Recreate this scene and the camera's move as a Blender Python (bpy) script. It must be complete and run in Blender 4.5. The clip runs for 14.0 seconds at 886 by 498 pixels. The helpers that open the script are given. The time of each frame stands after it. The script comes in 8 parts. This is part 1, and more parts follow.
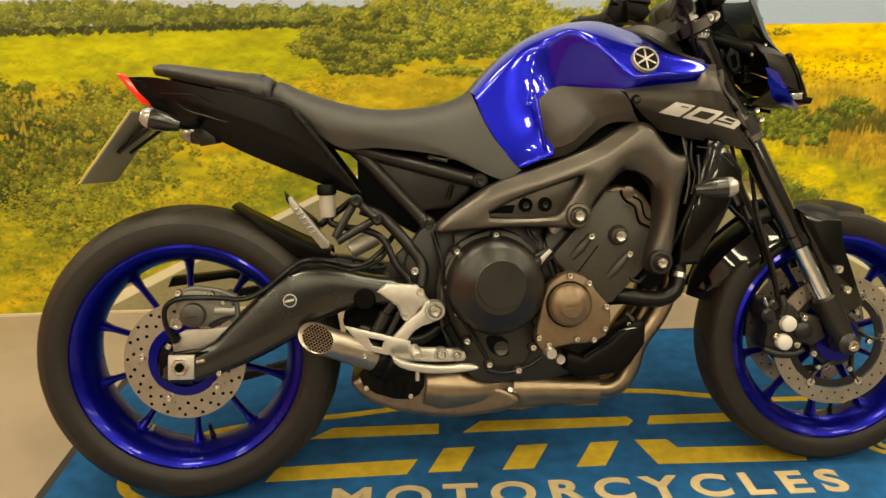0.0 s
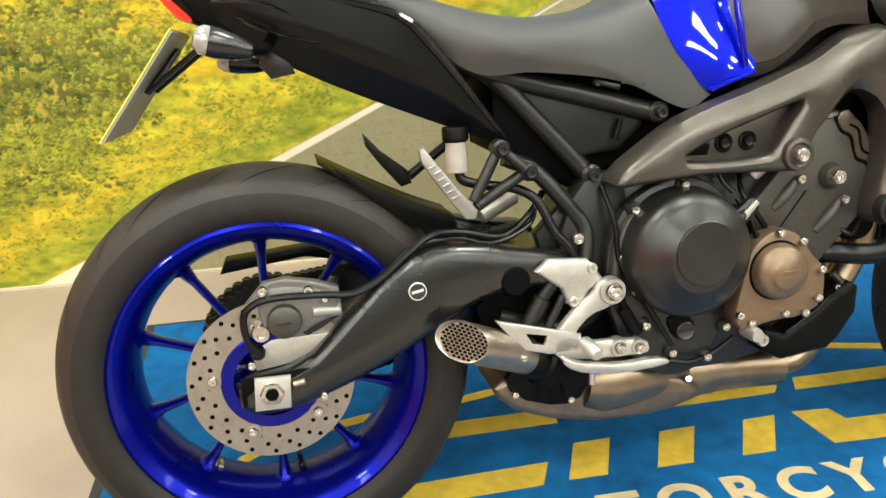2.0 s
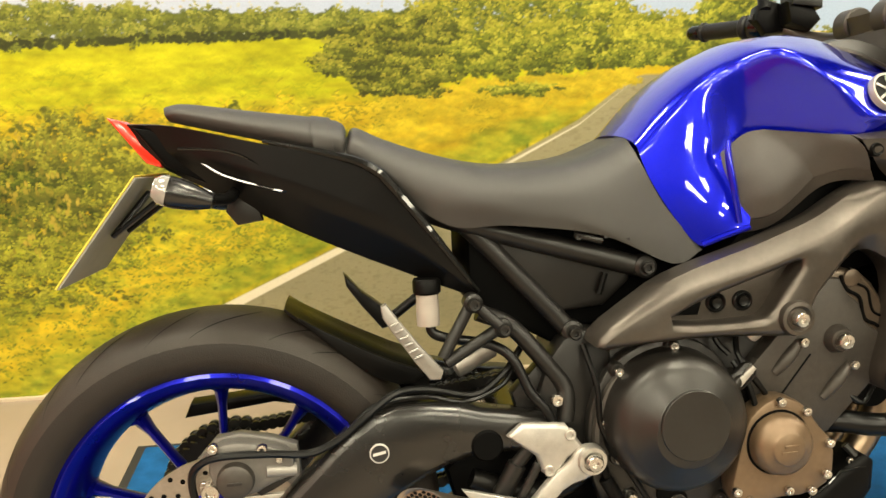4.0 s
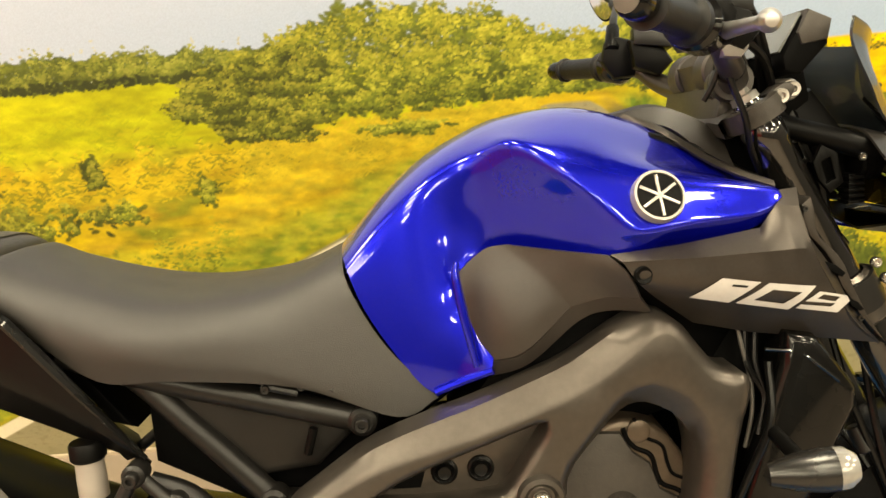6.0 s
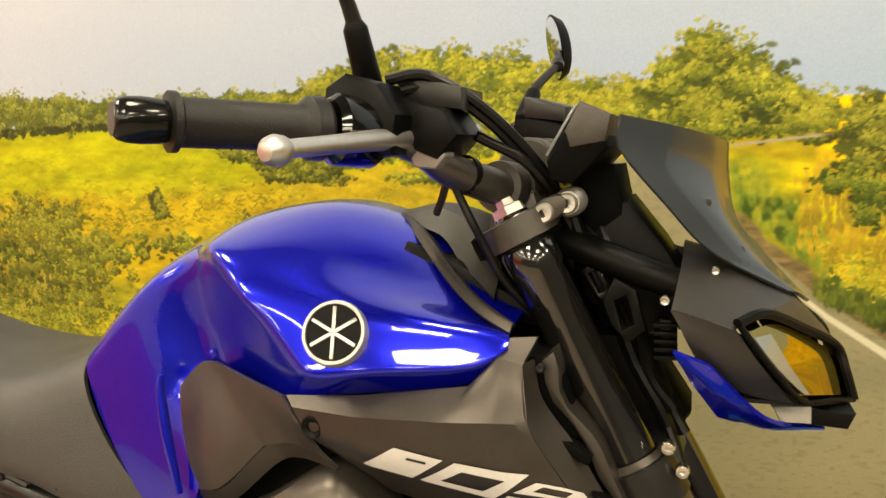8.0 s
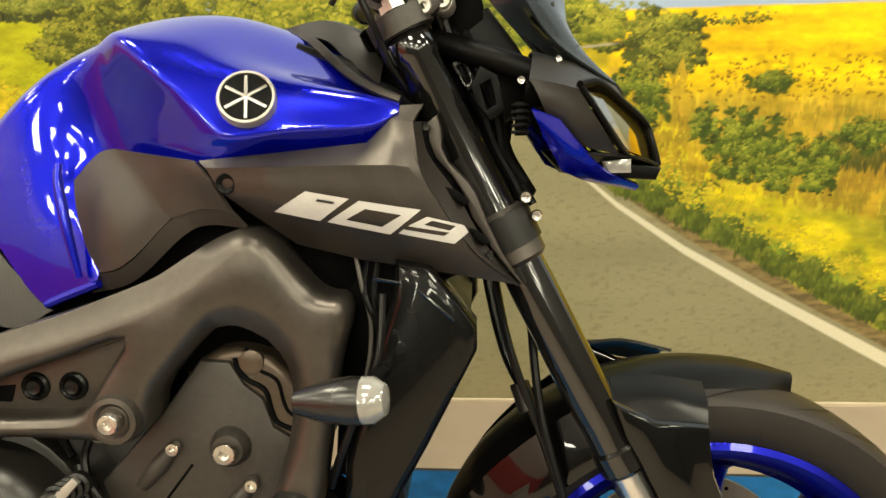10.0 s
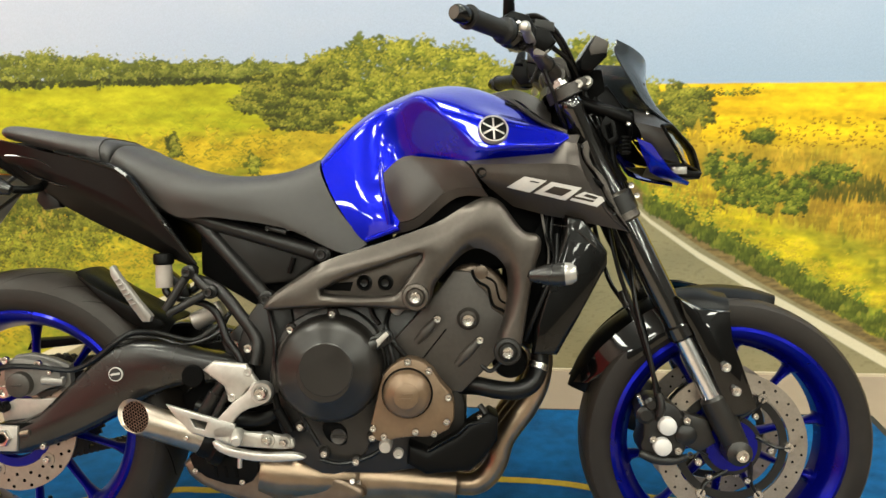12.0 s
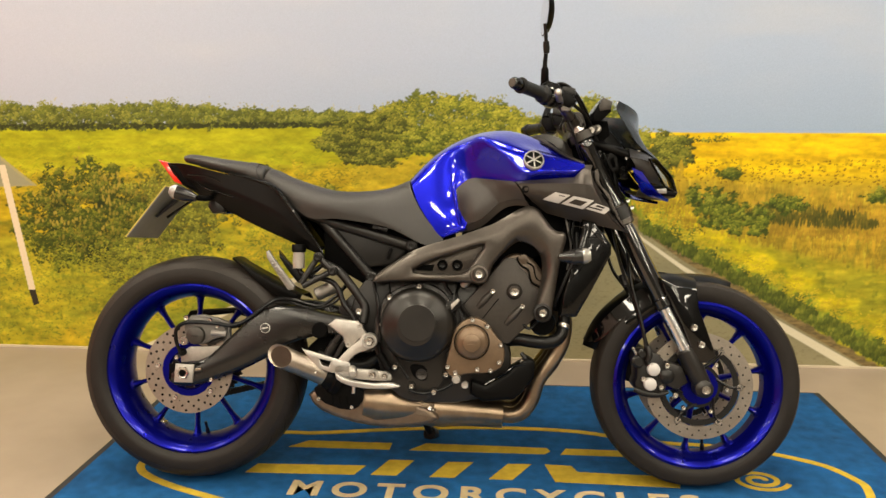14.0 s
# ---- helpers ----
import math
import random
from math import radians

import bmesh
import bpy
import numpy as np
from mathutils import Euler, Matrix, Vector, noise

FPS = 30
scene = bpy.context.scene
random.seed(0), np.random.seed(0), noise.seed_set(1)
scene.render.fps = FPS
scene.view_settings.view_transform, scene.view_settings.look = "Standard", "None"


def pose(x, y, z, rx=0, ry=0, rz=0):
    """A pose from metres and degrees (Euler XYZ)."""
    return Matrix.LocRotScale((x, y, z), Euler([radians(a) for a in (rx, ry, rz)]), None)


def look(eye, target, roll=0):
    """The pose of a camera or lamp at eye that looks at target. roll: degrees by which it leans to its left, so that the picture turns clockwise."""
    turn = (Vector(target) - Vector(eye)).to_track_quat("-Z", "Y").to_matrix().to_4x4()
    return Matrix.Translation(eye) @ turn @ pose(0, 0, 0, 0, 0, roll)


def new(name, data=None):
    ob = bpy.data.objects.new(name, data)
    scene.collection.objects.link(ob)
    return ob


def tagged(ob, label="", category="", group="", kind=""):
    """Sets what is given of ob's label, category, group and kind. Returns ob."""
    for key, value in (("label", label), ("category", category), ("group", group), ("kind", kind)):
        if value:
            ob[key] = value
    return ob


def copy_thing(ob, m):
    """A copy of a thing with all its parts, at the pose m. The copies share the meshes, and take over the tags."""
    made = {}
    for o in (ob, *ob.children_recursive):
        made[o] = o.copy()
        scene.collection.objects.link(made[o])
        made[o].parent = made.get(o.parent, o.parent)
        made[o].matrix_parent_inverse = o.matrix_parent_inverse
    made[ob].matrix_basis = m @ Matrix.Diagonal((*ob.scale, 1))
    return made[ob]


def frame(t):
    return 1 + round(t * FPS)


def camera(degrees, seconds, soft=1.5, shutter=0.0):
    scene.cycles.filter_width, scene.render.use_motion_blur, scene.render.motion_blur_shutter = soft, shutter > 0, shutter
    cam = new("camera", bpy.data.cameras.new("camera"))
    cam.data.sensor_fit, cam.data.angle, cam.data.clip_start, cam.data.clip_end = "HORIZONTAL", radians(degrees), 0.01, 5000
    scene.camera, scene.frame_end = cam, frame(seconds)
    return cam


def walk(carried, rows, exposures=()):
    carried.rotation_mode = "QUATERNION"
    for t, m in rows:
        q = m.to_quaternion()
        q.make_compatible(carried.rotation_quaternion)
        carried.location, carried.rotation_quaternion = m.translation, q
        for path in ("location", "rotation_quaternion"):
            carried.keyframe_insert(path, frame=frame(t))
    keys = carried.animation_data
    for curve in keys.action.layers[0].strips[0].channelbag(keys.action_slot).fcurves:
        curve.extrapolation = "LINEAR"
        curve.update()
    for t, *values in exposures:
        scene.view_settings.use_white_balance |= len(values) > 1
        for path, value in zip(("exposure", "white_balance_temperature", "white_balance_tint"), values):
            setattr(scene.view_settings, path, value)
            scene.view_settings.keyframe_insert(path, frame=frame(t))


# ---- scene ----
cam = camera(58.8, 14.0)
PATH = [
    (0, (0.473, -1.591, 1.04), (0.549, 0.314, 0.436), -0.9),
    (0.5, (0.385, -1.382, 1.025), (0.465, 0.473, 0.28), -2.2),
    (1, (0.247, -1.223, 1.0), (0.429, 0.588, 0.172), -2.9),
    (1.5, (0.136, -1.135, 0.995), (0.404, 0.647, 0.127), -2.6),
    (2, (0.1, -1.112, 1.001), (0.385, 0.684, 0.168), -1.7),
    (2.5, (0.115, -1.076, 1.019), (0.371, 0.769, 0.291), -0.6),
    (2.7, (0.124, -1.061, 1.042), (0.351, 0.811, 0.374), -0.5),
    (4.8, (0.396, -1.035, 1.078), (0.528, 0.864, 0.465), -2.2),
    (5, (0.457, -1.03, 1.09), (0.56, 0.864, 0.457), -2.8),
    (5.5, (0.588, -0.932, 1.106), (0.633, 0.956, 0.447), -4.2),
    (6, (0.737, -0.777, 1.154), (0.7, 1.108, 0.489), -4.7),
    (6.5, (0.874, -0.671, 1.166), (0.625, 1.212, 0.539), -5.3),
    (7, (1.077, -0.616, 1.177), (0.577, 1.227, 0.582), -5.3),
    (7.5, (1.208, -0.562, 1.18), (0.564, 1.24, 0.597), -5.6),
    (8, (1.252, -0.535, 1.168), (0.566, 1.251, 0.585), -6.0),
    (8.5, (1.257, -0.525, 1.121), (0.624, 1.277, 0.53), -6.3),
    (9, (1.251, -0.544, 1.041), (0.826, 1.305, 0.408), -4.7),
    (9.2, (1.251, -0.56, 1.022), (0.907, 1.3, 0.373), -3.9),
    (11.3, (1.013, -1.206, 1.018), (0.89, 0.706, 0.445), -1.4),
    (11.5, (0.997, -1.282, 1.036), (0.867, 0.635, 0.482), -1.3),
    (12, (0.966, -1.449, 1.07), (0.811, 0.481, 0.569), -0.8),
    (12.5, (0.891, -1.638, 1.079), (0.722, 0.3, 0.612), -0.4),
    (13, (0.85, -1.792, 1.096), (0.681, 0.152, 0.657), -0.0),
    (13.5, (0.854, -1.926, 1.097), (0.691, 0.024, 0.685), 0.0),
    (14, (0.87, -2.12, 1.092), (0.715, -0.164, 0.707), 0.0),
]
walk(cam, [(t, look(eye, target, roll)) for t, eye, target, roll in PATH],
     [(0.0, 0.10, 7700, 3), (0.5, 0.45, 7700, 4), (1.0, 0.72, 6950, 4), (1.5, 0.85, 6150, 3), (2.5, 0.88, 5500, 2), (4.0, 0.72, 6800, 4), (5.0, 0.60, 7500, 5), (5.5, 0.62, 7500, 5),
      (6.0, 0.60, 7350, 6), (7.0, 0.46, 7250, 7), (8.0, 0.46, 7250, 7), (9.0, 0.60, 7500, 6), (10.0, 0.48, 6600, 2), (11.5, 0.57, 5700, 0), (12.0, 0.42, 5900, 3), (12.5, 0.30, 6400, 8), (13.0, 0.24, 6550, 10), (14.0, 0.14, 6650, 11)])

# ---- world and room light ----
world = bpy.data.worlds.new("room_air")
world.use_nodes = True
world.node_tree.nodes["Background"].inputs[0].default_value = (1.0, 0.97, 0.93, 1)
world.node_tree.nodes["Background"].inputs[1].default_value = 0.01
scene.world = world

FLOOR_Z, MAT_TOP = 0.002, 0.0095
WALL_Y = 1.045
CEILING_Z = 3.05
PANEL_POWER = 33.5


# ---- materials ----
def srgb(r, g, b):
    f = lambda c: ((c / 255 + 0.055) / 1.055) ** 2.4 if c > 10 else c / 255 / 12.92
    return (f(r), f(g), f(b))


def material(name, color, rough=0.5, metal=0.0, coat=0.0, grain=60.0, vary=0.25, bump=0.0, bump_scale=400.0,
             rough_vary=0.12, island=0.0, coat_rough=0.03, spec=0.5):
    """A Principled surface with colour variation at two scales, uneven gloss and fine relief."""
    m = bpy.data.materials.new(name)
    m.use_nodes = True
    nt = m.node_tree
    n, lk = nt.nodes, nt.links
    p = n["Principled BSDF"]
    p.inputs["Metallic"].default_value = metal
    p.inputs["Coat Weight"].default_value = coat
    p.inputs["Coat Roughness"].default_value = coat_rough
    p.inputs["Specular IOR Level"].default_value = spec
    co = n.new("ShaderNodeTexCoord")
    big, small = n.new("ShaderNodeTexNoise"), n.new("ShaderNodeTexNoise")
    big.inputs["Scale"].default_value, small.inputs["Scale"].default_value = grain * 0.15, grain
    big.inputs["Detail"].default_value, small.inputs["Detail"].default_value = 4, 3
    lk.new(co.outputs["Object"], big.inputs["Vector"])
    lk.new(co.outputs["Object"], small.inputs["Vector"])
    mix = n.new("ShaderNodeMath")
    mix.operation = "ADD"
    lk.new(big.outputs["Fac"], mix.inputs[0])
    lk.new(small.outputs["Fac"], mix.inputs[1])
    ramp = n.new("ShaderNodeMapRange")
    ramp.inputs["From Min"].default_value, ramp.inputs["From Max"].default_value = 0.6, 1.4
    ramp.inputs["To Min"].default_value, ramp.inputs["To Max"].default_value = 1 - vary, 1 + vary
    lk.new(mix.outputs[0], ramp.inputs["Value"])
    shade = n.new("ShaderNodeVectorMath")
    shade.operation = "SCALE"
    shade.inputs[0].default_value = color
    lk.new(ramp.outputs[0], shade.inputs["Scale"])
    lk.new(shade.outputs[0], p.inputs["Base Color"])
    rr = n.new("ShaderNodeMapRange")
    rr.inputs["From Min"].default_value, rr.inputs["From Max"].default_value = 0.3, 0.7
    rr.inputs["To Min"].default_value = max(0.02, rough - rough_vary * rough)
    rr.inputs["To Max"].default_value = min(1.0, rough + rough_vary * rough)
    lk.new(big.outputs["Fac"], rr.inputs["Value"])
    lk.new(rr.outputs[0], p.inputs["Roughness"])
    if bump:
        fine, b = n.new("ShaderNodeTexNoise"), n.new("ShaderNodeBump")
        fine.inputs["Scale"].default_value = bump_scale
        fine.inputs["Detail"].default_value = 2
        b.inputs["Strength"].default_value = bump
        b.inputs["Distance"].default_value = 0.002
        lk.new(co.outputs["Object"], fine.inputs["Vector"])
        lk.new(fine.outputs["Fac"], b.inputs["Height"])
        lk.new(b.outputs["Normal"], p.inputs["Normal"])
    return m


BLUE = material("blue_pearl_paint", (0.0022, 0.0055, 0.44), 0.25, 0.66, 1.0, 300, 0.03, 0.0, spec=0.2, rough_vary=0.0)
BLUE_RIM = material("blue_rim_paint", (0.0028, 0.0042, 0.225), 0.30, 0.75, 0.25, 200, 0.1, spec=0.2)
GREY_PAINT = material("matt_grey_paint", (0.060, 0.052, 0.046), 0.40, 0.80, 0.0, 250, 0.08, 0.05, 900)
FRAME_GREY = material("grey_frame_paint", (0.088, 0.077, 0.067), 0.36, 0.80, 0.0, 120, 0.12, 0.06, 500)
PANEL_DARK = material("dark_textured_plastic", (0.028, 0.0230, 0.0200), 0.37, 0.0, 0.0, 200, 0.12, 0.18, 1500, spec=0.5)
BLACK_PLASTIC = material("black_plastic", (0.0026, 0.0025, 0.0024), 0.38, 0.0, 0.0, 120, 0.2, 0.10, 700, spec=0.09)
BLACK_MATT = material("satin_black_steel", (0.0085, 0.0078, 0.0072), 0.36, 0.0, 0.0, 90, 0.25, 0.08, 500, spec=0.34)
COVER_BLACK = material("dull_black_cover", (0.0022, 0.0022, 0.0021), 0.26, 0.0, 0.4, 70, 0.2, 0.05, 300, spec=0.12)
TAIL_BLACK = material("satin_black_plastic", (0.0026, 0.0025, 0.0024), 0.36, 0.0, 0.12, 70, 0.2, 0.08, 400, spec=0.12, coat_rough=0.15)
SATIN_BLACK = material("semi_gloss_black_paint", (0.0068, 0.0062, 0.0057), 0.27, 0.0, 0.0, 70, 0.2, 0.06, 300, spec=0.6)
BLACK_GLOSS = material("gloss_black_paint", (0.0015, 0.0015, 0.0015), 0.2, 0.0, 0.8, 60, 0.2, spec=0.1)
FORK_BLACK = material("gloss_black_tube", (0.0052, 0.0048, 0.0044), 0.14, 0.0, 1.0, 150, 0.12, spec=0.5)
GRIP_RUBBER = material("grip_rubber", (0.0075, 0.0072, 0.0070), 0.45, 0.0, 0.0, 90, 0.2, 0.25, 800, spec=0.3)
LAMP_SHELL = material("matt_black_lamp_shell", (0.0150, 0.0130, 0.0115), 0.42, 0.0, 0.0, 120, 0.15, 0.12, 900, spec=0.4)
# near-black for dark parts, and in place of shade in gaps and holes
DARK_VOID = material("dark_plastic_and_shade", (0.0014, 0.0014, 0.0014), 0.6, 0.0, 0.0, 60, 0.3, spec=0.06)
SEAT_VINYL = material("black_seat_vinyl", (0.0230, 0.0210, 0.0190), 0.45, 0.0, 0.0, 80, 0.12, 0.35, 1100, spec=0.6)
RUBBER = material("tyre_rubber", (0.0178, 0.0138, 0.0110), 0.52, 0.0, 0.0, 40, 0.22, 0.2, 500, spec=0.3)
SIDEWALL = material("tyre_sidewall", (0.0128, 0.0103, 0.0087), 0.50, 0.0, 0.0, 40, 0.2, 0.2, 500, spec=0.25)
HOSE = material("black_rubber_hose", (0.0028, 0.0028, 0.0028), 0.32, 0.0, 0.0, 60, 0.2, spec=0.25)
ENGINE = material("dark_engine_paint", (0.0165, 0.0148, 0.0132), 0.32, 0.25, 0.0, 150, 0.15, 0.12, 700, spec=0.5)
ENGINE_GREY = material("charcoal_engine_casting", (0.042, 0.0365, 0.0315), 0.45, 0.35, 0.0, 120, 0.2, 0.18, 500)
HEAD_PAINT = material("brown_grey_head_paint", (0.092, 0.069, 0.050), 0.32, 0.5, 0.0, 120, 0.16, 0.1, 600)
BRONZE = material("bronze_magnesium_paint", (0.15, 0.10, 0.060), 0.36, 0.45, 0.0, 120, 0.14, 0.08, 600)
CALIPER = material("grey_caliper_casting", (0.28, 0.265, 0.245), 0.46, 0.6, 0.0, 90, 0.15, 0.15, 500)
CALIPER_DARK = material("dark_caliper_casting", (0.13, 0.122, 0.112), 0.46, 0.5, 0.0, 90, 0.2, 0.2, 500)
ALU = material("satin_aluminium", (0.52, 0.50, 0.47), 0.36, 0.9, 0.0, 150, 0.1, 0.06, 700)
ALU_CAST = material("cast_aluminium", (0.44, 0.415, 0.38), 0.45, 0.75, 0.0, 90, 0.15, 0.15, 500)
CHROME = material("polished_chrome", (0.78, 0.78, 0.78), 0.22, 1.0, 0.0, 60, 0.06)
BOLT_STEEL = material("zinc_bolt_steel", (0.56, 0.53, 0.49), 0.26, 1.0, 0.0, 200, 0.2)
DISC_STEEL = material("brushed_disc_steel", (0.34, 0.30, 0.255), 0.38, 0.9, 0.0, 220, 0.14, 0.1, 900)
PIPE_STEEL = material("heat_tinted_steel", (0.30, 0.225, 0.155), 0.34, 1.0, 0.0, 30, 0.3)
MUFFLER = material("brushed_exhaust_steel", (0.20, 0.15, 0.11), 0.36, 0.85, 0.0, 40, 0.3, 0.06, 400)
TIP_STEEL = material("brushed_outlet_steel", (0.34, 0.29, 0.24), 0.32, 0.95, 0.0, 60, 0.2, 0.05, 400)
RED_LENS = material("red_lamp_lens", (0.78, 0.030, 0.014), 0.12, 0.0, 0.6, 150, 0.15)
CLEAR_LENS = material("clear_lamp_lens", (0.30, 0.29, 0.27), 0.12, 0.3, 0.8, 80, 0.2)
PLATE_GREY = material("grey_plate_back", (0.24, 0.23, 0.20), 0.5, 0.0, 0.0, 40, 0.1)
PLATE_EDGE = material("yellow_plate_face", (0.60, 0.48, 0.06), 0.4, 0.0, 0.0, 60, 0.1)
WHITE_DECAL = material("silver_white_decal", (0.50, 0.48, 0.46), 0.4, 0.0, 0.0, 200, 0.06)
BLACK_DECAL = material("black_decal", (0.012, 0.012, 0.012), 0.4, 0.0, 0.0, 200, 0.1)
RESERVOIR = material("milky_reservoir_plastic", (0.30, 0.265, 0.235), 0.35, 0.0, 0.0, 60, 0.1)
# the mural's yellow reflection is put into the lens colour
LENS_DARK = material("yellow_reflection_lens", (0.32, 0.24, 0.04), 0.05, 0.9, 0.25, 30, 0.1)
# grey of the display, also of the reflection strip on the lenses
LCD_AND_REFLECTION = material("grey_display_and_reflection", (0.13, 0.14, 0.14), 0.20, 0.0, 0.5, 60, 0.08)
RED_DECAL = material("red_switch", (0.5, 0.02, 0.02), 0.4)
MIRROR = material("mirror_glass", (0.85, 0.86, 0.87), 0.02, 1.0, 0.0, 10, 0.01, rough_vary=0.0)
CARPET = material("blue_mat_pile", (0.0080, 0.074, 0.205), 0.95, 0.0, 0.0, 26, 0.42, 0.6, 600, spec=0.15)
MAT_YELLOW = material("yellow_mat_pile", (0.43, 0.30, 0.030), 0.95, 0.0, 0.0, 40, 0.28, 0.6, 600, spec=0.15)
MAT_CREAM = material("cream_mat_pile", (0.44, 0.35, 0.20), 0.95, 0.0, 0.0, 40, 0.22, 0.6, 600, spec=0.15)
MAT_EDGE = material("black_mat_rubber", (0.015, 0.015, 0.015), 0.7)
FLOOR_M = material("beige_vinyl_floor", (0.288, 0.229, 0.177), 0.42, 0.0, 0.0, 9, 0.10, 0.05, 120)
ROOM_WALL = material("grey_wall_paint", (0.055, 0.053, 0.050), 0.7, 0.0, 0.0, 8, 0.05, 0.1, 200)
# colours of the unseen west wall, chosen for warm reflections on the machine
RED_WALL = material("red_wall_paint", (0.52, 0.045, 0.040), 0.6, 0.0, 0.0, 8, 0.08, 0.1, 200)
PALE_WALL = material("pale_bounce_wall_paint", (0.52, 0.38, 0.33), 0.6, 0.0, 0.0, 8, 0.06, 0.1, 200)
SKIRT = material("pale_edging", (0.52, 0.44, 0.32), 0.5, 0.0, 0.0, 20, 0.12, 0.05, 200)
CEIL_M = material("ceiling_tile_paint", (0.17, 0.165, 0.16), 0.8, 0.0, 0.0, 20, 0.05, 0.2, 150)


def glass(name, tint, rough, alpha):
    m = bpy.data.materials.new(name)
    m.use_nodes = True
    n, lk = m.node_tree.nodes, m.node_tree.links
    out = n["Material Output"]
    n.remove(n["Principled BSDF"])
    tr, gl, mx, fr = (n.new("ShaderNodeBsdfTransparent"), n.new("ShaderNodeBsdfGlossy"), n.new("ShaderNodeMixShader"), n.new("ShaderNodeFresnel"))
    tr.inputs[0].default_value = (*tint, 1)
    gl.inputs["Roughness"].default_value = rough
    gl.inputs[0].default_value = (1, 1, 1, 1)
    fr.inputs[0].default_value = 1.5
    lk.new(fr.outputs[0], mx.inputs[0])
    lk.new(tr.outputs[0], mx.inputs[1])
    lk.new(gl.outputs[0], mx.inputs[2])
    if alpha < 1:
        # blue-grey haze mixed in to stand for the room's reflection
        hz, m2 = n.new("ShaderNodeBsdfPrincipled"), n.new("ShaderNodeMixShader")
        hz.inputs["Base Color"].default_value = (0.050, 0.060, 0.072, 1)
        hz.inputs["Roughness"].default_value = 0.22
        m2.inputs[0].default_value = 1 - alpha
        lk.new(mx.outputs[0], m2.inputs[1])
        lk.new(hz.outputs[0], m2.inputs[2])
        mx = m2
    lk.new(mx.outputs[0], out.inputs[0])
    return m


SMOKE = glass("smoked_screen_acrylic", (0.16, 0.17, 0.18), 0.05, 0.42)


def emitter(name, color, strength):
    m = bpy.data.materials.new(name)
    m.use_nodes = True
    n, lk = m.node_tree.nodes, m.node_tree.links
    e = n.new("ShaderNodeEmission")
    e.inputs[0].default_value, e.inputs[1].default_value = (*color, 1), strength
    n.remove(n["Principled BSDF"])
    lk.new(e.outputs[0], n["Material Output"].inputs[0])
    return m


LED = emitter("led_panel_light", (1.0, 0.910, 0.730), PANEL_POWER)


# ---- mesh helpers ----
def link_mesh(name, bm, mat, parent=None, label="", sharp=38.0):
    bmesh.ops.recalc_face_normals(bm, faces=bm.faces[:])
    lim = radians(sharp)
    for f in bm.faces:
        f.smooth = True
    for e in bm.edges:
        if len(e.link_faces) == 2 and e.calc_face_angle(0) > lim:
            e.smooth = False
    me = bpy.data.meshes.new(name)
    bm.to_mesh(me)
    bm.free()
    for one in (mat if isinstance(mat, (list, tuple)) else [mat]):
        me.materials.append(one)
    ob = new(name, me)
    if parent is not None:
        ob.parent = parent
    if label:
        ob["label"] = label
    return ob


def part(name, bm, mat, parent, label="", sharp=38.0):
    return link_mesh(name, bm, mat, parent, label, sharp)


def join(*bms):
    """One bmesh out of several."""
    out = bmesh.new()
    for b in bms:
        me = bpy.data.meshes.new("tmp")
        b.to_mesh(me)
        b.free()
        out.from_mesh(me)
        bpy.data.meshes.remove(me)
    return out


def chaikin(pts, n=1, closed=True):
    pts = [Vector(p) for p in pts]
    for _ in range(n):
        out = []
        m = len(pts)
        rng = range(m) if closed else range(m - 1)
        if not closed:
            out.append(pts[0])
        for i in rng:
            a, b = pts[i], pts[(i + 1) % m]
            out += [a.lerp(b, 0.25), a.lerp(b, 0.75)]
        if not closed:
            out.append(pts[-1])
        pts = out
    return pts


def prism(poly, near, far, bev=0.004, seg=2, holes=(), smooth=0, dome=None, taper=0.0):
    """A plate with the outline poly (x, z), from y = near to y = far, with rounded edges; dome: (inset, rise) of its near face."""
    bm = bmesh.new()
    loops = [poly, *holes]
    edges = []
    for lp in loops:
        pts = chaikin([(x, z) for x, z in lp], smooth) if smooth else [Vector(p) for p in lp]
        vs = [bm.verts.new((p[0], far, p[1])) for p in pts]
        edges += [bm.edges.new((vs[i], vs[(i + 1) % len(vs)])) for i in range(len(vs))]
    if holes:
        bmesh.ops.triangle_fill(bm, edges=edges, use_beauty=True)
    else:
        bm.faces.new([e.verts[0] for e in edges])
    faces = bm.faces[:]
    r = bmesh.ops.extrude_face_region(bm, geom=faces)
    vs = [g for g in r["geom"] if isinstance(g, bmesh.types.BMVert)]
    caps = [g for g in r["geom"] if isinstance(g, bmesh.types.BMFace)]
    for v in vs:
        v.co.y = near
    if taper:
        c = sum((v.co for v in vs), Vector()) / len(vs)
        for v in vs:
            v.co.x, v.co.z = c.x + (v.co.x - c.x) * (1 - taper), c.z + (v.co.z - c.z) * (1 - taper)
    bmesh.ops.recalc_face_normals(bm, faces=bm.faces[:])
    if dome and not holes:
        bmesh.ops.inset_region(bm, faces=caps, thickness=dome[0], depth=dome[1], use_even_offset=True)
    if bev:
        es = [e for e in bm.edges if len(e.link_faces) == 2 and e.calc_face_angle(0) > 0.6
              and abs(e.verts[0].co.y - e.verts[1].co.y) < 1e-5]
        bmesh.ops.bevel(bm, geom=es, offset=bev, segments=seg, profile=0.5, affect="EDGES", clamp_overlap=True)
    return bm


def mirrored(bm):
    """The same form on the other side of the machine's middle plane, joined to it."""
    c = bm.copy()
    for v in c.verts:
        v.co.y = -v.co.y
    bmesh.ops.reverse_faces(c, faces=c.faces[:])
    return join(bm, c)


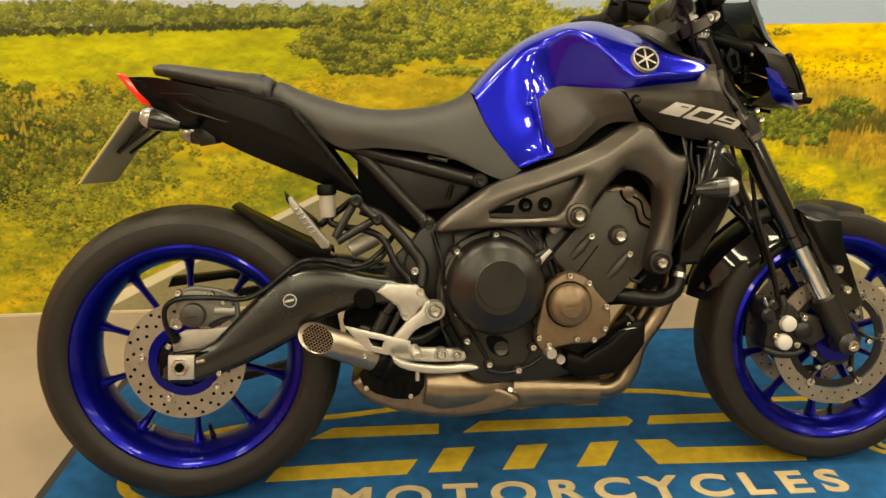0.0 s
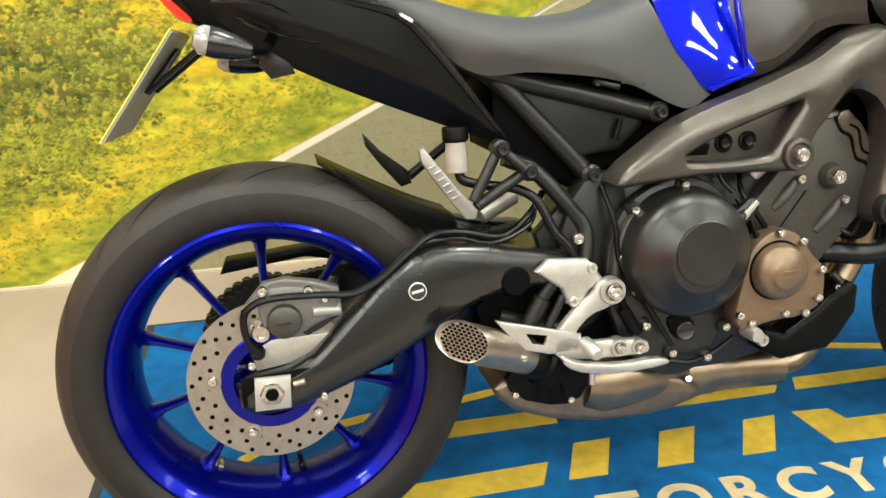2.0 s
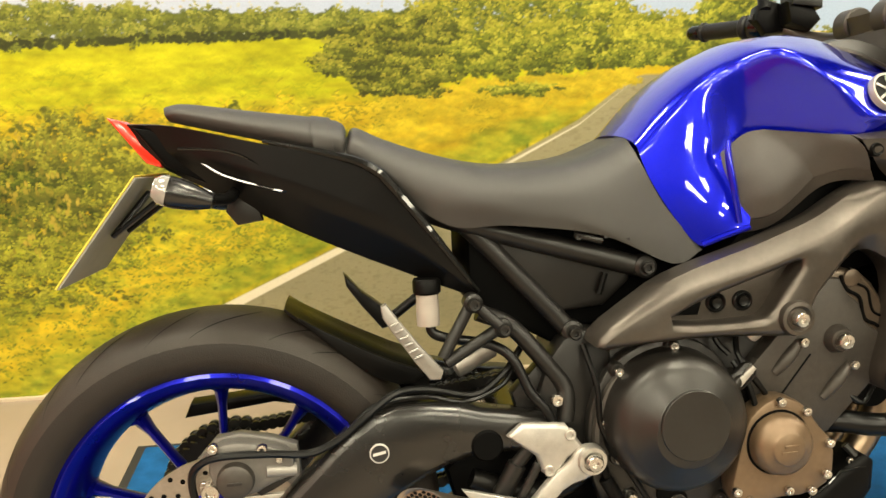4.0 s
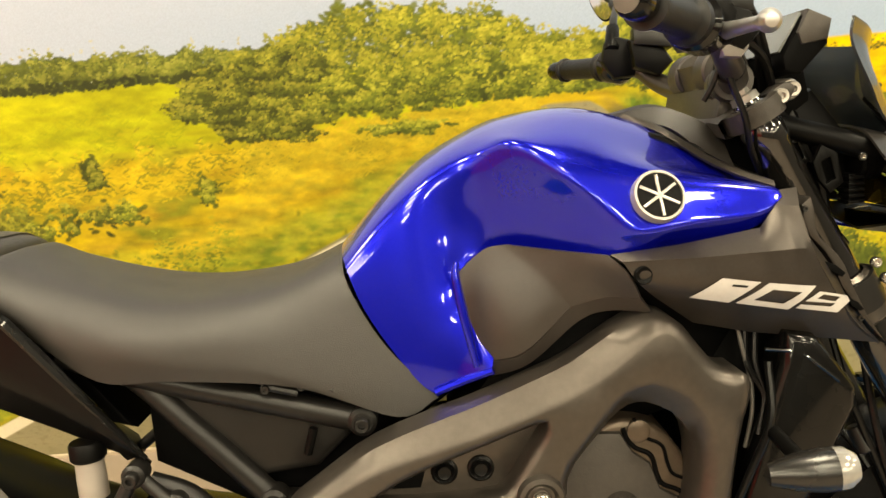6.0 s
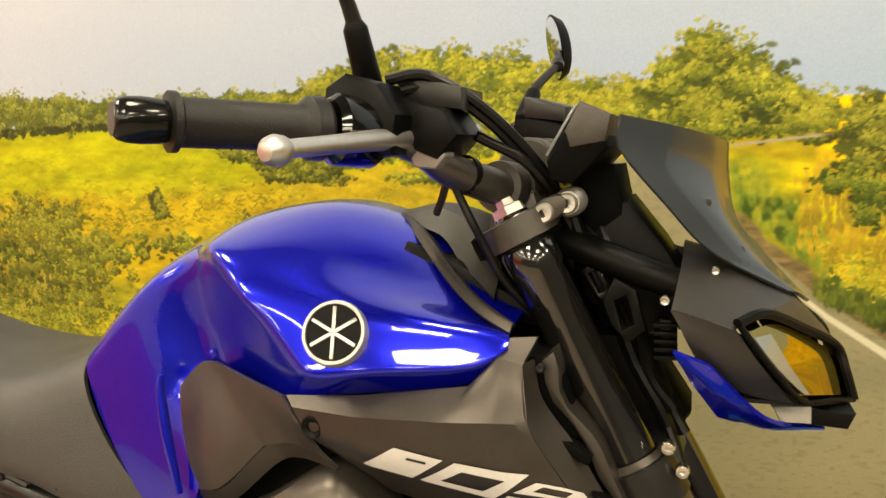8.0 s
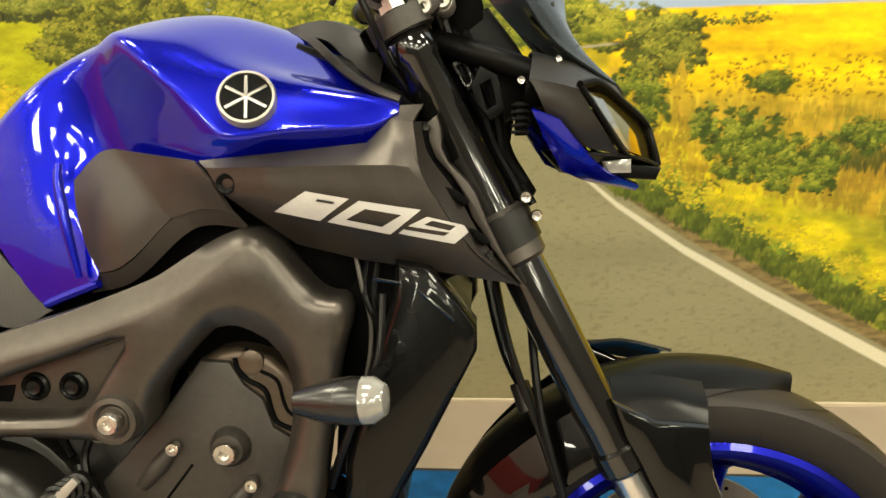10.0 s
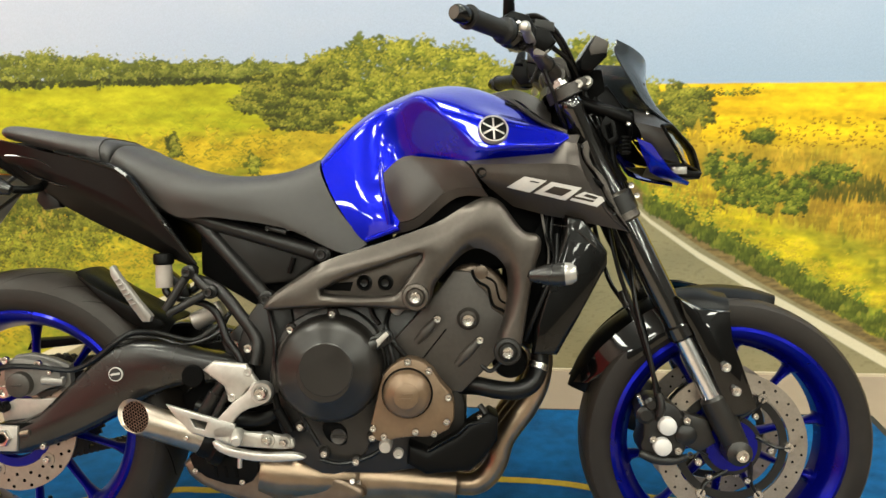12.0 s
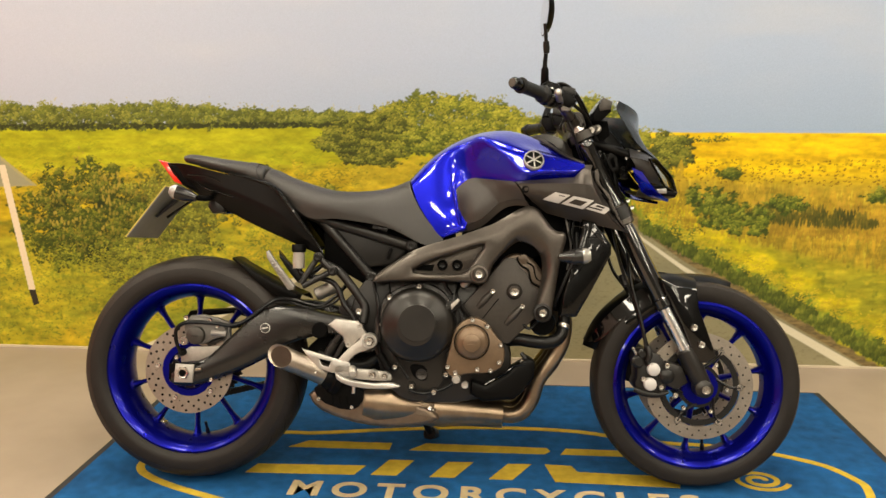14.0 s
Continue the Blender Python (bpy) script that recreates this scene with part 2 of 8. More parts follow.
def flip(bm):
    for v in bm.verts:
        v.co.y = -v.co.y
    bmesh.ops.reverse_faces(bm, faces=bm.faces[:])
    return bm


def catmull(pts, n, closed=False):
    pts = [Vector(p) for p in pts]
    m = len(pts)
    out = []
    for i in range(m if closed else m - 1):
        p1, p2 = pts[i], pts[(i + 1) % m]
        p0 = pts[i - 1] if (i or closed) else p1 * 2 - p2
        p3 = pts[(i + 2) % m] if (i + 2 < m or closed) else p2 * 2 - p1
        for k in range(n):
            t = k / n
            out.append(0.5 * ((2 * p1) + (p2 - p0) * t + (2 * p0 - 5 * p1 + 4 * p2 - p3) * t * t + (3 * p1 - p0 - 3 * p2 + p3) * t ** 3))
    if not closed:
        out.append(pts[-1])
    return out


def spline(pts, n, breaks=()):
    """Catmull-Rom that keeps a corner at the points whose numbers are in breaks."""
    cuts = [0, *[b for b in breaks if 0 < b < len(pts) - 1], len(pts) - 1]
    out = []
    for a, b in zip(cuts, cuts[1:]):
        out += catmull(pts[a:b + 1], n)[:-1]
    return out + [Vector(pts[-1])]


def tube(path, r, n=10, steps=6, cap=True, smooth=True, flat=None):
    """A round bar along path; r: one radius or one for each given point; flat: (factor across, factor up)."""
    rs = [r] * len(path) if isinstance(r, (int, float)) else list(r)
    p4 = [(*p, q, 0)[:4] for p, q in zip(path, rs)]
    if smooth and len(path) > 2:
        p4 = [Vector(p) for p in p4]
        fine = []
        m = len(p4)
        for i in range(m - 1):
            p1, p2 = p4[i], p4[i + 1]
            p0 = p4[i - 1] if i else p1 * 2 - p2
            p3 = p4[i + 2] if i + 2 < m else p2 * 2 - p1
            for k in range(steps):
                t = k / steps
                fine.append(0.5 * ((2 * p1) + (p2 - p0) * t + (2 * p0 - 5 * p1 + 4 * p2 - p3) * t * t + (3 * p1 - p0 - 3 * p2 + p3) * t ** 3))
        fine.append(p4[-1])
    else:
        fine = [Vector(p) for p in p4]
    pos, rad = [Vector(p[:3]) for p in fine], [p[3] for p in fine]
    bm = bmesh.new()
    up = None
    rings = []
    for i, p in enumerate(pos):
        d = (pos[min(i + 1, len(pos) - 1)] - pos[max(i - 1, 0)]).normalized()
        if up is None:
            up = Vector((0, 0, 1)) if abs(d.z) < 0.8 else Vector((1, 0, 0))
        side = d.cross(up).normalized()
        up = side.cross(d).normalized()
        fa, fb = flat if flat else (1, 1)
        rings.append([bm.verts.new(p + (side * math.cos(a) * fa + up * math.sin(a) * fb) * rad[i])
                      for a in (2 * math.pi * k / n for k in range(n))])
    for a, b in zip(rings, rings[1:]):
        for k in range(n):
            bm.faces.new((a[k], a[(k + 1) % n], b[(k + 1) % n], b[k]))
    if cap:
        bm.faces.new(rings[0][::-1])
        bm.faces.new(rings[-1])
    return bm


def lathe(profile, x, z, n=48, y=0.0, closed=False):
    """Turned about the axis along y through (x, z): profile of (radius, y)."""
    bm = bmesh.new()
    rings = []
    for r, py in profile:
        if r < 1e-6:
            rings.append([bm.verts.new((x, y + py, z))])
        else:
            rings.append([bm.verts.new((x + r * math.cos(a), y + py, z + r * math.sin(a))) for a in (2 * math.pi * k / n for k in range(n))])
    pairs = list(zip(rings, rings[1:]))
    if closed:
        pairs.append((rings[-1], rings[0]))
    for a, b in pairs:
        for k in range(n):
            j = (k + 1) % n
            if len(a) == 1 and len(b) == 1:
                continue
            if len(a) == 1:
                bm.faces.new((a[0], b[j], b[k]))
            elif len(b) == 1:
                bm.faces.new((a[k], a[j], b[0]))
            else:
                bm.faces.new((a[k], a[j], b[j], b[k]))
    return bm


def turned(profile, a, b, n=24):
    """Turned about the line from a to b: profile of (radius, share of the way)."""
    a, b = Vector(a), Vector(b)
    d = b - a
    q = Vector((0, 1, 0)).rotation_difference(d.normalized()).to_matrix().to_4x4()
    bm = lathe([(r, s * d.length) for r, s in profile], 0, 0, n)
    bmesh.ops.transform(bm, matrix=Matrix.Translation(a) @ q, verts=bm.verts[:])
    return bm


def rod(a, b, r, n=16, bev=0.15):
    """A round bar with softened ends."""
    d = (Vector(b) - Vector(a)).length
    e = min(r * bev / d, 0.2)
    return turned([(0, 0), (r * (1 - bev), 0), (r, e), (r, 1 - e), (r * (1 - bev), 1), (0, 1)], a, b, n)


def grid_mesh(rows):
    bm = bmesh.new()
    vs = [[bm.verts.new(p) for p in row] for row in rows]
    for a, b in zip(vs, vs[1:]):
        for k in range(len(a) - 1):
            try:
                bm.faces.new((a[k], a[k + 1], b[k + 1], b[k]))
            except ValueError:
                pass
    return bm


def skin(ctrl, nu=6, nv=5, breaks=(), row_breaks=()):
    """A smooth sheet through rows of control points; breaks: columns that stay creased."""
    fine_cols = [spline(row, nv, breaks) for row in ctrl]
    cols = [spline([row[j] for row in fine_cols], nu, row_breaks) for j in range(len(fine_cols[0]))]
    return [[cols[j][i] for j in range(len(cols))] for i in range(len(cols[0]))]


def thicken(bm, t):
    bmesh.ops.recalc_face_normals(bm, faces=bm.faces[:])
    bmesh.ops.solidify(bm, geom=bm.faces[:], thickness=t)
    return bm


def whole(rows):
    """A sheet of the near half, with its middle edge in column 0, completed by its mirror image."""
    bm = grid_mesh(rows)
    bm = mirrored(bm)
    bmesh.ops.remove_doubles(bm, verts=bm.verts[:], dist=0.0004)
    return bm


def box(x0, x1, y0, y1, z0, z1, bev=0.003):
    return prism([(x0, z0), (x1, z0), (x1, z1), (x0, z1)], y0, y1, bev)


BOLT_MESHES = {}


def bolt(x, y, z, r, parent, mat=None, name="bolt"):
    """A socket-head bolt that faces the near side; alike ones share their mesh."""
    mat = mat or BOLT_STEEL
    key = (round(r, 4), mat.name)
    if key not in BOLT_MESHES:
        bm = lathe([(0, -0.2 * r), (0.42 * r, -0.25 * r), (0.46 * r, -0.75 * r), (0.85 * r, -0.8 * r), (r, -0.6 * r), (r, 0.3 * r), (0, 0.3 * r)], 0, 0, 14)
        ob = link_mesh(name, bm, mat)
        BOLT_MESHES[key] = ob.data
    else:
        ob = new(name, BOLT_MESHES[key])
    ob.location = (x, y, z)
    ob.parent = parent
    return ob


# ---- the room ----
def plain_box(name, lo, hi, mat, label, kind="structure"):
    bm = bmesh.new()
    bmesh.ops.create_cube(bm, size=1)
    for v in bm.verts:
        v.co = Vector([l + (h - l) * (c + 0.5) for l, h, c in zip(lo, hi, v.co)])
    return tagged(link_mesh(name, bm, mat), label, name.split("_")[0], "", kind)


X0, X1, Y0 = -3.4, 5.6, -8.6
plain_box("floor", (X0, Y0, FLOOR_Z - 0.1), (X1, WALL_Y + 0.003, FLOOR_Z), FLOOR_M, "smooth beige vinyl showroom floor with faint scuffs")
plain_box("wall_north", (X0 - 0.1, WALL_Y + 0.003, FLOOR_Z - 0.1), (X1 + 0.1, WALL_Y + 0.15, CEILING_Z + 0.1), ROOM_WALL, "wall covered by a printed landscape mural")
plain_box("wall_south", (X0 - 0.1, Y0 - 0.15, FLOOR_Z - 0.1), (X1 + 0.1, Y0, CEILING_Z + 0.1), ROOM_WALL, "plain grey showroom wall")
# unseen west wall: red below tints reflections, pale top brightens them
plain_box("wall_west", (X0 - 0.15, Y0, FLOOR_Z - 0.1), (X0, WALL_Y + 0.003, 1.30), RED_WALL, "unseen red wall added for reddish reflections")
plain_box("wall_west_top", (X0 - 0.15, Y0, 1.30), (X0, WALL_Y + 0.003, CEILING_Z + 0.1), PALE_WALL, "unseen pale upper wall added to brighten warm reflections")
plain_box("wall_east", (X1, Y0, FLOOR_Z - 0.1), (X1 + 0.15, WALL_Y + 0.003, CEILING_Z + 0.1), ROOM_WALL, "plain grey showroom wall")
plain_box("ceiling", (X0, Y0, CEILING_Z), (X1, WALL_Y + 0.003, CEILING_Z + 0.1), CEIL_M, "pale suspended ceiling")


def ceiling_light():
    root = new("ceiling_light")
    fr = prism([(-0.32, -0.32), (0.32, -0.32), (0.32, 0.32), (-0.32, 0.32)], -0.012, 0.006, 0.002, 1,
               holes=[[(-0.29, -0.29), (0.29, -0.29), (0.29, 0.29), (-0.29, 0.29)]])
    turn = Matrix.Rotation(radians(90), 4, "X")
    bmesh.ops.transform(fr, matrix=turn, verts=fr.verts[:])
    part("frame", fr, ROOM_WALL, root)
    bm = bmesh.new()
    bmesh.ops.create_grid(bm, x_segments=1, y_segments=1, size=0.292)
    part("diffuser", bm, LED, root, "glowing white diffuser")
    return tagged(root, "square white light panel set in the ceiling", "ceiling light", "ceiling lights")


LAMPS = [(x, y) for x in (-2.6, -0.7, 1.2, 3.1, 5.0) for y in (-7.6, -5.7, -3.8, -1.9, 0.0)]
first_lamp = ceiling_light()
first_lamp.matrix_basis = pose(LAMPS[0][0], LAMPS[0][1], CEILING_Z - 0.008)
for lx, ly in LAMPS[1:]:
    copy_thing(first_lamp, pose(lx, ly, CEILING_Z - 0.008))


# ---- the printed landscape on the wall ----
def mural():
    """A printed sheet: its picture is worked out over a fine net of points and kept as the print's own colours."""
    rng = np.random.default_rng(7)
    step, xa, xb, zb = 0.0030, -1.62, 2.66, 1.66
    xs, zs = np.arange(xa, xb, step), np.arange(FLOOR_Z, zb, step)
    X, Z = np.meshgrid(xs, zs)
    H, W = X.shape

    def val(sx, sz=None, seed=0):
        """Smooth noise from 0 to 1 with grains of sx by sz metres."""
        sz = sz or sx
        r = np.random.default_rng(seed)
        gw, gh = int((xb - xa) / sx) + 3, int((zb - FLOOR_Z) / sz) + 3
        g = r.random((gh, gw))
        u, v = (X - xa) / sx, (Z - FLOOR_Z) / sz
        i, j = u.astype(int), v.astype(int)
        fu, fv = u - i, v - j
        fu, fv = fu * fu * (3 - 2 * fu), fv * fv * (3 - 2 * fv)
        return (g[j, i] * (1 - fu) + g[j, i + 1] * fu) * (1 - fv) + (g[j + 1, i] * (1 - fu) + g[j + 1, i + 1] * fu) * fv

    def fbm(s, seed, sz=None):
        sz = sz or s
        return (val(s, sz, seed) + 0.5 * val(s / 2, sz / 2, seed + 1) + 0.25 * val(max(s / 4, 0.006), max(sz / 4, 0.006), seed + 2)) / 1.75

    def c(*rgb):
        return np.array(srgb(*rgb))

    def lerp(a, b, t):
        t = np.clip(t, 0, 1)[..., None]
        return a * (1 - t) + b * t

    def line(pts):
        px, pz = zip(*pts)
        return np.interp(xs, px, pz)[None, :]

    img = np.zeros((H, W, 3))
    # sky: pale and warm on one side, bluer grey on the other and near the horizon
    t = (X - xa) / (xb - xa)
    sky = lerp(c(208, 203, 208), c(192, 200, 212), t * 1.3)
    sky = lerp(sky, c(172, 186, 199), np.clip((1.25 - Z) / 0.4, 0, 1) * (0.25 + 0.75 * t))
    sky = lerp(sky, c(214, 210, 208), (fbm(0.5, 3, 0.14) - 0.45) * 1.4 * np.clip((Z - 1.0) * 3, 0, 1))
    img[:] = sky * np.array([0.965, 0.99, 1.03]) * (np.array([0.905, 0.955, 1.15]) * (1 - t[..., None]) + np.array([0.80, 0.885, 1.12]) * t[..., None])

    def lay(mask, col):
        m = np.clip(mask, 0, 1)[..., None]
        img[:] = img * (1 - m) + col * m

    def edge(top, soft, seed, amp, s=0.05):
        """Below an uneven line."""
        return np.clip((top + (fbm(s, seed) - 0.5) * amp - Z) / soft, 0, 1)

    # far green field and meadow
    g = fbm(0.25, 11, 0.02)
    field = lerp(c(188, 184, 26), c(160, 164, 24), g * 1.6 - 0.3)
    field = lerp(field, c(192, 178, 40), (0.86 - Z) / 0.14 + (fbm(0.1, 15, 0.012) - 0.5) * 1.1)
    lay(edge(line([(-1.6, 0.968), (-0.5, 0.980), (0.4, 0.980), (1.0, 0.93), (3, 0.9)]), 0.006, 12, 0.006), field)
    meadow = lerp(c(206, 180, 28), c(176, 148, 36), fbm(0.08, 21, 0.02) * 1.8 - 0.4)
    meadow = lerp(meadow, c(128, 128, 32), (fbm(0.12, 25, 0.05) - 0.52) * 5)
    lay(edge(line([(-1.6, 0.74), (-0.3, 0.80), (0.3, 0.82), (1.2, 0.90), (3, 0.9)]), 0.03, 23, 0.06), meadow)
    # sunflower field
    sun = lerp(c(246, 208, 6), c(226, 180, 14), fbm(0.3, 31, 0.015) * 1.6 - 0.4)
    wob = Z * 1.0 + 0.06 * (X - 1.5) * 0.2
    rows_dark = np.clip((val(0.016, 0.012, 33) - 0.56) * 5, 0, 1) * np.exp(-((wob - 0.83) / 0.045) ** 2) * np.clip((X - 1.5) * 4, 0, 1)
    sun = lerp(sun, c(120, 98, 22), rows_dark * 0.35)
    sun = lerp(sun, c(196, 168, 40), np.clip((0.80 - Z) / 0.06, 0, 1))
    right = np.clip((X - (1.40 + (fbm(0.06, 35) - 0.5) * 0.1)) / 0.03, 0, 1)
    lay(edge(0.95, 0.004, 36, 0.003) * right * np.clip((Z - 0.70) / 0.02, 0, 1), sun)
    # near grass on both sides of the road
    grass = lerp(c(192, 178, 42), c(140, 142, 38), fbm(0.16, 41, 0.05) * 2.0 - 0.5)
    grass = lerp(grass, c(198, 178, 44), (fbm(0.03, 44, 0.02) - 0.55) * 4)
    grass = lerp(grass, c(104, 116, 32), (fbm(0.022, 47, 0.035) - 0.62) * 4)
    lay(edge(line([(-1.6, 0.52), (-0.6, 0.52), (0.2, 0.62), (0.92, 0.80), (1.6, 0.70), (3, 0.66)]), 0.04, 48, 0.08), grass)
    tall = lerp(c(204, 164, 46), c(142, 130, 40), fbm(0.02, 51, 0.07) * 2 - 0.5)
    tall = lerp(tall, c(212, 192, 58), (val(0.008, 0.05, 53) - 0.6) * 2.5)
    band = np.clip((Z - line([(1.3, 0.62), (1.8, 0.50), (2.6, 0.34)])) / 0.05, 0, 1) * np.clip((line([(1.3, 0.80), (1.7, 0.77), (2.6, 0.74)]) - Z) / 0.04, 0, 1)
    lay(band * np.clip((X - 1.33) / 0.06, 0, 1), tall)
    low = Z - line([(-2, 0.852), (0.99, 0.852), (1.044, 0.842), (1.092, 0.814), (1.175, 0.745), (1.30, 0.645), (1.43, 0.530), (1.59, 0.418), (1.77, 0.311), (2.62, -0.168)])
    rside = np.clip((X - 1.08) / 0.08, 0, 1) * np.clip((0.87 - Z) / 0.03, 0, 1)
    verge = lerp(c(226, 204, 22), c(150, 152, 34), fbm(0.05, 55, 0.03) * 2.0 - 0.55)
    lay(rside * np.clip((low - 0.10) / 0.03, 0, 1) * np.clip((0.27 + (fbm(0.05, 57) - 0.5) * 0.1 - low) / 0.06, 0, 1), verge)
    green = lerp(c(106, 130, 42), c(164, 166, 50), fbm(0.014, 58, 0.028) * 2.4 - 0.7)
    green = lerp(green, c(70, 92, 30), (fbm(0.02, 60, 0.03) - 0.55) * 5)
    lay(rside * np.clip((low - 0.055) / 0.015, 0, 1) * np.clip((0.175 + (fbm(0.04, 61) - 0.5) * 0.12 - low) / 0.04, 0, 1), green)
    soil = lerp(c(150, 128, 86), c(106, 92, 62), fbm(0.03, 63, 0.008) * 2 - 0.5)
    lay(rside * np.clip((low - 0.012) / 0.006, 0, 1) * np.clip((0.062 + (fbm(0.03, 64) - 0.5) * 0.03 - low) / 0.012, 0, 1), soil)

    # the road with its two white edge lines
    left_z = line([(-1.62, -0.425), (0.60, 0.632), (0.80, 0.735), (0.886, 0.800), (0.936, 0.838), (0.99, 0.856), (2.7, 0.856)])
    road = np.clip((np.minimum(left_z - Z, -(low - 0.02))) / 0.006, 0, 1) * np.clip((0.850 - Z) / 0.008, 0, 1)
    tar = lerp(c(158, 150, 120), c(140, 134, 108), fbm(0.4, 71, 0.1) * 1.5 - 0.3)
    tar = lerp(tar, c(120, 112, 84), (val(0.012, 0.006, 73) - 0.6) * 1.2)
    lay(road, tar)
    wline = np.clip((0.86 - Z) / 0.83, 0.06, 1)
    for d in (left_z - Z - 0.004, -(low)):
        lay(np.clip((0.022 * wline - np.abs(d - 0.012)) / 0.004, 0, 1) * np.clip((0.84 - Z) / 0.03, 0, 1), c(224, 216, 196))
    lay(np.clip((0.035 - np.abs(left_z - Z + 0.05)) / 0.02, 0, 1) * np.clip((0.7 - Z) / 0.05, 0, 1) * np.clip(fbm(0.02, 77) * 3 - 1.2, 0, 1) * 0.6, c(168, 150, 70))

    # foliage: small leaf dabs, clump by clump, darker low and inside, lighter on top
    def dabs(n, where, pal, size, seed, clump=0.05, stretch=1.0, bright=0.5, lit=None):
        r = np.random.default_rng(seed)
        n, size = int(n * 1.3), size * 0.86
        mid = sum(pal) / len(pal)
        pal = [mid + (p - mid) * (0.88 if lit is None else 1.0) for p in pal]
        pts = where(r, n)
        cents = where(r, max(4, n // 45))
        near = cents[np.argmin((pts[:, :1] - cents[None, :, 0]) ** 2 + (pts[:, 1:] - cents[None, :, 1]) ** 2, axis=1)]
        ups = np.clip((pts[:, 1] - near[:, 1]) / clump * bright - (pts[:, 0] - near[:, 0]) / clump * 0.2 + 0.42 + r.normal(0, 0.16, n), 0, 0.999)
        if lit is not None:
            ups = np.clip(lit(pts) + r.normal(0, 0.12, n), 0, 0.999)
        sizes = size * r.uniform(0.45, 1.25, n)
        angs = r.uniform(-0.9, 0.9, n)
        slim = r.uniform(0.4, 0.8, n)
        for (x, z), up, s, an, sl in zip(pts, ups, sizes, angs, slim):
            k = up * (len(pal) - 1)
            i0 = int(k)
            col = pal[i0] * (1 - (k - i0)) + pal[min(i0 + 1, len(pal) - 1)] * (k - i0)
            i, j = (x - xa) / step, (z - FLOOR_Z) / step
            big = max(0.9, s * max(1, stretch) / step)
            a0, a1, b0, b1 = int(i - big), int(i + big) + 2, int(j - big), int(j + big) + 2
            if a0 < 0 or b0 < 0 or a1 > W or b1 > H:
                continue
            uu, vv = (np.arange(a0, a1) - i)[None, :], (np.arange(b0, b1) - j)[:, None]
            if stretch > 1.2:
                an *= 0.3
                p, q = uu * math.cos(an) + vv * math.sin(an), vv * math.cos(an) - uu * math.sin(an)
                p, q = p / max(0.7, s / step), q / max(0.9, s * stretch / step)
            else:
                p, q = uu * math.cos(an) + vv * math.sin(an), vv * math.cos(an) - uu * math.sin(an)
                p, q = p / max(0.9, s / step), q / max(0.7, s * sl * stretch / step)
            m = np.clip(1.4 - (p * p + q * q), 0, 1)[..., None] * 0.9
            img[b0:b1, a0:a1] = img[b0:b1, a0:a1] * (1 - m) + col * m

    def blob(cx, cz, rx, rz, rag=0.25):
        """Places within an uneven, frayed crown."""
        def pick(r, n):
            a = r.uniform(0, 2 * math.pi, n)
            lobes = 1 + rag * (0.5 * np.sin(a * 5 + cx * 40) + 0.4 * np.sin(a * 9 + cz * 70) + 0.3 * np.sin(a * 17 + cx * 11))
            q = r.random(n) ** 0.55 * lobes + np.abs(r.normal(0, 0.10, n)) * (r.random(n) < 0.3)
            return np.stack([cx + rx * q * np.cos(a), cz + rz * q * np.sin(a)], 1)
        return pick

    def under(top, bottom, x0, x1, rag=0.012, ends=False):
        """Places between two lines, with a frayed upper edge; ends: it thins out at both ends."""
        def pick(r, n):
            x = r.uniform(x0, x1, n)
            hi = np.interp(x, *zip(*top)) + rag * (np.sin(x * 90) + np.sin(x * 37 + 1) + 0.7 * np.sin(x * 211))
            lo = np.interp(x, *zip(*bottom))
            if ends:
                t = (x - x0) / (x1 - x0)
                f = np.clip(5 * t * (1 - t), 0, 1) ** 0.5
                mid = lo + (hi - lo) * 0.35
                hi, lo = mid + (hi - mid) * f, mid + (lo - mid) * f
            z = lo + (hi - lo) * r.random(n) ** 0.85 + np.abs(r.normal(0, rag * 0.6, n)) * (r.random(n) < 0.35)
            return np.stack([x + r.normal(0, 0.008, n), z], 1)
        return pick

    def crown(where, count, rx, rz, pal, seed, base=1.0, leaf=0.0062, back=True):
        """Growth in separate clumps: a dark ground, then lit clumps from the farthest down to the nearest, each light above and dark below."""
        r = np.random.default_rng(seed)
        if back:
            dabs(int(count * 9 * base), where, [pal[0], pal[1], pal[1] * 0.5 + pal[2] * 0.5], 0.0105, seed + 1, 0.05, 0.9)
        mids = where(r, count)
        mids = mids[np.argsort(-mids[:, 1])]
        for k, (x, z) in enumerate(mids):
            f = r.uniform(0.6, 1.3)
            shade = r.uniform(0.80, 1.10)

            def tuft(rr, m, x=x, z=z, f=f):
                an = rr.uniform(0, 2 * math.pi, m)
                q = rr.random(m) ** 0.5 * (1 + 0.28 * np.sin(an * 3 + x * 90) + 0.2 * np.sin(an * 7 + z * 50))
                pts = np.stack([x + rx * f * q * np.cos(an), z + rz * f * q * np.sin(an) * np.where(np.sin(an) > 0, 1.0, 0.6)], 1)
                return pts[np.argsort(pts[:, 1])]
            lit = lambda p, x=x, z=z, f=f: 0.48 + 0.46 * (p[:, 1] - z) / (rz * f) - 0.12 * (p[:, 0] - x) / (rx * f)
            dabs(int(30 * f), tuft, [p * shade for p in pal], leaf, seed + 10 + k, 0.03, 0.8, 0.6, lit)

    TREE = [c(50, 56, 20), c(78, 88, 28), c(110, 118, 38), c(146, 148, 48), c(182, 176, 64)]
    WARM = [c(64, 72, 24), c(94, 103, 32), c(126, 132, 40), c(158, 156, 48), c(188, 180, 66)]
    DARK = [c(42, 46, 18), c(66, 72, 24), c(94, 100, 32), c(128, 130, 44), c(164, 158, 58)]
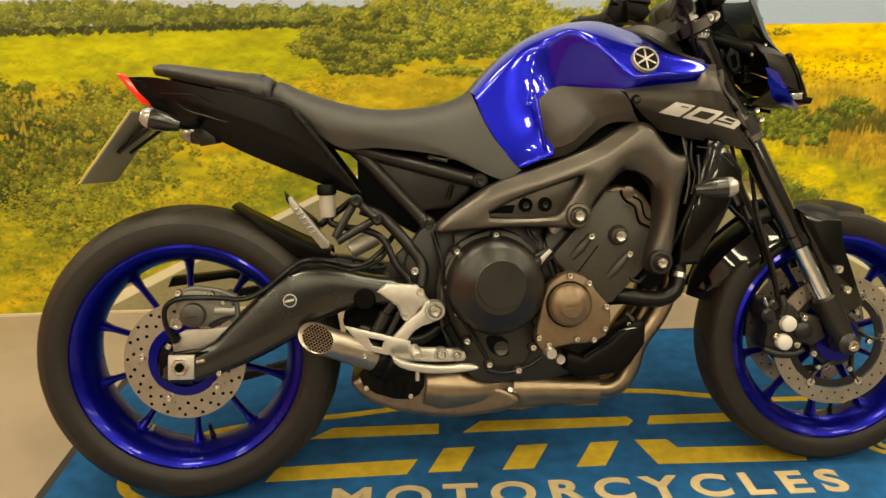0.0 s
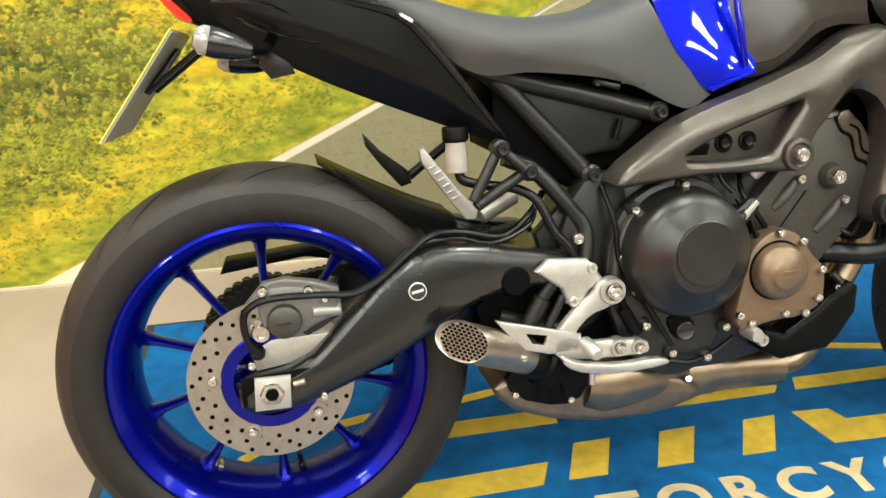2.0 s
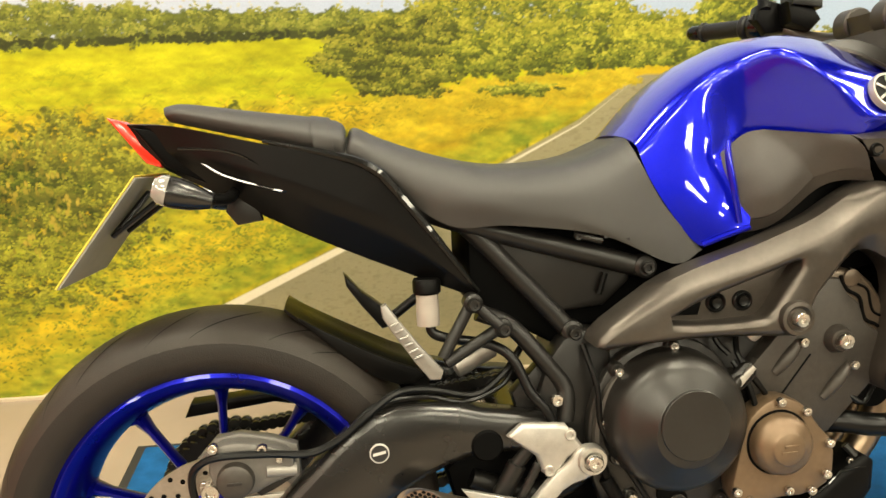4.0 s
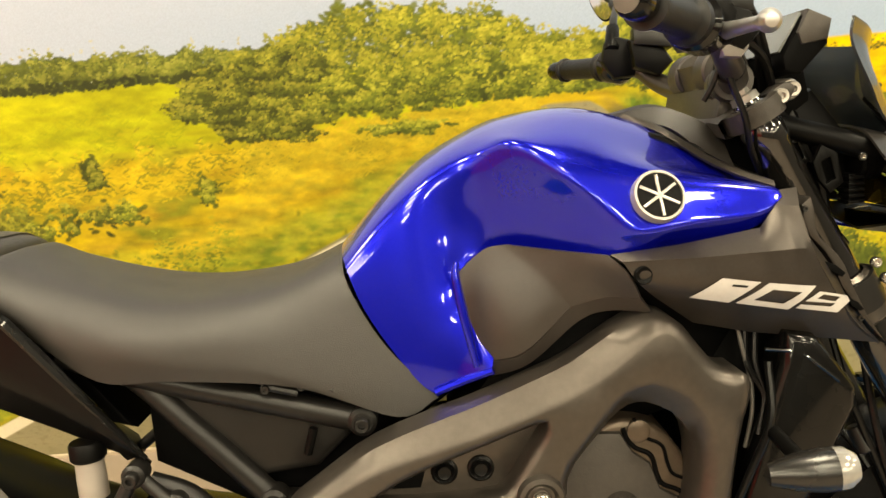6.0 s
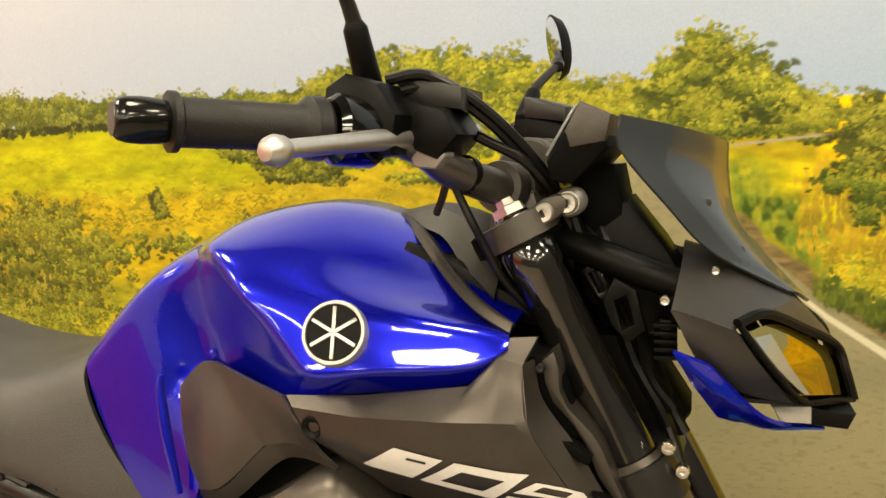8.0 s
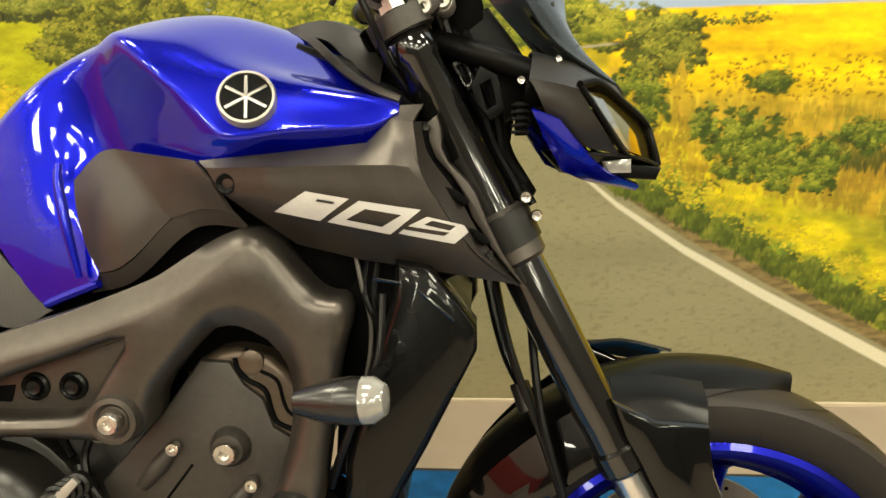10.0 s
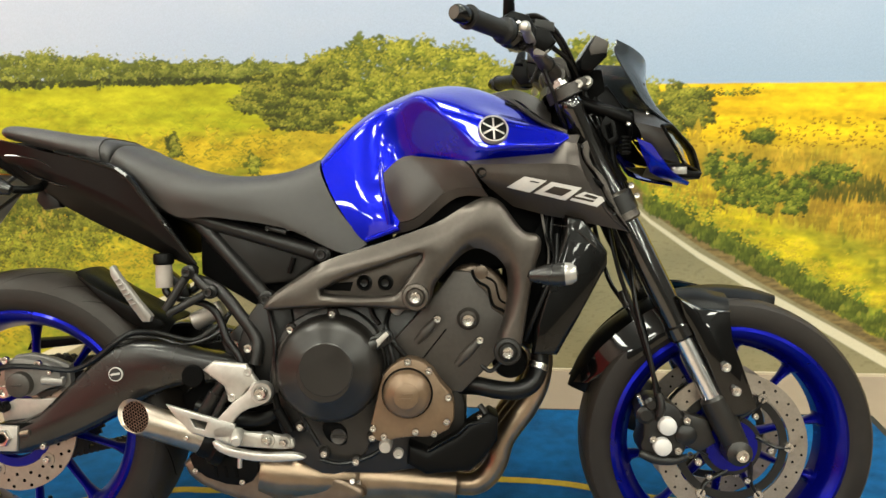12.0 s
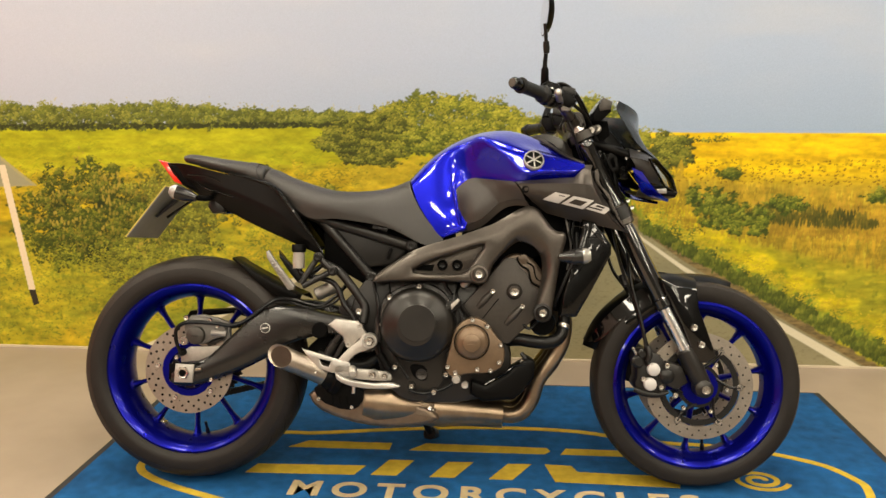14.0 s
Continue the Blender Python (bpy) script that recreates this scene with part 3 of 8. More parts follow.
    LEAFY = [c(42, 54, 18), c(64, 80, 24), c(92, 106, 32), c(126, 134, 42), c(160, 160, 56)]
    HEDGE = [c(62, 70, 28), c(92, 100, 38), c(122, 128, 48), c(156, 156, 70)]
    # bands of colour in the open ground: gold and orange, with flat green streaks
    dabs(1500, under([(-1.6, 0.90), (0.1, 0.92)], [(-1.6, 0.76), (0.1, 0.82)], -1.6, 0.12, 0.01), [c(152, 158, 26), c(172, 172, 28), c(188, 184, 30)], 0.013, 131, 0.04, 0.28)
    dabs(2600, under([(-1.6, 0.755), (-0.3, 0.772), (0.35, 0.79)], [(-1.6, 0.64), (-0.3, 0.67), (0.35, 0.70)], -1.6, 0.38, 0.02), [c(176, 156, 34), c(202, 174, 34), c(214, 188, 42)], 0.012, 132, 0.05, 0.34)
    dabs(700, under([(-1.6, 0.77), (0.35, 0.80)], [(-1.6, 0.66), (0.35, 0.72)], -1.6, 0.38, 0.02), [c(118, 118, 32), c(146, 140, 34)], 0.011, 133, 0.05, 0.32)
    dabs(2400, under([(0.30, 0.82), (0.7, 0.85), (0.92, 0.86)], [(0.2, 0.66), (0.5, 0.70), (0.92, 0.82)], 0.25, 0.95, 0.012), [c(158, 146, 38), c(190, 168, 40), c(212, 178, 44)], 0.011, 134, 0.05, 0.36)
    # along the road: a green verge, then a golden one
    gl = Z - left_z
    run = np.clip((0.78 - Z) / 0.05, 0, 1) * (X < 0.95)
    soft = (fbm(0.05, 141, 0.03) - 0.5) * 0.10
    gold = lerp(c(214, 182, 40), c(176, 160, 44), fbm(0.035, 143, 0.016) * 2.2 - 0.6)
    lay(run * np.clip((gl + soft - 0.10) / 0.05, 0, 1) * np.clip((0.25 + soft - gl) / 0.06, 0, 1) * 0.85, gold)
    lush = lerp(c(122, 138, 42), c(172, 168, 48), fbm(0.03, 146, 0.016) * 2.2 - 0.6)
    lay(run * np.clip((gl - 0.006) / 0.01, 0, 1) * np.clip((0.115 + soft - gl) / 0.05, 0, 1) * 0.9, lush)
    # far hedge with pale twigs on top
    hedge_top = [(-1.6, 1.045), (-1.23, 1.050), (-0.98, 1.037), (-0.75, 1.048), (-0.52, 1.054), (-0.26, 1.034), (-0.03, 1.026), (0.4, 1.02)]
    dabs(70, under([(-1.6, 1.072), (0.3, 1.056)], [(-1.6, 1.04), (0.3, 1.03)], -1.6, 0.3, 0.010), [c(176, 168, 128), c(196, 190, 160)], 0.0050, 121, 0.03, 1.0)
    crown(under(hedge_top, [(-1.6, 0.952), (-1.24, 0.946), (0.08, 0.966), (0.4, 0.968)], -1.6, 0.42, 0.004), 330, 0.019, 0.021, HEDGE, 10100, 1.6)
    dabs(700, under([(-1.6, 0.968), (0.1, 0.980)], [(-1.6, 0.944), (0.1, 0.962)], -1.6, 0.2, 0.003), [c(44, 48, 22), c(62, 68, 28)], 0.0085, 102, 0.03)
    # wooded hill
    hill_top = [(0.30, 1.02), (0.38, 1.035), (0.47, 1.075), (0.56, 1.096), (0.66, 1.078), (0.83, 1.056), (0.95, 1.010), (1.02, 0.972), (1.10, 0.985),
                (1.16, 1.040), (1.20, 1.056), (1.25, 1.040), (1.32, 0.985), (1.38, 0.940), (1.46, 0.915)]
    hill_low = [(0.30, 0.87), (0.6, 0.85), (0.9, 0.87), (1.1, 0.875), (1.46, 0.890)]
    crown(under(hill_top, hill_low, 0.38, 1.42, 0.008), 430, 0.026, 0.022, WARM, 20100, 1.5)
    crown(under([(0.42, 0.95), (0.7, 0.94), (0.95, 0.93), (1.05, 0.93)], [(0.42, 0.86), (0.7, 0.86), (1.05, 0.87)], 0.44, 1.08, 0.006), 80, 0.026, 0.018, TREE, 21100, 0.5)
    crown(blob(1.225, 0.965, 0.110, 0.085, 0.3), 80, 0.026, 0.022, TREE, 22100)
    crown(blob(1.20, 1.03, 0.045, 0.04, 0.5), 16, 0.020, 0.018, TREE, 23100)
    crown(blob(1.515, 0.872, 0.085, 0.064, 0.35), 60, 0.020, 0.017, DARK, 24100)
    # the broad dark tree in the field, its boughs in flat layers
    crown(blob(0.26, 0.925, 0.125, 0.060, 0.25), 70, 0.032, 0.013, DARK, 25100, 1.4)
    crown(blob(0.36, 0.965, 0.10, 0.055, 0.25), 44, 0.028, 0.016, DARK, 26100)
    crown(blob(0.33, 0.855, 0.125, 0.040, 0.25), 46, 0.030, 0.013, DARK, 27100, 1.4)
    crown(blob(0.18, 0.895, 0.075, 0.030, 0.3), 22, 0.028, 0.011, DARK, 28100)
    crown(blob(-0.113, 0.768, 0.020, 0.030, 0.4), 9, 0.014, 0.012, DARK, 28600)
    # scrub on the far side of the road
    for k in range(11):
        x = -0.78 + 0.075 * k + rng.normal(0, 0.015)
        crown(blob(x, 0.60 + 0.0065 * k + rng.normal(0, 0.012), 0.040, rng.uniform(0.02, 0.045), 0.6), 9, 0.013, 0.018, TREE if k % 3 else DARK, 30000 + 400 * k, 0.35, 0.0058)
    crown(blob(0.15, 0.70, 0.028, 0.035, 0.5), 9, 0.014, 0.012, TREE, 34600, 0.5)
    crown(blob(0.64, 0.815, 0.085, 0.012, 0.4), 14, 0.022, 0.010, TREE, 34800, 0.5)
    # the big bush by the road sign
    for k, (bx, bz, rx, rz, nn) in enumerate(((-1.02, 0.68, 0.07, 0.11, 22), (-0.84, 0.72, 0.12, 0.10, 40), (-1.05, 0.56, 0.16, 0.13, 60), (-0.72, 0.61, 0.18, 0.12, 66), (-0.88, 0.50, 0.23, 0.10, 60), (-0.56, 0.56, 0.12, 0.09, 30), (-1.00, 0.43, 0.13, 0.07, 26), (-0.76, 0.44, 0.15, 0.06, 28))):
        crown(blob(bx, bz, rx, rz, 0.3), nn, 0.019, 0.018, [p * 0.74 for p in LEAFY], 35000 + 500 * k, 1.1, 0.0064)
    OLIVE = [c(64, 69, 26), c(90, 94, 33), c(117, 120, 41), c(145, 146, 49), c(170, 167, 58)]
    for k, (bx, bz, rx, rz, nn) in enumerate(((-0.52, 0.70, 0.17, 0.08, 60), (-0.40, 0.61, 0.14, 0.08, 46), (-0.54, 0.50, 0.19, 0.11, 80), (-0.66, 0.36, 0.20, 0.10, 70))):
        crown(blob(bx, bz, rx, rz, 0.4), nn, 0.018, 0.021, OLIVE, 37000 + 500 * k, 0.8, 0.0060)
    dabs(420, blob(-0.82, 0.60, 0.30, 0.20, 0.3), [c(112, 106, 36), c(146, 134, 48), c(172, 152, 62)], 0.0052, 128, 0.03, 1.8)
    # grass clumps and weeds on the near left
    near_low = [(-1.6, 0.02), (-0.75, 0.05), (0.26, 0.52)]
    dabs(2600, under([(-1.6, 0.40), (-0.4, 0.46), (0.3, 0.62)], near_low, -1.6, 0.2, 0.02), [c(126, 134, 37), c(146, 150, 41), c(165, 163, 45), c(180, 172, 48)], 0.0085, 112, 0.06, 0.42)
    dabs(1500, under([(-1.6, 0.44), (-0.4, 0.48), (0.3, 0.60)], near_low, -1.6, 0.15, 0.03), [c(104, 116, 36), c(126, 134, 40), c(150, 152, 46)], 0.0075, 113, 0.04, 0.7)
    # the tall weeds beyond the other verge
    dabs(2600, under([(1.40, 0.80), (1.6, 0.76), (2.62, 0.66)], [(1.38, 0.64), (1.6, 0.56), (2.62, 0.36)], 1.38, 2.62, 0.02), [c(142, 124, 36), c(178, 150, 40), c(204, 170, 46)], 0.0046, 118, 0.05, 3.0)
    dabs(1500, under([(1.9, 0.66), (2.62, 0.63)], [(1.9, 0.55), (2.62, 0.50)], 1.85, 2.62, 0.02), [c(146, 120, 38), c(180, 144, 42), c(200, 162, 52)], 0.0040, 117, 0.05, 3.6)
    dabs(520, under([(1.86, 0.665), (2.3, 0.63)], [(1.86, 0.60), (2.3, 0.575)], 1.84, 2.32, 0.012, True), [c(60, 64, 24), c(88, 88, 30), c(130, 116, 40)], 0.0042, 127, 0.05, 4.2)
    dabs(4800, under([(1.42, 0.60), (2.62, -0.03)], [(1.42, 0.560), (2.62, -0.10)], 1.42, 2.5, 0.014), [c(58, 70, 26), c(92, 104, 36), c(140, 140, 52)], 0.005, 119, 0.03, 2.2)
    dabs(1500, under([(1.42, 0.68), (2.62, 0.06)], [(1.42, 0.60), (2.62, 0.0)], 1.42, 2.6, 0.02), [c(168, 156, 40), c(202, 178, 42), c(222, 194, 52)], 0.006, 124, 0.03, 0.7)
    # planted rows that show dark between the flowers
    for k in range(8):
        z0 = 0.752 + 0.0125 * k
        for q in range(44):
            x = 1.56 + (q + 0.5 * (k % 2)) * 0.025 + rng.normal(0, 0.006)
            if rng.random() < (0.85 if k < 5 else 0.5):
                dabs(3, blob(x + 0.012 * k, z0 - 0.02 * (x - 2.0) * (k < 4) + rng.normal(0, 0.003), 0.008, 0.004, 0.2), [c(104, 80, 18), c(136, 106, 20), c(180, 144, 20)], 0.0050, 4000 + 50 * k + q, 0.008, 0.8)
    dabs(170, under([(1.5, 0.925), (1.75, 0.932)], [(1.5, 0.905), (1.75, 0.912)], 1.5, 1.74, 0.004), TREE, 0.006, 120, 0.02, 0.8)
    for k, (bx, bz, rx, rz, nn) in enumerate(((1.70, 0.655, 0.075, 0.075, 48), (1.78, 0.61, 0.055, 0.055, 28), (1.875, 0.595, 0.045, 0.050, 22), (1.75, 0.785, 0.050, 0.022, 9), (1.97, 0.670, 0.070, 0.030, 18), (1.62, 0.70, 0.028, 0.040, 8), (1.44, 0.79, 0.050, 0.030, 8), (1.50, 0.74, 0.035, 0.045, 9), (2.33, 0.70, 0.060, 0.022, 10))):
        crown(blob(bx, bz, rx, rz, 0.5), nn, 0.013, 0.018, LEAFY, 40000 + 500 * k, 0.8, 0.0056)
    # a far lane below the hill
    lay(np.clip((0.0035 - np.abs(Z - (0.863 + 0.083 * (X - 1.237)))) / 0.002, 0, 1) * np.clip((X - 1.24) / 0.03, 0, 1) * np.clip((1.43 - X) / 0.03, 0, 1), c(170, 160, 140))
    # road sign and its striped post
    def poly(pts, col):
        inside = np.ones((H, W), bool)
        for (ax, az), (bx, bz) in zip(pts, pts[1:] + pts[:1]):
            inside &= (bx - ax) * (Z - az) - (bz - az) * (X - ax) <= 0
        lay(inside * 1.0, col)
    poly([(-1.42, 0.70), (-1.30, 0.88), (-1.10, 0.715)], c(176, 166, 120))
    poly([(-1.40, 0.705), (-1.30, 0.865), (-1.12, 0.718)], c(160, 156, 130))
    poly([(-1.262, 0.80), (-1.232, 0.80), (-1.155, 0.26), (-1.185, 0.26)], c(232, 214, 190))
    poly([(-1.185, 0.26), (-1.155, 0.26), (-1.145, 0.20), (-1.170, 0.19)], c(52, 48, 36))
    # broken light and shade within the growth
    growth = np.clip((img[..., 1] - img[..., 2]) / (img[..., 1] + 0.01) * 4 - 2.2, 0, 1) * np.clip((1.1 - Z) * 20, 0, 1)
    patch = 0.7 * (fbm(0.075, 81, 0.020) - 0.5) + 0.45 * (fbm(0.024, 84, 0.010) - 0.5)
    img *= (1 + growth * np.clip(patch, -0.35, 0.35) * 0.9)[..., None]
    # print grain
    img *= (0.97 + 0.06 * rng.random((H, W)))[..., None]

    # the net, with a coarse rim that carries the outermost colours on
    px = np.concatenate([[X0 + 0.003], xs, [X1 - 0.003]])
    pz = np.concatenate([zs, [CEILING_Z - 0.003]])
    img = np.concatenate([img[:, :1], img, img[:, -1:]], 1)
    img = np.concatenate([img, img[-1:]], 0)
    gx, gz = np.meshgrid(px, pz)
    h, w = gx.shape
    co = np.stack([gx, np.full_like(gx, WALL_Y), gz], -1).reshape(-1, 3)
    idx = np.arange(h * w).reshape(h, w)
    quads = np.stack([idx[:-1, :-1], idx[:-1, 1:], idx[1:, 1:], idx[1:, :-1]], -1).reshape(-1, 4)
    me = bpy.data.meshes.new("wall_mural")
    me.vertices.add(len(co))
    me.vertices.foreach_set("co", co.astype(np.float32).ravel())
    me.loops.add(quads.size)
    me.loops.foreach_set("vertex_index", quads.astype(np.int32).ravel())
    me.polygons.add(len(quads))
    me.polygons.foreach_set("loop_start", np.arange(0, quads.size, 4, dtype=np.int32))
    me.update(calc_edges=True)
    att = me.color_attributes.new("print", "FLOAT_COLOR", "POINT")
    rgba = np.ones((h * w, 4), np.float32)
    rgba[:, :3] = img.reshape(-1, 3) * np.array([0.84, 0.83, 0.74])
    att.data.foreach_set("color", rgba.ravel())
    m = bpy.data.materials.new("printed_vinyl")
    m.use_nodes = True
    n, lk = m.node_tree.nodes, m.node_tree.links
    p = n["Principled BSDF"]
    p.inputs["Roughness"].default_value = 0.55
    p.inputs["Specular IOR Level"].default_value = 0.25
    a = n.new("ShaderNodeAttribute")
    a.attribute_name = "print"
    noi, mr, sc = n.new("ShaderNodeTexNoise"), n.new("ShaderNodeMapRange"), n.new("ShaderNodeVectorMath")
    noi.inputs["Scale"].default_value = 260
    noi.inputs["Detail"].default_value = 3
    co_n = n.new("ShaderNodeTexCoord")
    lk.new(co_n.outputs["Object"], noi.inputs["Vector"])
    mr.inputs["From Min"].default_value, mr.inputs["From Max"].default_value = 0.3, 0.7
    mr.inputs["To Min"].default_value, mr.inputs["To Max"].default_value = 0.97, 1.03
    lk.new(noi.outputs["Fac"], mr.inputs["Value"])
    sc.operation = "SCALE"
    lk.new(a.outputs["Color"], sc.inputs[0])
    lk.new(mr.outputs[0], sc.inputs["Scale"])
    lk.new(sc.outputs[0], p.inputs["Base Color"])
    me.materials.append(m)
    ob = new("wall_mural", me)
    return tagged(ob, "printed mural of a country road, yellow fields and trees", "mural")



mural()
bm = bmesh.new()
bmesh.ops.create_cube(bm, size=1)
for v in bm.verts:
    v.co = Vector((X0 + 0.004 if v.co.x < 0 else X1 - 0.004, WALL_Y - (0.012 if v.co.y < 0 else 0.002), FLOOR_Z + (0.0005 if v.co.z < 0 else 0.009)))
tagged(link_mesh("baseboard", bm, SKIRT), "thin pale edging strip along the mural's foot", "baseboard", "", "structure")


# ---- the floor mat ----
def ribbon(path, half, z0, z1):
    """A flat strip of even width along a line on the floor."""
    bm = bmesh.new()
    pts = [Vector((x, y, 0)) for x, y in path]
    pairs = []
    for i, p in enumerate(pts):
        d = (pts[min(i + 1, len(pts) - 1)] - pts[max(i - 1, 0)]).normalized()
        s = Vector((-d.y, d.x, 0)) * half
        pairs.append((bm.verts.new((p + s).to_tuple()[:2] + (z1,)), bm.verts.new((p - s).to_tuple()[:2] + (z1,))))
    for (a, b), (c2, d2) in zip(pairs, pairs[1:]):
        bm.faces.new((a, b, d2, c2))
    return thicken(bm, z1 - z0)


def flat(poly, z0, z1, wob=0.0):
    bm = bmesh.new()
    bm.faces.new([bm.verts.new((x, y, z1)) for x, y in poly])
    bmesh.ops.recalc_face_normals(bm, faces=bm.faces[:])
    r = bmesh.ops.extrude_face_region(bm, geom=bm.faces[:])
    for v in [g for g in r["geom"] if isinstance(g, bmesh.types.BMVert)]:
        v.co.z = z0
    return bm


def floor_mat():
    root = new("floor_mat")
    x0, x1, y0, y1 = -0.355, 2.02, -0.62, 0.730
    part("border", flat([(x0 - 0.022, y0 - 0.022), (x1 + 0.022, y0 - 0.022), (x1 + 0.022, y1 + 0.012), (x0 - 0.022, y1 + 0.012)], FLOOR_Z + 0.001, MAT_TOP - 0.003), MAT_EDGE, root, "black rubber edge")
    part("carpet", flat([(x0, y0), (x1, y0), (x1, y1), (x0, y1)], FLOOR_Z + 0.001, MAT_TOP - 0.0012), CARPET, root, "worn blue carpet pile")
    lo, hi = MAT_TOP - 0.0016, MAT_TOP
    bars = [
        [(0.2051, 0.1355), (0.259, 0.1845), (0.526, 0.1865), (0.524, 0.1394)],
        [(0.5859, 0.1404), (0.633, 0.1924), (1.0099, 0.1885), (1.0217, 0.1669), (1.004, 0.1453)],
        [(1.0521, 0.1472), (1.0707, 0.1885), (1.5792, 0.1885), (1.5497, 0.1453)],
        [(0.1255, -0.0412), (0.1452, 0.0147), (0.4701, 0.0275), (0.4445, -0.0314)],
        [(0.4936, -0.0275), (0.5339, 0.0707), (0.6094, 0.0726), (0.5682, -0.0275)],
        [(0.6654, -0.0275), (0.7115, 0.0707), (0.7871, 0.0736), (0.737, -0.0275)],
        [(0.8362, -0.0275), (0.8911, 0.0717), (0.9608, 0.0746), (0.9039, -0.0275)],
        [(1.0001, 0.0766), (1.0786, 0.0726), (1.0933, 0.0353), (1.3043, 0.0295), (1.3829, 0.0098), (1.373, -0.0373), (1.0256, -0.0294)],
    ]
    for b in bars:
        part("logo_bar", flat(b, lo, hi), MAT_YELLOW, root, "yellow bar woven into the mat")
    ring_line = [(0.157, 0.238), (0.268, 0.243), (0.48, 0.283), (0.707, 0.318), (0.90, 0.330), (1.097, 0.322), (1.239, 0.288), (1.392, 0.254), (1.502, 0.248), (1.62, 0.226), (1.721, 0.194), (1.83, 0.132), (1.885, 0.05),
                 (1.894, 0.0), (1.86, -0.09), (1.74, -0.18), (1.5, -0.255), (1.2, -0.30), (0.85, -0.315), (0.5, -0.295), (0.25, -0.25), (0.053, -0.182), (-0.09, -0.12), (-0.183, -0.054), (-0.20, 0.02), (-0.15, 0.11), (-0.03, 0.19)]
    oval = [p.to_tuple()[:2] for p in catmull([(x, y, 0) for x, y in ring_line], 6, closed=True)]
    oval.append(oval[0])
    part("logo_ring", ribbon(oval, 0.012, lo, hi), MAT_YELLOW, root, "yellow oval line round the emblem")
    swirl = [(1.61 + (0.012 + 0.0040 * a) * math.cos(a) * 1.3, 0.027 + (0.012 + 0.0040 * a) * math.sin(a)) for a in (0.25 * k for k in range(50))]
    part("logo_swirl", ribbon(swirl, 0.008, lo, hi), MAT_YELLOW, root, "yellow swirl")
    cu = bpy.data.curves.new("lettering", "FONT")
    cu.body = "MOTORCYCLES"
    cu.size, cu.space_character, cu.extrude, cu.offset = 0.112, 1.42, 0.0006, 0.0035
    tmp = new("tmp_text", cu)
    me = bpy.data.meshes.new_from_object(tmp.evaluated_get(bpy.context.evaluated_depsgraph_get()))
    bpy.data.objects.remove(tmp)
    xs_ = [v.co.x for v in me.vertices]
    k = 1.135 / (max(xs_) - min(xs_))
    for v in me.vertices:
        v.co.x = (v.co.x - min(xs_)) * k
    me.materials.append(MAT_CREAM)
    tx = new("lettering", me)
    tx.parent, tx.location = root, (0.28, -0.157, MAT_TOP - 0.0006)
    tx["label"] = "cream capital letters woven into the mat"
    return tagged(root, "blue floor mat with yellow bars, oval and cream lettering", "mat")


floor_mat()


# ---- the motorcycle: x ahead from the rear axle's foot, y to its left, z up along its leaning plane ----
bike = new("motorcycle")
bike.matrix_basis = pose(0.014, -0.035, 0.010, 0, 0, 2.4) @ pose(0, 0, 0, -11.0, 0, 0)
tagged(bike, "blue and grey naked motorcycle leaning on its side stand", "motorcycle")
RX, RZ = -0.019, 0.313
FX, FZ = 1.397, 0.281
WHEEL_Y = -0.030


def ring_plate(x, z, r_in, r_out, y, t, n=64):
    return lathe([(r_in, y - t / 2), (r_out, y - t / 2), (r_out, y + t / 2), (r_in, y + t / 2)], x, z, n, closed=True)


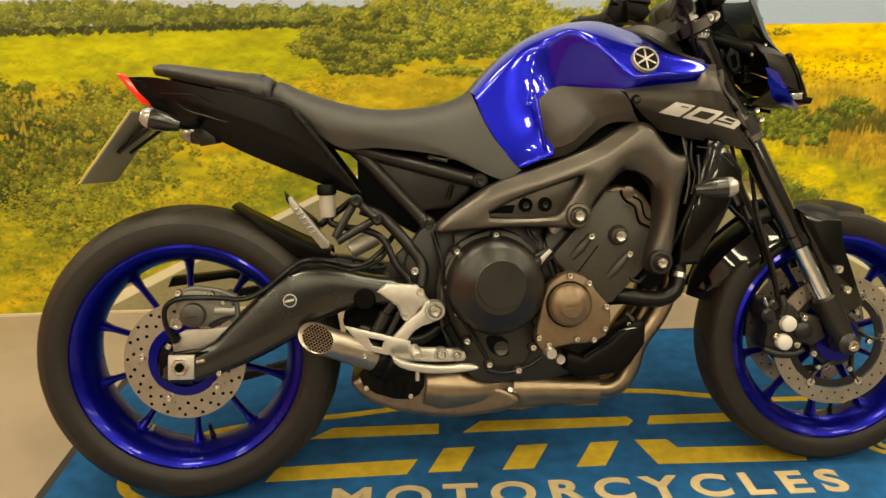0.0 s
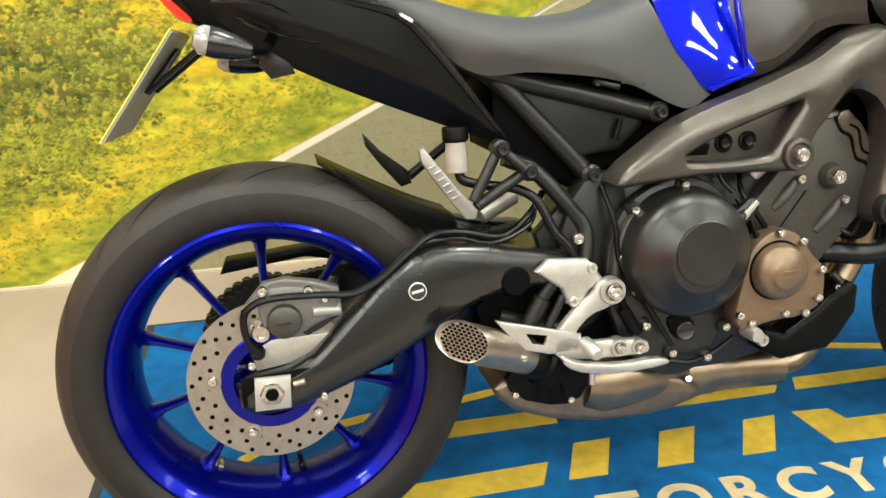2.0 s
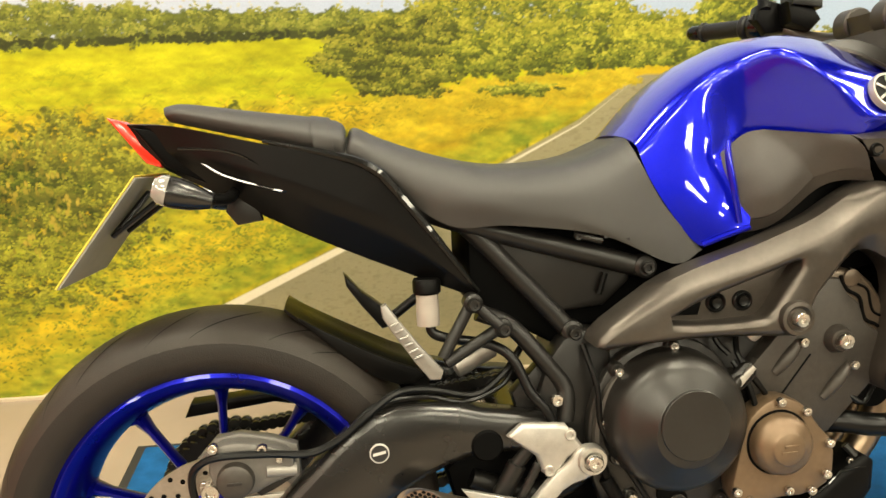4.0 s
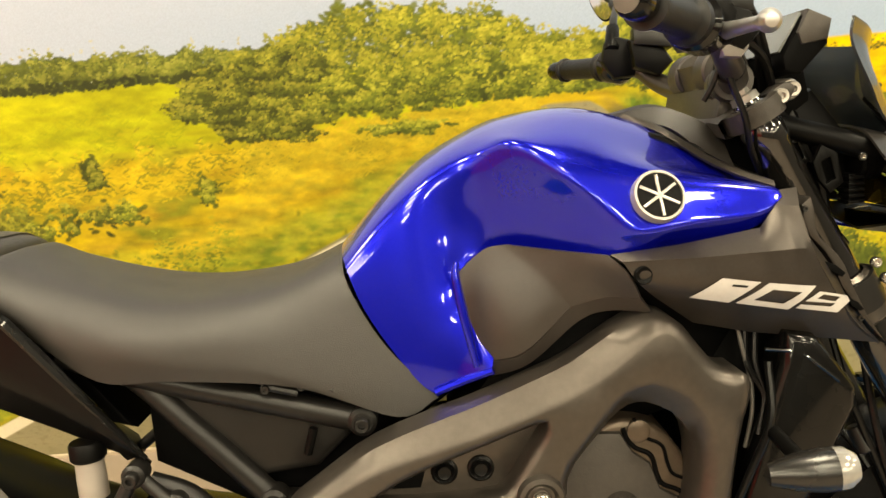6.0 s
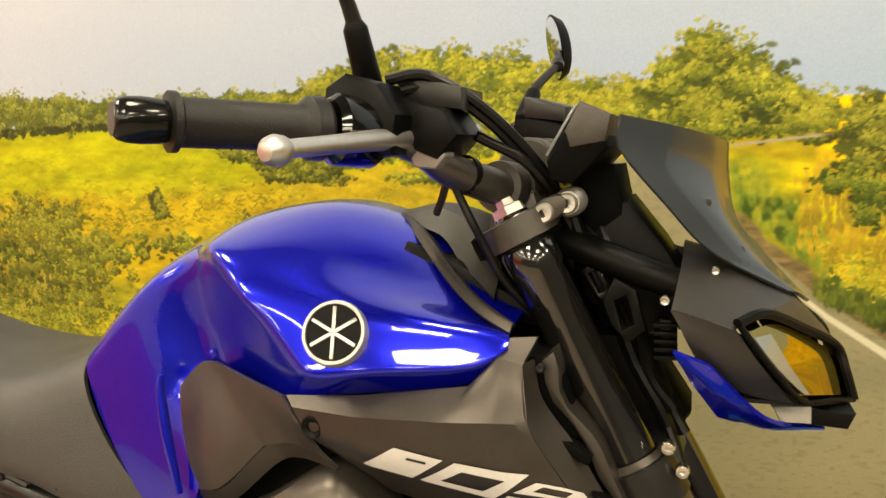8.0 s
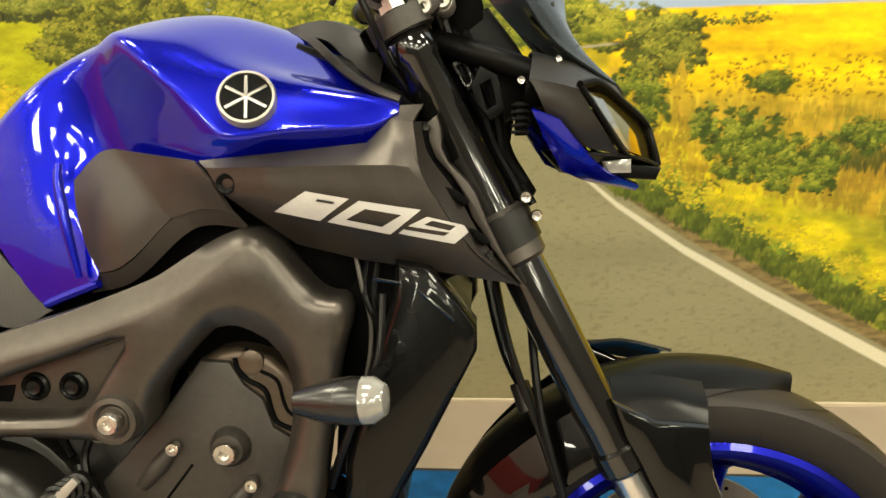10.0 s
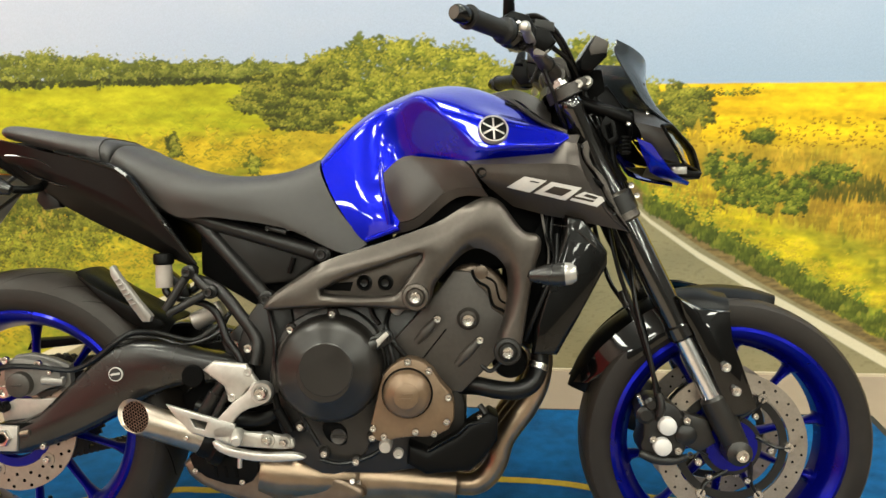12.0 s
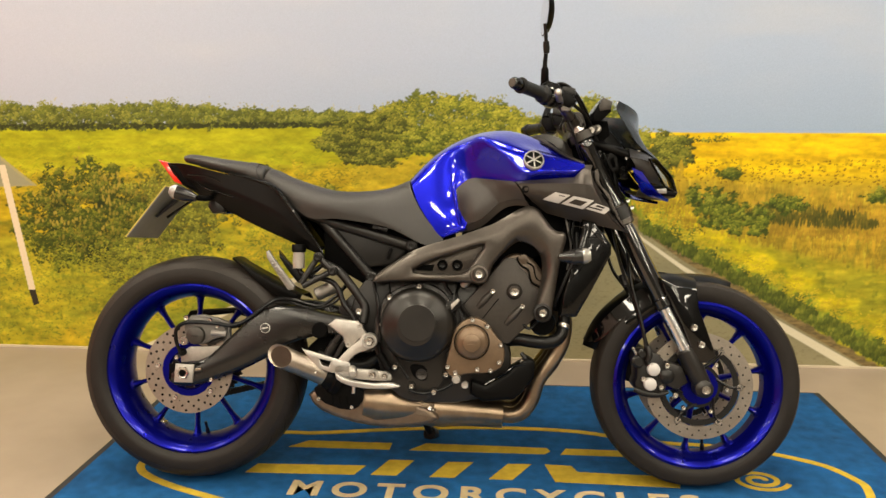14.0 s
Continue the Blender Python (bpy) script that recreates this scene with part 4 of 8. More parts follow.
def wheel(name, cx, cz, r_rim, half, tyre_r, tyre_half, spoke_y, turn, label):
    w = half
    rim = lathe([(r_rim, -w), (r_rim + 0.004, -w - 0.004), (r_rim - 0.003, -w - 0.008), (r_rim - 0.014, -w - 0.003), (r_rim - 0.024, -w + 0.014),
                 (r_rim - 0.028, -w + 0.024), (r_rim - 0.036, -0.018), (r_rim - 0.037, 0.0), (r_rim - 0.036, 0.018), (r_rim - 0.028, w - 0.024),
                 (r_rim - 0.024, w - 0.014), (r_rim - 0.014, w + 0.003), (r_rim - 0.003, w + 0.008), (r_rim + 0.004, w + 0.004), (r_rim, w),
                 (r_rim - 0.012, w - 0.02), (r_rim - 0.026, 0.0), (r_rim - 0.012, -w + 0.02)], cx, cz, 96, closed=True)
    wh = part(name, rim, BLUE_RIM, bike, label)
    T, h = tyre_r, tyre_half
    prof = [(r_rim - 0.003, -w + 0.002), (r_rim + 0.010, -h + 0.004), (r_rim + 0.026, -h), (r_rim + 0.046, -h + 0.004)]
    side = lathe([*prof, (r_rim + 0.046, -h + 0.02), (r_rim - 0.003, -w + 0.02)], cx, cz, 96, closed=True)
    side2 = lathe([(r, -y) for r, y in prof] + [(r_rim + 0.046, h - 0.02), (r_rim - 0.003, w - 0.02)], cx, cz, 96, closed=True)
    ty = part("tyre", join(side, side2), SIDEWALL, wh, "black tyre sidewall")
    e = r_rim + 0.046
    tread = []
    for k in range(25):
        a = -1 + 2 * k / 24
        tread.append((e + (T - e) * (1 - abs(a) ** 2.4) ** 0.62 if abs(a) < 1 else e, a * (h - 0.004)))
    tr = lathe(tread + [(e - 0.006, h - 0.02), (e - 0.006, -h + 0.02)], cx, cz, 112, closed=True)
    part("tread", tr, RUBBER, wh, "worn dark rubber tread")
    # slanting tread cuts on both shoulders
    cuts = bmesh.new()
    for sgn in (-1, 1):
        for k in range(22):
            a0 = 2 * math.pi * (k + 0.3 * sgn) / 22
            row = []
            for s in range(25):
                q = s / 24
                yy = sgn * (0.16 + 0.79 * q) * (h - 0.004)
                ang = a0 + 0.30 * q ** 1.5 * (1 if k % 2 else 0.75)
                fr = yy / (h - 0.004)
                rr = e + (T - e) * (1 - abs(fr) ** 2.4) ** 0.62 + 0.0010
                wdt = 0.0095 * math.sin(math.pi * (0.08 + 0.88 * q)) * (0.8 if k % 2 else 0.5)
                row.append([cuts.verts.new((cx + rr * math.cos(ang + d), yy, cz + rr * math.sin(ang + d))) for d in (-wdt, wdt)])
            for (a, b), (c2, d2) in zip(row, row[1:]):
                cuts.faces.new((a, b, d2, c2))
    part("tread_cut", cuts, DARK_VOID, wh, "dark slanting tread grooves")
    for k in range(10):
        a = turn + 2 * math.pi * k / 10
        u, v = Vector((math.cos(a), 0, math.sin(a))), Vector((-math.sin(a), 0, math.cos(a)))
        c0 = Vector((cx, 0, cz))
        rows = []
        for q, (rr, wd, th, yy) in enumerate([(0.045, 0.013, 0.019, spoke_y), (0.07, 0.0085, 0.016, spoke_y), (0.13, 0.0062, 0.013, spoke_y * 0.7),
                                              (r_rim - 0.062, 0.0070, 0.013, spoke_y * 0.5), (r_rim - 0.040, 0.011, 0.018, spoke_y * 0.4), (r_rim - 0.032, 0.026, 0.026, spoke_y * 0.3)]):
            rows.append([c0 + u * rr + v * (wd * math.cos(b)) + Vector((0, yy + th * math.sin(b), 0)) for b in (2 * math.pi * i / 10 for i in range(10))])
        bm = bmesh.new()
        vs = [[bm.verts.new(p) for p in row] for row in rows]
        for r0, r1 in zip(vs, vs[1:]):
            for i in range(10):
                bm.faces.new((r0[i], r0[(i + 1) % 10], r1[(i + 1) % 10], r1[i]))
        part("spoke", bm, BLUE_RIM, wh)
    hub = lathe([(0, spoke_y - 0.03), (0.03, spoke_y - 0.03), (0.036, spoke_y - 0.024), (0.050, -0.012), (0.050, 0.012), (0.036, 0.06), (0, 0.06)], cx, cz, 40)
    part("hub", hub, BLUE_RIM, wh)
    va = math.radians(-82)
    vp = Vector((cx + (r_rim - 0.036) * math.cos(va), -0.004, cz + (r_rim - 0.036) * math.sin(va)))
    part("valve", turned([(0, 0), (0.006, 0), (0.006, 0.4), (0.004, 0.45), (0.0045, 1), (0, 1)], vp, vp + Vector((-0.004, -0.012, 0.036)), 10), HOSE, wh)
    return wh


def brake_disc(wh, cx, cz, r_in, r_out, y, rows, n, label, hole=0.0027):
    d = part("brake_disc", ring_plate(cx, cz, r_in, r_out, y, 0.005, 96), DISC_STEEL, wh, label)
    disc = bmesh.new()
    disc.faces.new([disc.verts.new((hole * math.cos(b), 0, hole * math.sin(b))) for b in (2 * math.pi * i / 8 for i in range(8))])
    first = None
    for k in range(n):
        for q, off in rows:
            a = 2 * math.pi * (k + off) / n
            rr = r_in + (r_out - r_in) * q
            if first is None:
                ob = first = link_mesh("drilled_hole", disc, DARK_VOID)
            else:
                ob = new("drilled_hole", first.data)
            ob.location = (cx + rr * math.cos(a), y - 0.0029, cz + rr * math.sin(a))
            ob.parent = wh
    return d


# rear wheel with its disc, sprocket and chain
rear = wheel("rear_wheel", RX, RZ, 0.236, 0.072, 0.316, 0.090, -0.012, 0.30, "blue ten-spoke cast rear wheel")
rear.location.y = WHEEL_Y
for k in range(2):
    a = math.radians(-121 - 3.2 * k)
    part("balance_weight", turned([(0, 0), (0.0045, 0.05), (0.0045, 0.95), (0, 1)], (RX + 0.1965 * math.cos(a), -0.012, RZ + 0.1965 * math.sin(a)), (RX + 0.1965 * math.cos(a), 0.012, RZ + 0.1965 * math.sin(a)), 8), BOLT_STEEL, rear, "stick-on silver wheel weight")
brake_disc(rear, RX, RZ, 0.074, 0.123, -0.086, [(0.34, 0.0), (0.60, 0.45), (0.84, 0.80)], 20, "drilled steel rear brake disc", 0.0037)
part("disc_carrier", lathe([(0.054, -0.078), (0.075, -0.078), (0.0755, -0.088), (0.073, -0.0905), (0.056, -0.0905)], RX, RZ, 60, closed=True), BLUE_RIM, rear, "blue disc mount")
for k in range(5):
    a = 2 * math.pi * k / 5 + 0.5
    bolt(RX + 0.086 * math.cos(a), -0.090, RZ + 0.086 * math.sin(a), 0.0075, rear)
    part("disc_tab", lathe([(0, -0.090), (0.014, -0.090), (0.015, -0.086), (0.015, -0.080), (0, -0.080)], RX + 0.087 * math.cos(a), RZ + 0.087 * math.sin(a), 18), DISC_STEEL, rear)
teeth = []
for k in range(90):
    a = 2 * math.pi * k / 90
    teeth.append((RX + (0.112 if k % 2 else 0.104) * math.cos(a), RZ + (0.112 if k % 2 else 0.104) * math.sin(a)))
part("sprocket", prism(teeth, 0.066, 0.073, 0.0, holes=[[(RX + 0.075 * math.cos(2 * math.pi * k / 30), RZ + 0.075 * math.sin(2 * math.pi * k / 30)) for k in range(30)]]), BLACK_MATT, rear, "dark rear sprocket")

chain_path = [(RX + 0.108 * math.cos(a), RZ + 0.108 * math.sin(a)) for a in (math.radians(70 + 220 * k / 24) for k in range(25))]
chain_path = [(0.44, 0.462), (0.2, 0.435)] + chain_path + [(0.2, 0.255), (0.44, 0.33)]
ch = bmesh.new()
flatp = []
for (ax, az), (bx, bz) in zip(chain_path, chain_path[1:]):
    n = max(1, int(math.hypot(bx - ax, bz - az) / 0.013))
    flatp += [(ax + (bx - ax) * k / n, az + (bz - az) * k / n) for k in range(n)]
links = []
for k, (px, pz) in enumerate(flatp):
    links.append(lathe([(0, 0.058), (0.0095, 0.058), (0.0095, 0.064), (0.0045, 0.066), (0.0045, 0.073), (0.0095, 0.075), (0.0095, 0.081), (0, 0.081)], px, pz, 10))
ch.free()
part("chain", join(*links), BLACK_MATT, bike, "dark roller chain")

# swinging arm, both sides, with its axle block and round sticker
ARM = [(-0.068, 0.326), (0.030, 0.340), (0.090, 0.395), (0.155, 0.458), (0.21, 0.496), (0.30, 0.494), (0.37, 0.474), (0.47, 0.462), (0.47, 0.395),
       (0.36, 0.418), (0.285, 0.396), (0.235, 0.366), (0.14, 0.316), (0.06, 0.286), (0.0, 0.268), (-0.068, 0.272)]
sa = part("swinging_arm", join(prism(ARM, -0.148, -0.098, 0.013, 3, smooth=1, dome=(0.014, 0.006)),
                               flip(prism(ARM, -0.148, -0.098, 0.013, 3, smooth=1)), rod((0.42, -0.12, 0.43), (0.42, 0.12, 0.43), 0.035)), SATIN_BLACK, bike, "black satin swinging arm")
part("axle_block", prism([(-0.046, 0.283), (0.006, 0.282), (0.010, 0.332), (-0.042, 0.334)], -0.160, -0.146, 0.003), ALU_CAST, sa, "cast alloy axle block")
part("axle", lathe([(0, -0.158), (0.008, -0.158), (0.010, -0.168), (0.016, -0.169), (0.018, -0.166), (0.018, -0.150), (0, -0.150)], -0.019, 0.310, 6), BOLT_STEEL, sa, "hexagon axle end")
part("axle_socket", lathe([(0, -0.1705), (0.0085, -0.1705), (0.0095, -0.168), (0.0095, -0.160), (0, -0.160)], -0.019, 0.310, 20), DARK_VOID, sa)
part("axle_slot", prism([(-0.062, 0.290), (0.045, 0.296), (0.043, 0.338), (-0.062, 0.334)], -0.1535, -0.149, 0.001), DARK_VOID, sa, "dark slot for the axle")
part("adjuster", rod((0.012, -0.156, 0.316), (0.030, -0.156, 0.319), 0.0055), MUFFLER, sa)
part("sticker", lathe([(0, -0.1575), (0.0135, -0.1575), (0.0135, -0.154), (0, -0.154)], 0.205, 0.434, 28), WHITE_DECAL, sa, "round black and white sticker")
part("sticker_ring", lathe([(0, -0.1580), (0.0118, -0.1580), (0.0118, -0.155), (0, -0.155)], 0.205, 0.434, 28), BLACK_DECAL, sa)
part("sticker_bar", prism([(0.196, 0.431), (0.2135, 0.434), (0.2135, 0.438), (0.196, 0.435)], -0.1586, -0.157, 0), WHITE_DECAL, sa)
bolt(0.055, -0.150, 0.290, 0.006, sa)
# near-black disc drawn for the shaded hole near the pivot
part("pivot_hole", lathe([(0, -0.158), (0.020, -0.158), (0.024, -0.152), (0.024, -0.140), (0, -0.140)], 0.355, 0.430, 24), DARK_VOID, sa)
# chain guard and mudguard on the arm
part("hugger", thicken(grid_mesh(skin([[(0.085, y, 0.628 - 0.25 * y * y / 0.01 * 0.04) for y in (-0.06, -0.03, 0, 0.03, 0.06)],
                                       [(0.145, y, 0.592 - (abs(y) > 0.05) * 0.012) for y in (-0.08, -0.04, 0, 0.04, 0.08)],
                                       [(0.225, y, 0.548 - (abs(y) > 0.05) * 0.02) for y in (-0.09, -0.05, 0, 0.05, 0.09)],
                                       [(0.285, y, 0.522 - (abs(y) > 0.05) * 0.02) for y in (-0.10, -0.05, 0, 0.05, 0.10)]], 5, 4)), 0.004), BLACK_PLASTIC, bike, "black rear hugger mudguard")
part("hugger_wing", prism([(0.090, 0.628), (0.145, 0.592), (0.225, 0.548), (0.285, 0.524), (0.255, 0.505), (0.205, 0.522), (0.150, 0.570)], -0.094, -0.088, 0.002, smooth=1), BLACK_PLASTIC, bike)
part("chain_guard", prism([(-0.09, 0.44), (0.05, 0.455), (0.12, 0.44), (0.20, 0.43), (0.24, 0.46), (0.10, 0.475), (-0.08, 0.462)], 0.050, 0.095, 0.005), BLACK_PLASTIC, bike, "black chain guard")

# rear brake caliper and its hose
rc = part("rear_caliper", prism([(-0.045, 0.431), (-0.016, 0.462), (0.017, 0.466), (0.061, 0.456), (0.093, 0.443), (0.096, 0.398), (0.106, 0.373), (0.066, 0.356), (0.025, 0.335), (-0.013, 0.337), (-0.021, 0.370), (-0.011, 0.413)], -0.116, -0.096, 0.003, 2), CALIPER_DARK, bike, "cast alloy rear brake caliper")
part("caliper_plate", prism([(-0.012, 0.378), (0.081, 0.378), (0.030, 0.340), (-0.039, 0.332), (-0.043, 0.361)], -0.124, -0.112, 0.002, 2), ALU_CAST, rc)
part("caliper_body", prism([(-0.024, 0.452), (0.002, 0.464), (0.052, 0.456), (0.088, 0.440), (0.090, 0.408), (0.058, 0.400), (0.030, 0.384), (-0.006, 0.388), (-0.026, 0.412)], -0.142, -0.112, 0.006, 2, smooth=1), CALIPER_DARK, rc, "grey caliper body")
part("piston_housing", lathe([(0, -0.158), (0.019, -0.158), (0.0235, -0.155), (0.025, -0.150), (0.026, -0.125), (0, -0.125)], 0.010, 0.411, 36), ENGINE_GREY, rc, "dark caliper piston housing")
part("housing_mark", box(0.000, 0.020, -0.1590, -0.1575, 0.409, 0.413, 0.0004), ENGINE, rc)
part("slide_pin", rod((0.050, -0.138, 0.418), (0.092, -0.134, 0.415), 0.0095, 20), CALIPER, rc)
part("caliper_bush", lathe([(0, -0.140), (0.006, -0.140), (0.007, -0.146), (0.0115, -0.146), (0.0125, -0.142), (0.0125, -0.11), (0, -0.11)], -0.025, 0.395, 22), BOLT_STEEL, rc)
part("pad_spring", prism([(0.028, 0.388), (0.058, 0.398), (0.088, 0.402), (0.060, 0.386), (0.040, 0.378)], -0.128, -0.120, 0.002), BLACK_MATT, rc)
for bx, bz, br in ((-0.016, 0.459, 0.0075), (0.048, 0.452, 0.0075), (-0.043, 0.350, 0.006), (0.070, 0.436, 0.005)):
    bolt(bx, -0.146, bz, br, rc)
part("banjo", lathe([(0, -0.136), (0.008, -0.136), (0.011, -0.132), (0.011, -0.116), (0, -0.116)], -0.034, 0.362, 18), HOSE, rc)
part("brake_hose", tube([(-0.034, -0.138, 0.360), (-0.046, -0.142, 0.392), (-0.046, -0.145, 0.424), (-0.030, -0.147, 0.441), (-0.001, -0.150, 0.448), (0.055, -0.150, 0.446), (0.113, -0.146, 0.440), (0.156, -0.146, 0.458), (0.200, -0.146, 0.492), (0.235, -0.140, 0.512),
                         (0.28, -0.13, 0.510), (0.345, -0.12, 0.494), (0.39, -0.115, 0.520), (0.42, -0.10, 0.552)], 0.0055, 8), HOSE, bike, "black rear brake hose")
part("wire", tube([(0.15, -0.138, 0.445), (0.20, -0.142, 0.495), (0.27, -0.135, 0.502), (0.33, -0.125, 0.486), (0.39, -0.115, 0.505), (0.41, -0.10, 0.54)], 0.004, 8), HOSE, bike)

# exhaust
mf = part("muffler", prism([(0.312, 0.258), (0.335, 0.212), (0.40, 0.182), (0.47, 0.165), (0.56, 0.156), (0.655, 0.166), (0.69, 0.19), (0.635, 0.225), (0.50, 0.262), (0.40, 0.266)], -0.125, 0.10, 0.034, 4, smooth=1), MUFFLER, bike, "stubby brushed steel underslung muffler")
part("heat_shield", prism([(0.332, 0.278), (0.40, 0.285), (0.475, 0.272), (0.470, 0.222), (0.430, 0.204), (0.348, 0.232)], -0.136, -0.118, 0.003, smooth=1), BLACK_PLASTIC, mf, "black muffler heat shield")
for k in range(3):
    part("slot", prism([(0.385 + 0.02 * k, 0.248), (0.391 + 0.02 * k, 0.247), (0.394 + 0.02 * k, 0.225), (0.388 + 0.02 * k, 0.226)], -0.1375, -0.1355, 0), DARK_VOID, mf)
bolt(0.442, -0.138, 0.218, 0.006, mf)
bolt(0.350, -0.138, 0.240, 0.006, mf)
TA, TB = Vector((0.258, -0.200, 0.364)), Vector((0.368, -0.151, 0.308))
axis = (TA - TB).normalized()
side_v = axis.cross(Vector((0, 0, 1))).normalized()
up_v = side_v.cross(axis).normalized()
cut_n = Vector((-0.35, -0.90, 0.25)).normalized()


def tip_ring(r, shift=0.0):
    out = []
    for k in range(40):
        a = 2 * math.pi * k / 40
        o = side_v * math.cos(a) * r + up_v * math.sin(a) * r
        s = -(o.dot(cut_n)) / axis.dot(cut_n)
        out.append(TA + o + axis * (s + shift))
    return out


bm = bmesh.new()
rings = [[bm.verts.new(p) for p in ring] for ring in (
    tip_ring(0.0272, -0.006), tip_ring(0.0280, 0.001), tip_ring(0.0292, 0.002), tip_ring(0.030, -0.003),
    [TB + side_v * math.cos(2 * math.pi * k / 40) * 0.029 + up_v * math.sin(2 * math.pi * k / 40) * 0.029 for k in range(40)])]
for a, b in zip(rings, rings[1:]):
    for k in range(40):
        bm.faces.new((a[k], a[(k + 1) % 40], b[(k + 1) % 40], b[k]))
tip = part("exhaust_tip", bm, TIP_STEEL, mf, "brushed steel exhaust outlet, cut at a slant")
bm = bmesh.new()
bm.faces.new([bm.verts.new(p) for p in tip_ring(0.0276, -0.005)])
part("grille", bm, MUFFLER, tip, "perforated outlet grille")
bm = bmesh.new()
for i in range(-9, 10):
    for j in range(-9, 10):
        a, b = (i + 0.5 * (j % 2)) * 0.0054, j * 0.0047
        if math.hypot(a, b) > 0.0258:
            continue
        c0 = []
        for k in range(6):
            w = math.pi / 6 + math.pi * k / 3
            o = side_v * (a + 0.0025 * math.cos(w)) + up_v * (b + 0.0025 * math.sin(w))
            c0.append(bm.verts.new(TA + o + axis * (-(o.dot(cut_n)) / axis.dot(cut_n) - 0.0042)))
        bm.faces.new(c0)
part("perforation", bm, DARK_VOID, tip, "dark holes of the grille")
bolt(0.352, -0.190, 0.320, 0.005, mf)
part("tip_collar", turned([(0.0295, 0), (0.034, 0.15), (0.034, 0.5), (0.040, 0.6), (0.042, 1), (0, 1)], TB - axis * -0.002, TB - axis * 0.045, 28), BLACK_PLASTIC, mf, "black collar behind the outlet")
for yy, dz in ((-0.050, 0.0), (0.020, 0.004), (0.090, 0.0)):
    part("header_pipe", tube([(0.995, yy, 0.50), (1.028, yy, 0.46), (1.025, yy, 0.40), (1.000, yy, 0.345), (0.957, yy, 0.285), (0.936, yy, 0.225 + dz), (0.905, yy, 0.190 + dz), (0.86, yy * 0.9, 0.184 + dz),
                              (0.77, yy * 0.6, 0.190 + dz), (0.70, yy * 0.35, 0.195)], 0.0235, 14), PIPE_STEEL, bike, "heat-tinted steel header pipe")
part("collector", turned([(0.03, 0), (0.050, 0.08), (0.052, 0.40), (0.047, 0.48), (0.047, 0.52), (0.044, 0.56), (0.040, 1)], (0.58, -0.045, 0.206), (0.86, -0.060, 0.190), 24), PIPE_STEEL, bike, "tinted exhaust collector")
part("exhaust_cone", turned([(0.050, 0), (0.060, 0.2), (0.046, 0.95), (0.04, 1)], (0.47, -0.092, 0.232), (0.66, -0.070, 0.204), 28), PIPE_STEEL, bike, "golden tinted exhaust cone")
part("lambda_sensor", join(rod((0.665, -0.08, 0.20), (0.660, -0.110, 0.205), 0.011, 6), rod((0.660, -0.10, 0.205), (0.655, -0.125, 0.215), 0.006)), BOLT_STEEL, bike)

# added near-black block: the shade behind the foot rest as a solid
part("linkage_gap_fill", prism([(0.305, 0.372), (0.345, 0.408), (0.43, 0.410), (0.53, 0.42), (0.56, 0.30), (0.46, 0.262), (0.36, 0.262), (0.322, 0.300)], -0.085, 0.085, 0.010, 2), DARK_VOID, bike, "near-black block in place of shade behind the foot rest")
part("shock_linkage", tube([(0.34, -0.095, 0.36), (0.40, -0.095, 0.335), (0.47, -0.095, 0.33), (0.52, -0.095, 0.36)], [0.014, 0.018, 0.016, 0.014], 12), BLACK_MATT, bike)

# engine
CASE = [(0.49, 0.46), (0.52, 0.56), (0.60, 0.595), (0.74, 0.575), (0.80, 0.55), (0.86, 0.44), (0.885, 0.345), (0.86, 0.27), (0.76, 0.228), (0.60, 0.228), (0.55, 0.30), (0.50, 0.38)]
eng = part("engine", prism(CASE, -0.122, 0.150, 0.012, 2, smooth=1), ENGINE, bike, "dark three-cylinder engine block")
CLUTCH = [(0.627, 0.565), (0.565, 0.548), (0.520, 0.508), (0.501, 0.447), (0.503, 0.378), (0.526, 0.306), (0.564, 0.255), (0.612, 0.233), (0.660, 0.245), (0.697, 0.297), (0.708, 0.351), (0.730, 0.425), (0.722, 0.496), (0.698, 0.532), (0.667, 0.555)]
cc = part("clutch_cover", prism(CLUTCH, -0.148, -0.120, 0.005, 2, smooth=1), ENGINE, eng, "dark painted clutch cover")
part("clutch_dome", lathe([(0, -0.229), (0.048, -0.229), (0.051, -0.2275), (0.053, -0.224), (0.080, -0.212), (0.092, -0.202), (0.098, -0.188), (0.102, -0.146), (0, -0.146)], 0.622, 0.448, 80), ENGINE, cc)
part("clutch_disc", lathe([(0, -0.2325), (0.0480, -0.2325), (0.0490, -0.2315), (0.0490, -0.228), (0, -0.228)], 0.626, 0.459, 64), ENGINE, cc, "flat round cap of the clutch cover")
part("clutch_rib", tube([(0.514, -0.150, 0.400), (0.520, -0.151, 0.46), (0.553, -0.151, 0.515), (0.622, -0.150, 0.545)], 0.008, 8), ENGINE_GREY, cc)
# recess shade given as a near-black piece on the cover
part("oil_window", prism([(0.600, 0.333), (0.612, 0.341), (0.648, 0.334), (0.652, 0.300), (0.637, 0.293), (0.612, 0.304)], -0.1515, -0.147, 0.001, smooth=1), DARK_VOID, cc, "dark raised shape standing in for the oil window's shaded recess")
part("oil_glass", lathe([(0, -0.1525), (0.010, -0.1525), (0.0135, -0.1545), (0.0155, -0.153), (0.0155, -0.149), (0, -0.149)], 0.634, 0.312, 24), ENGINE_GREY, cc, "oil level window")
part("oil_window_bar", box(0.622, 0.646, -0.1550, -0.1520, 0.311, 0.315, 0.001), ENGINE, cc)
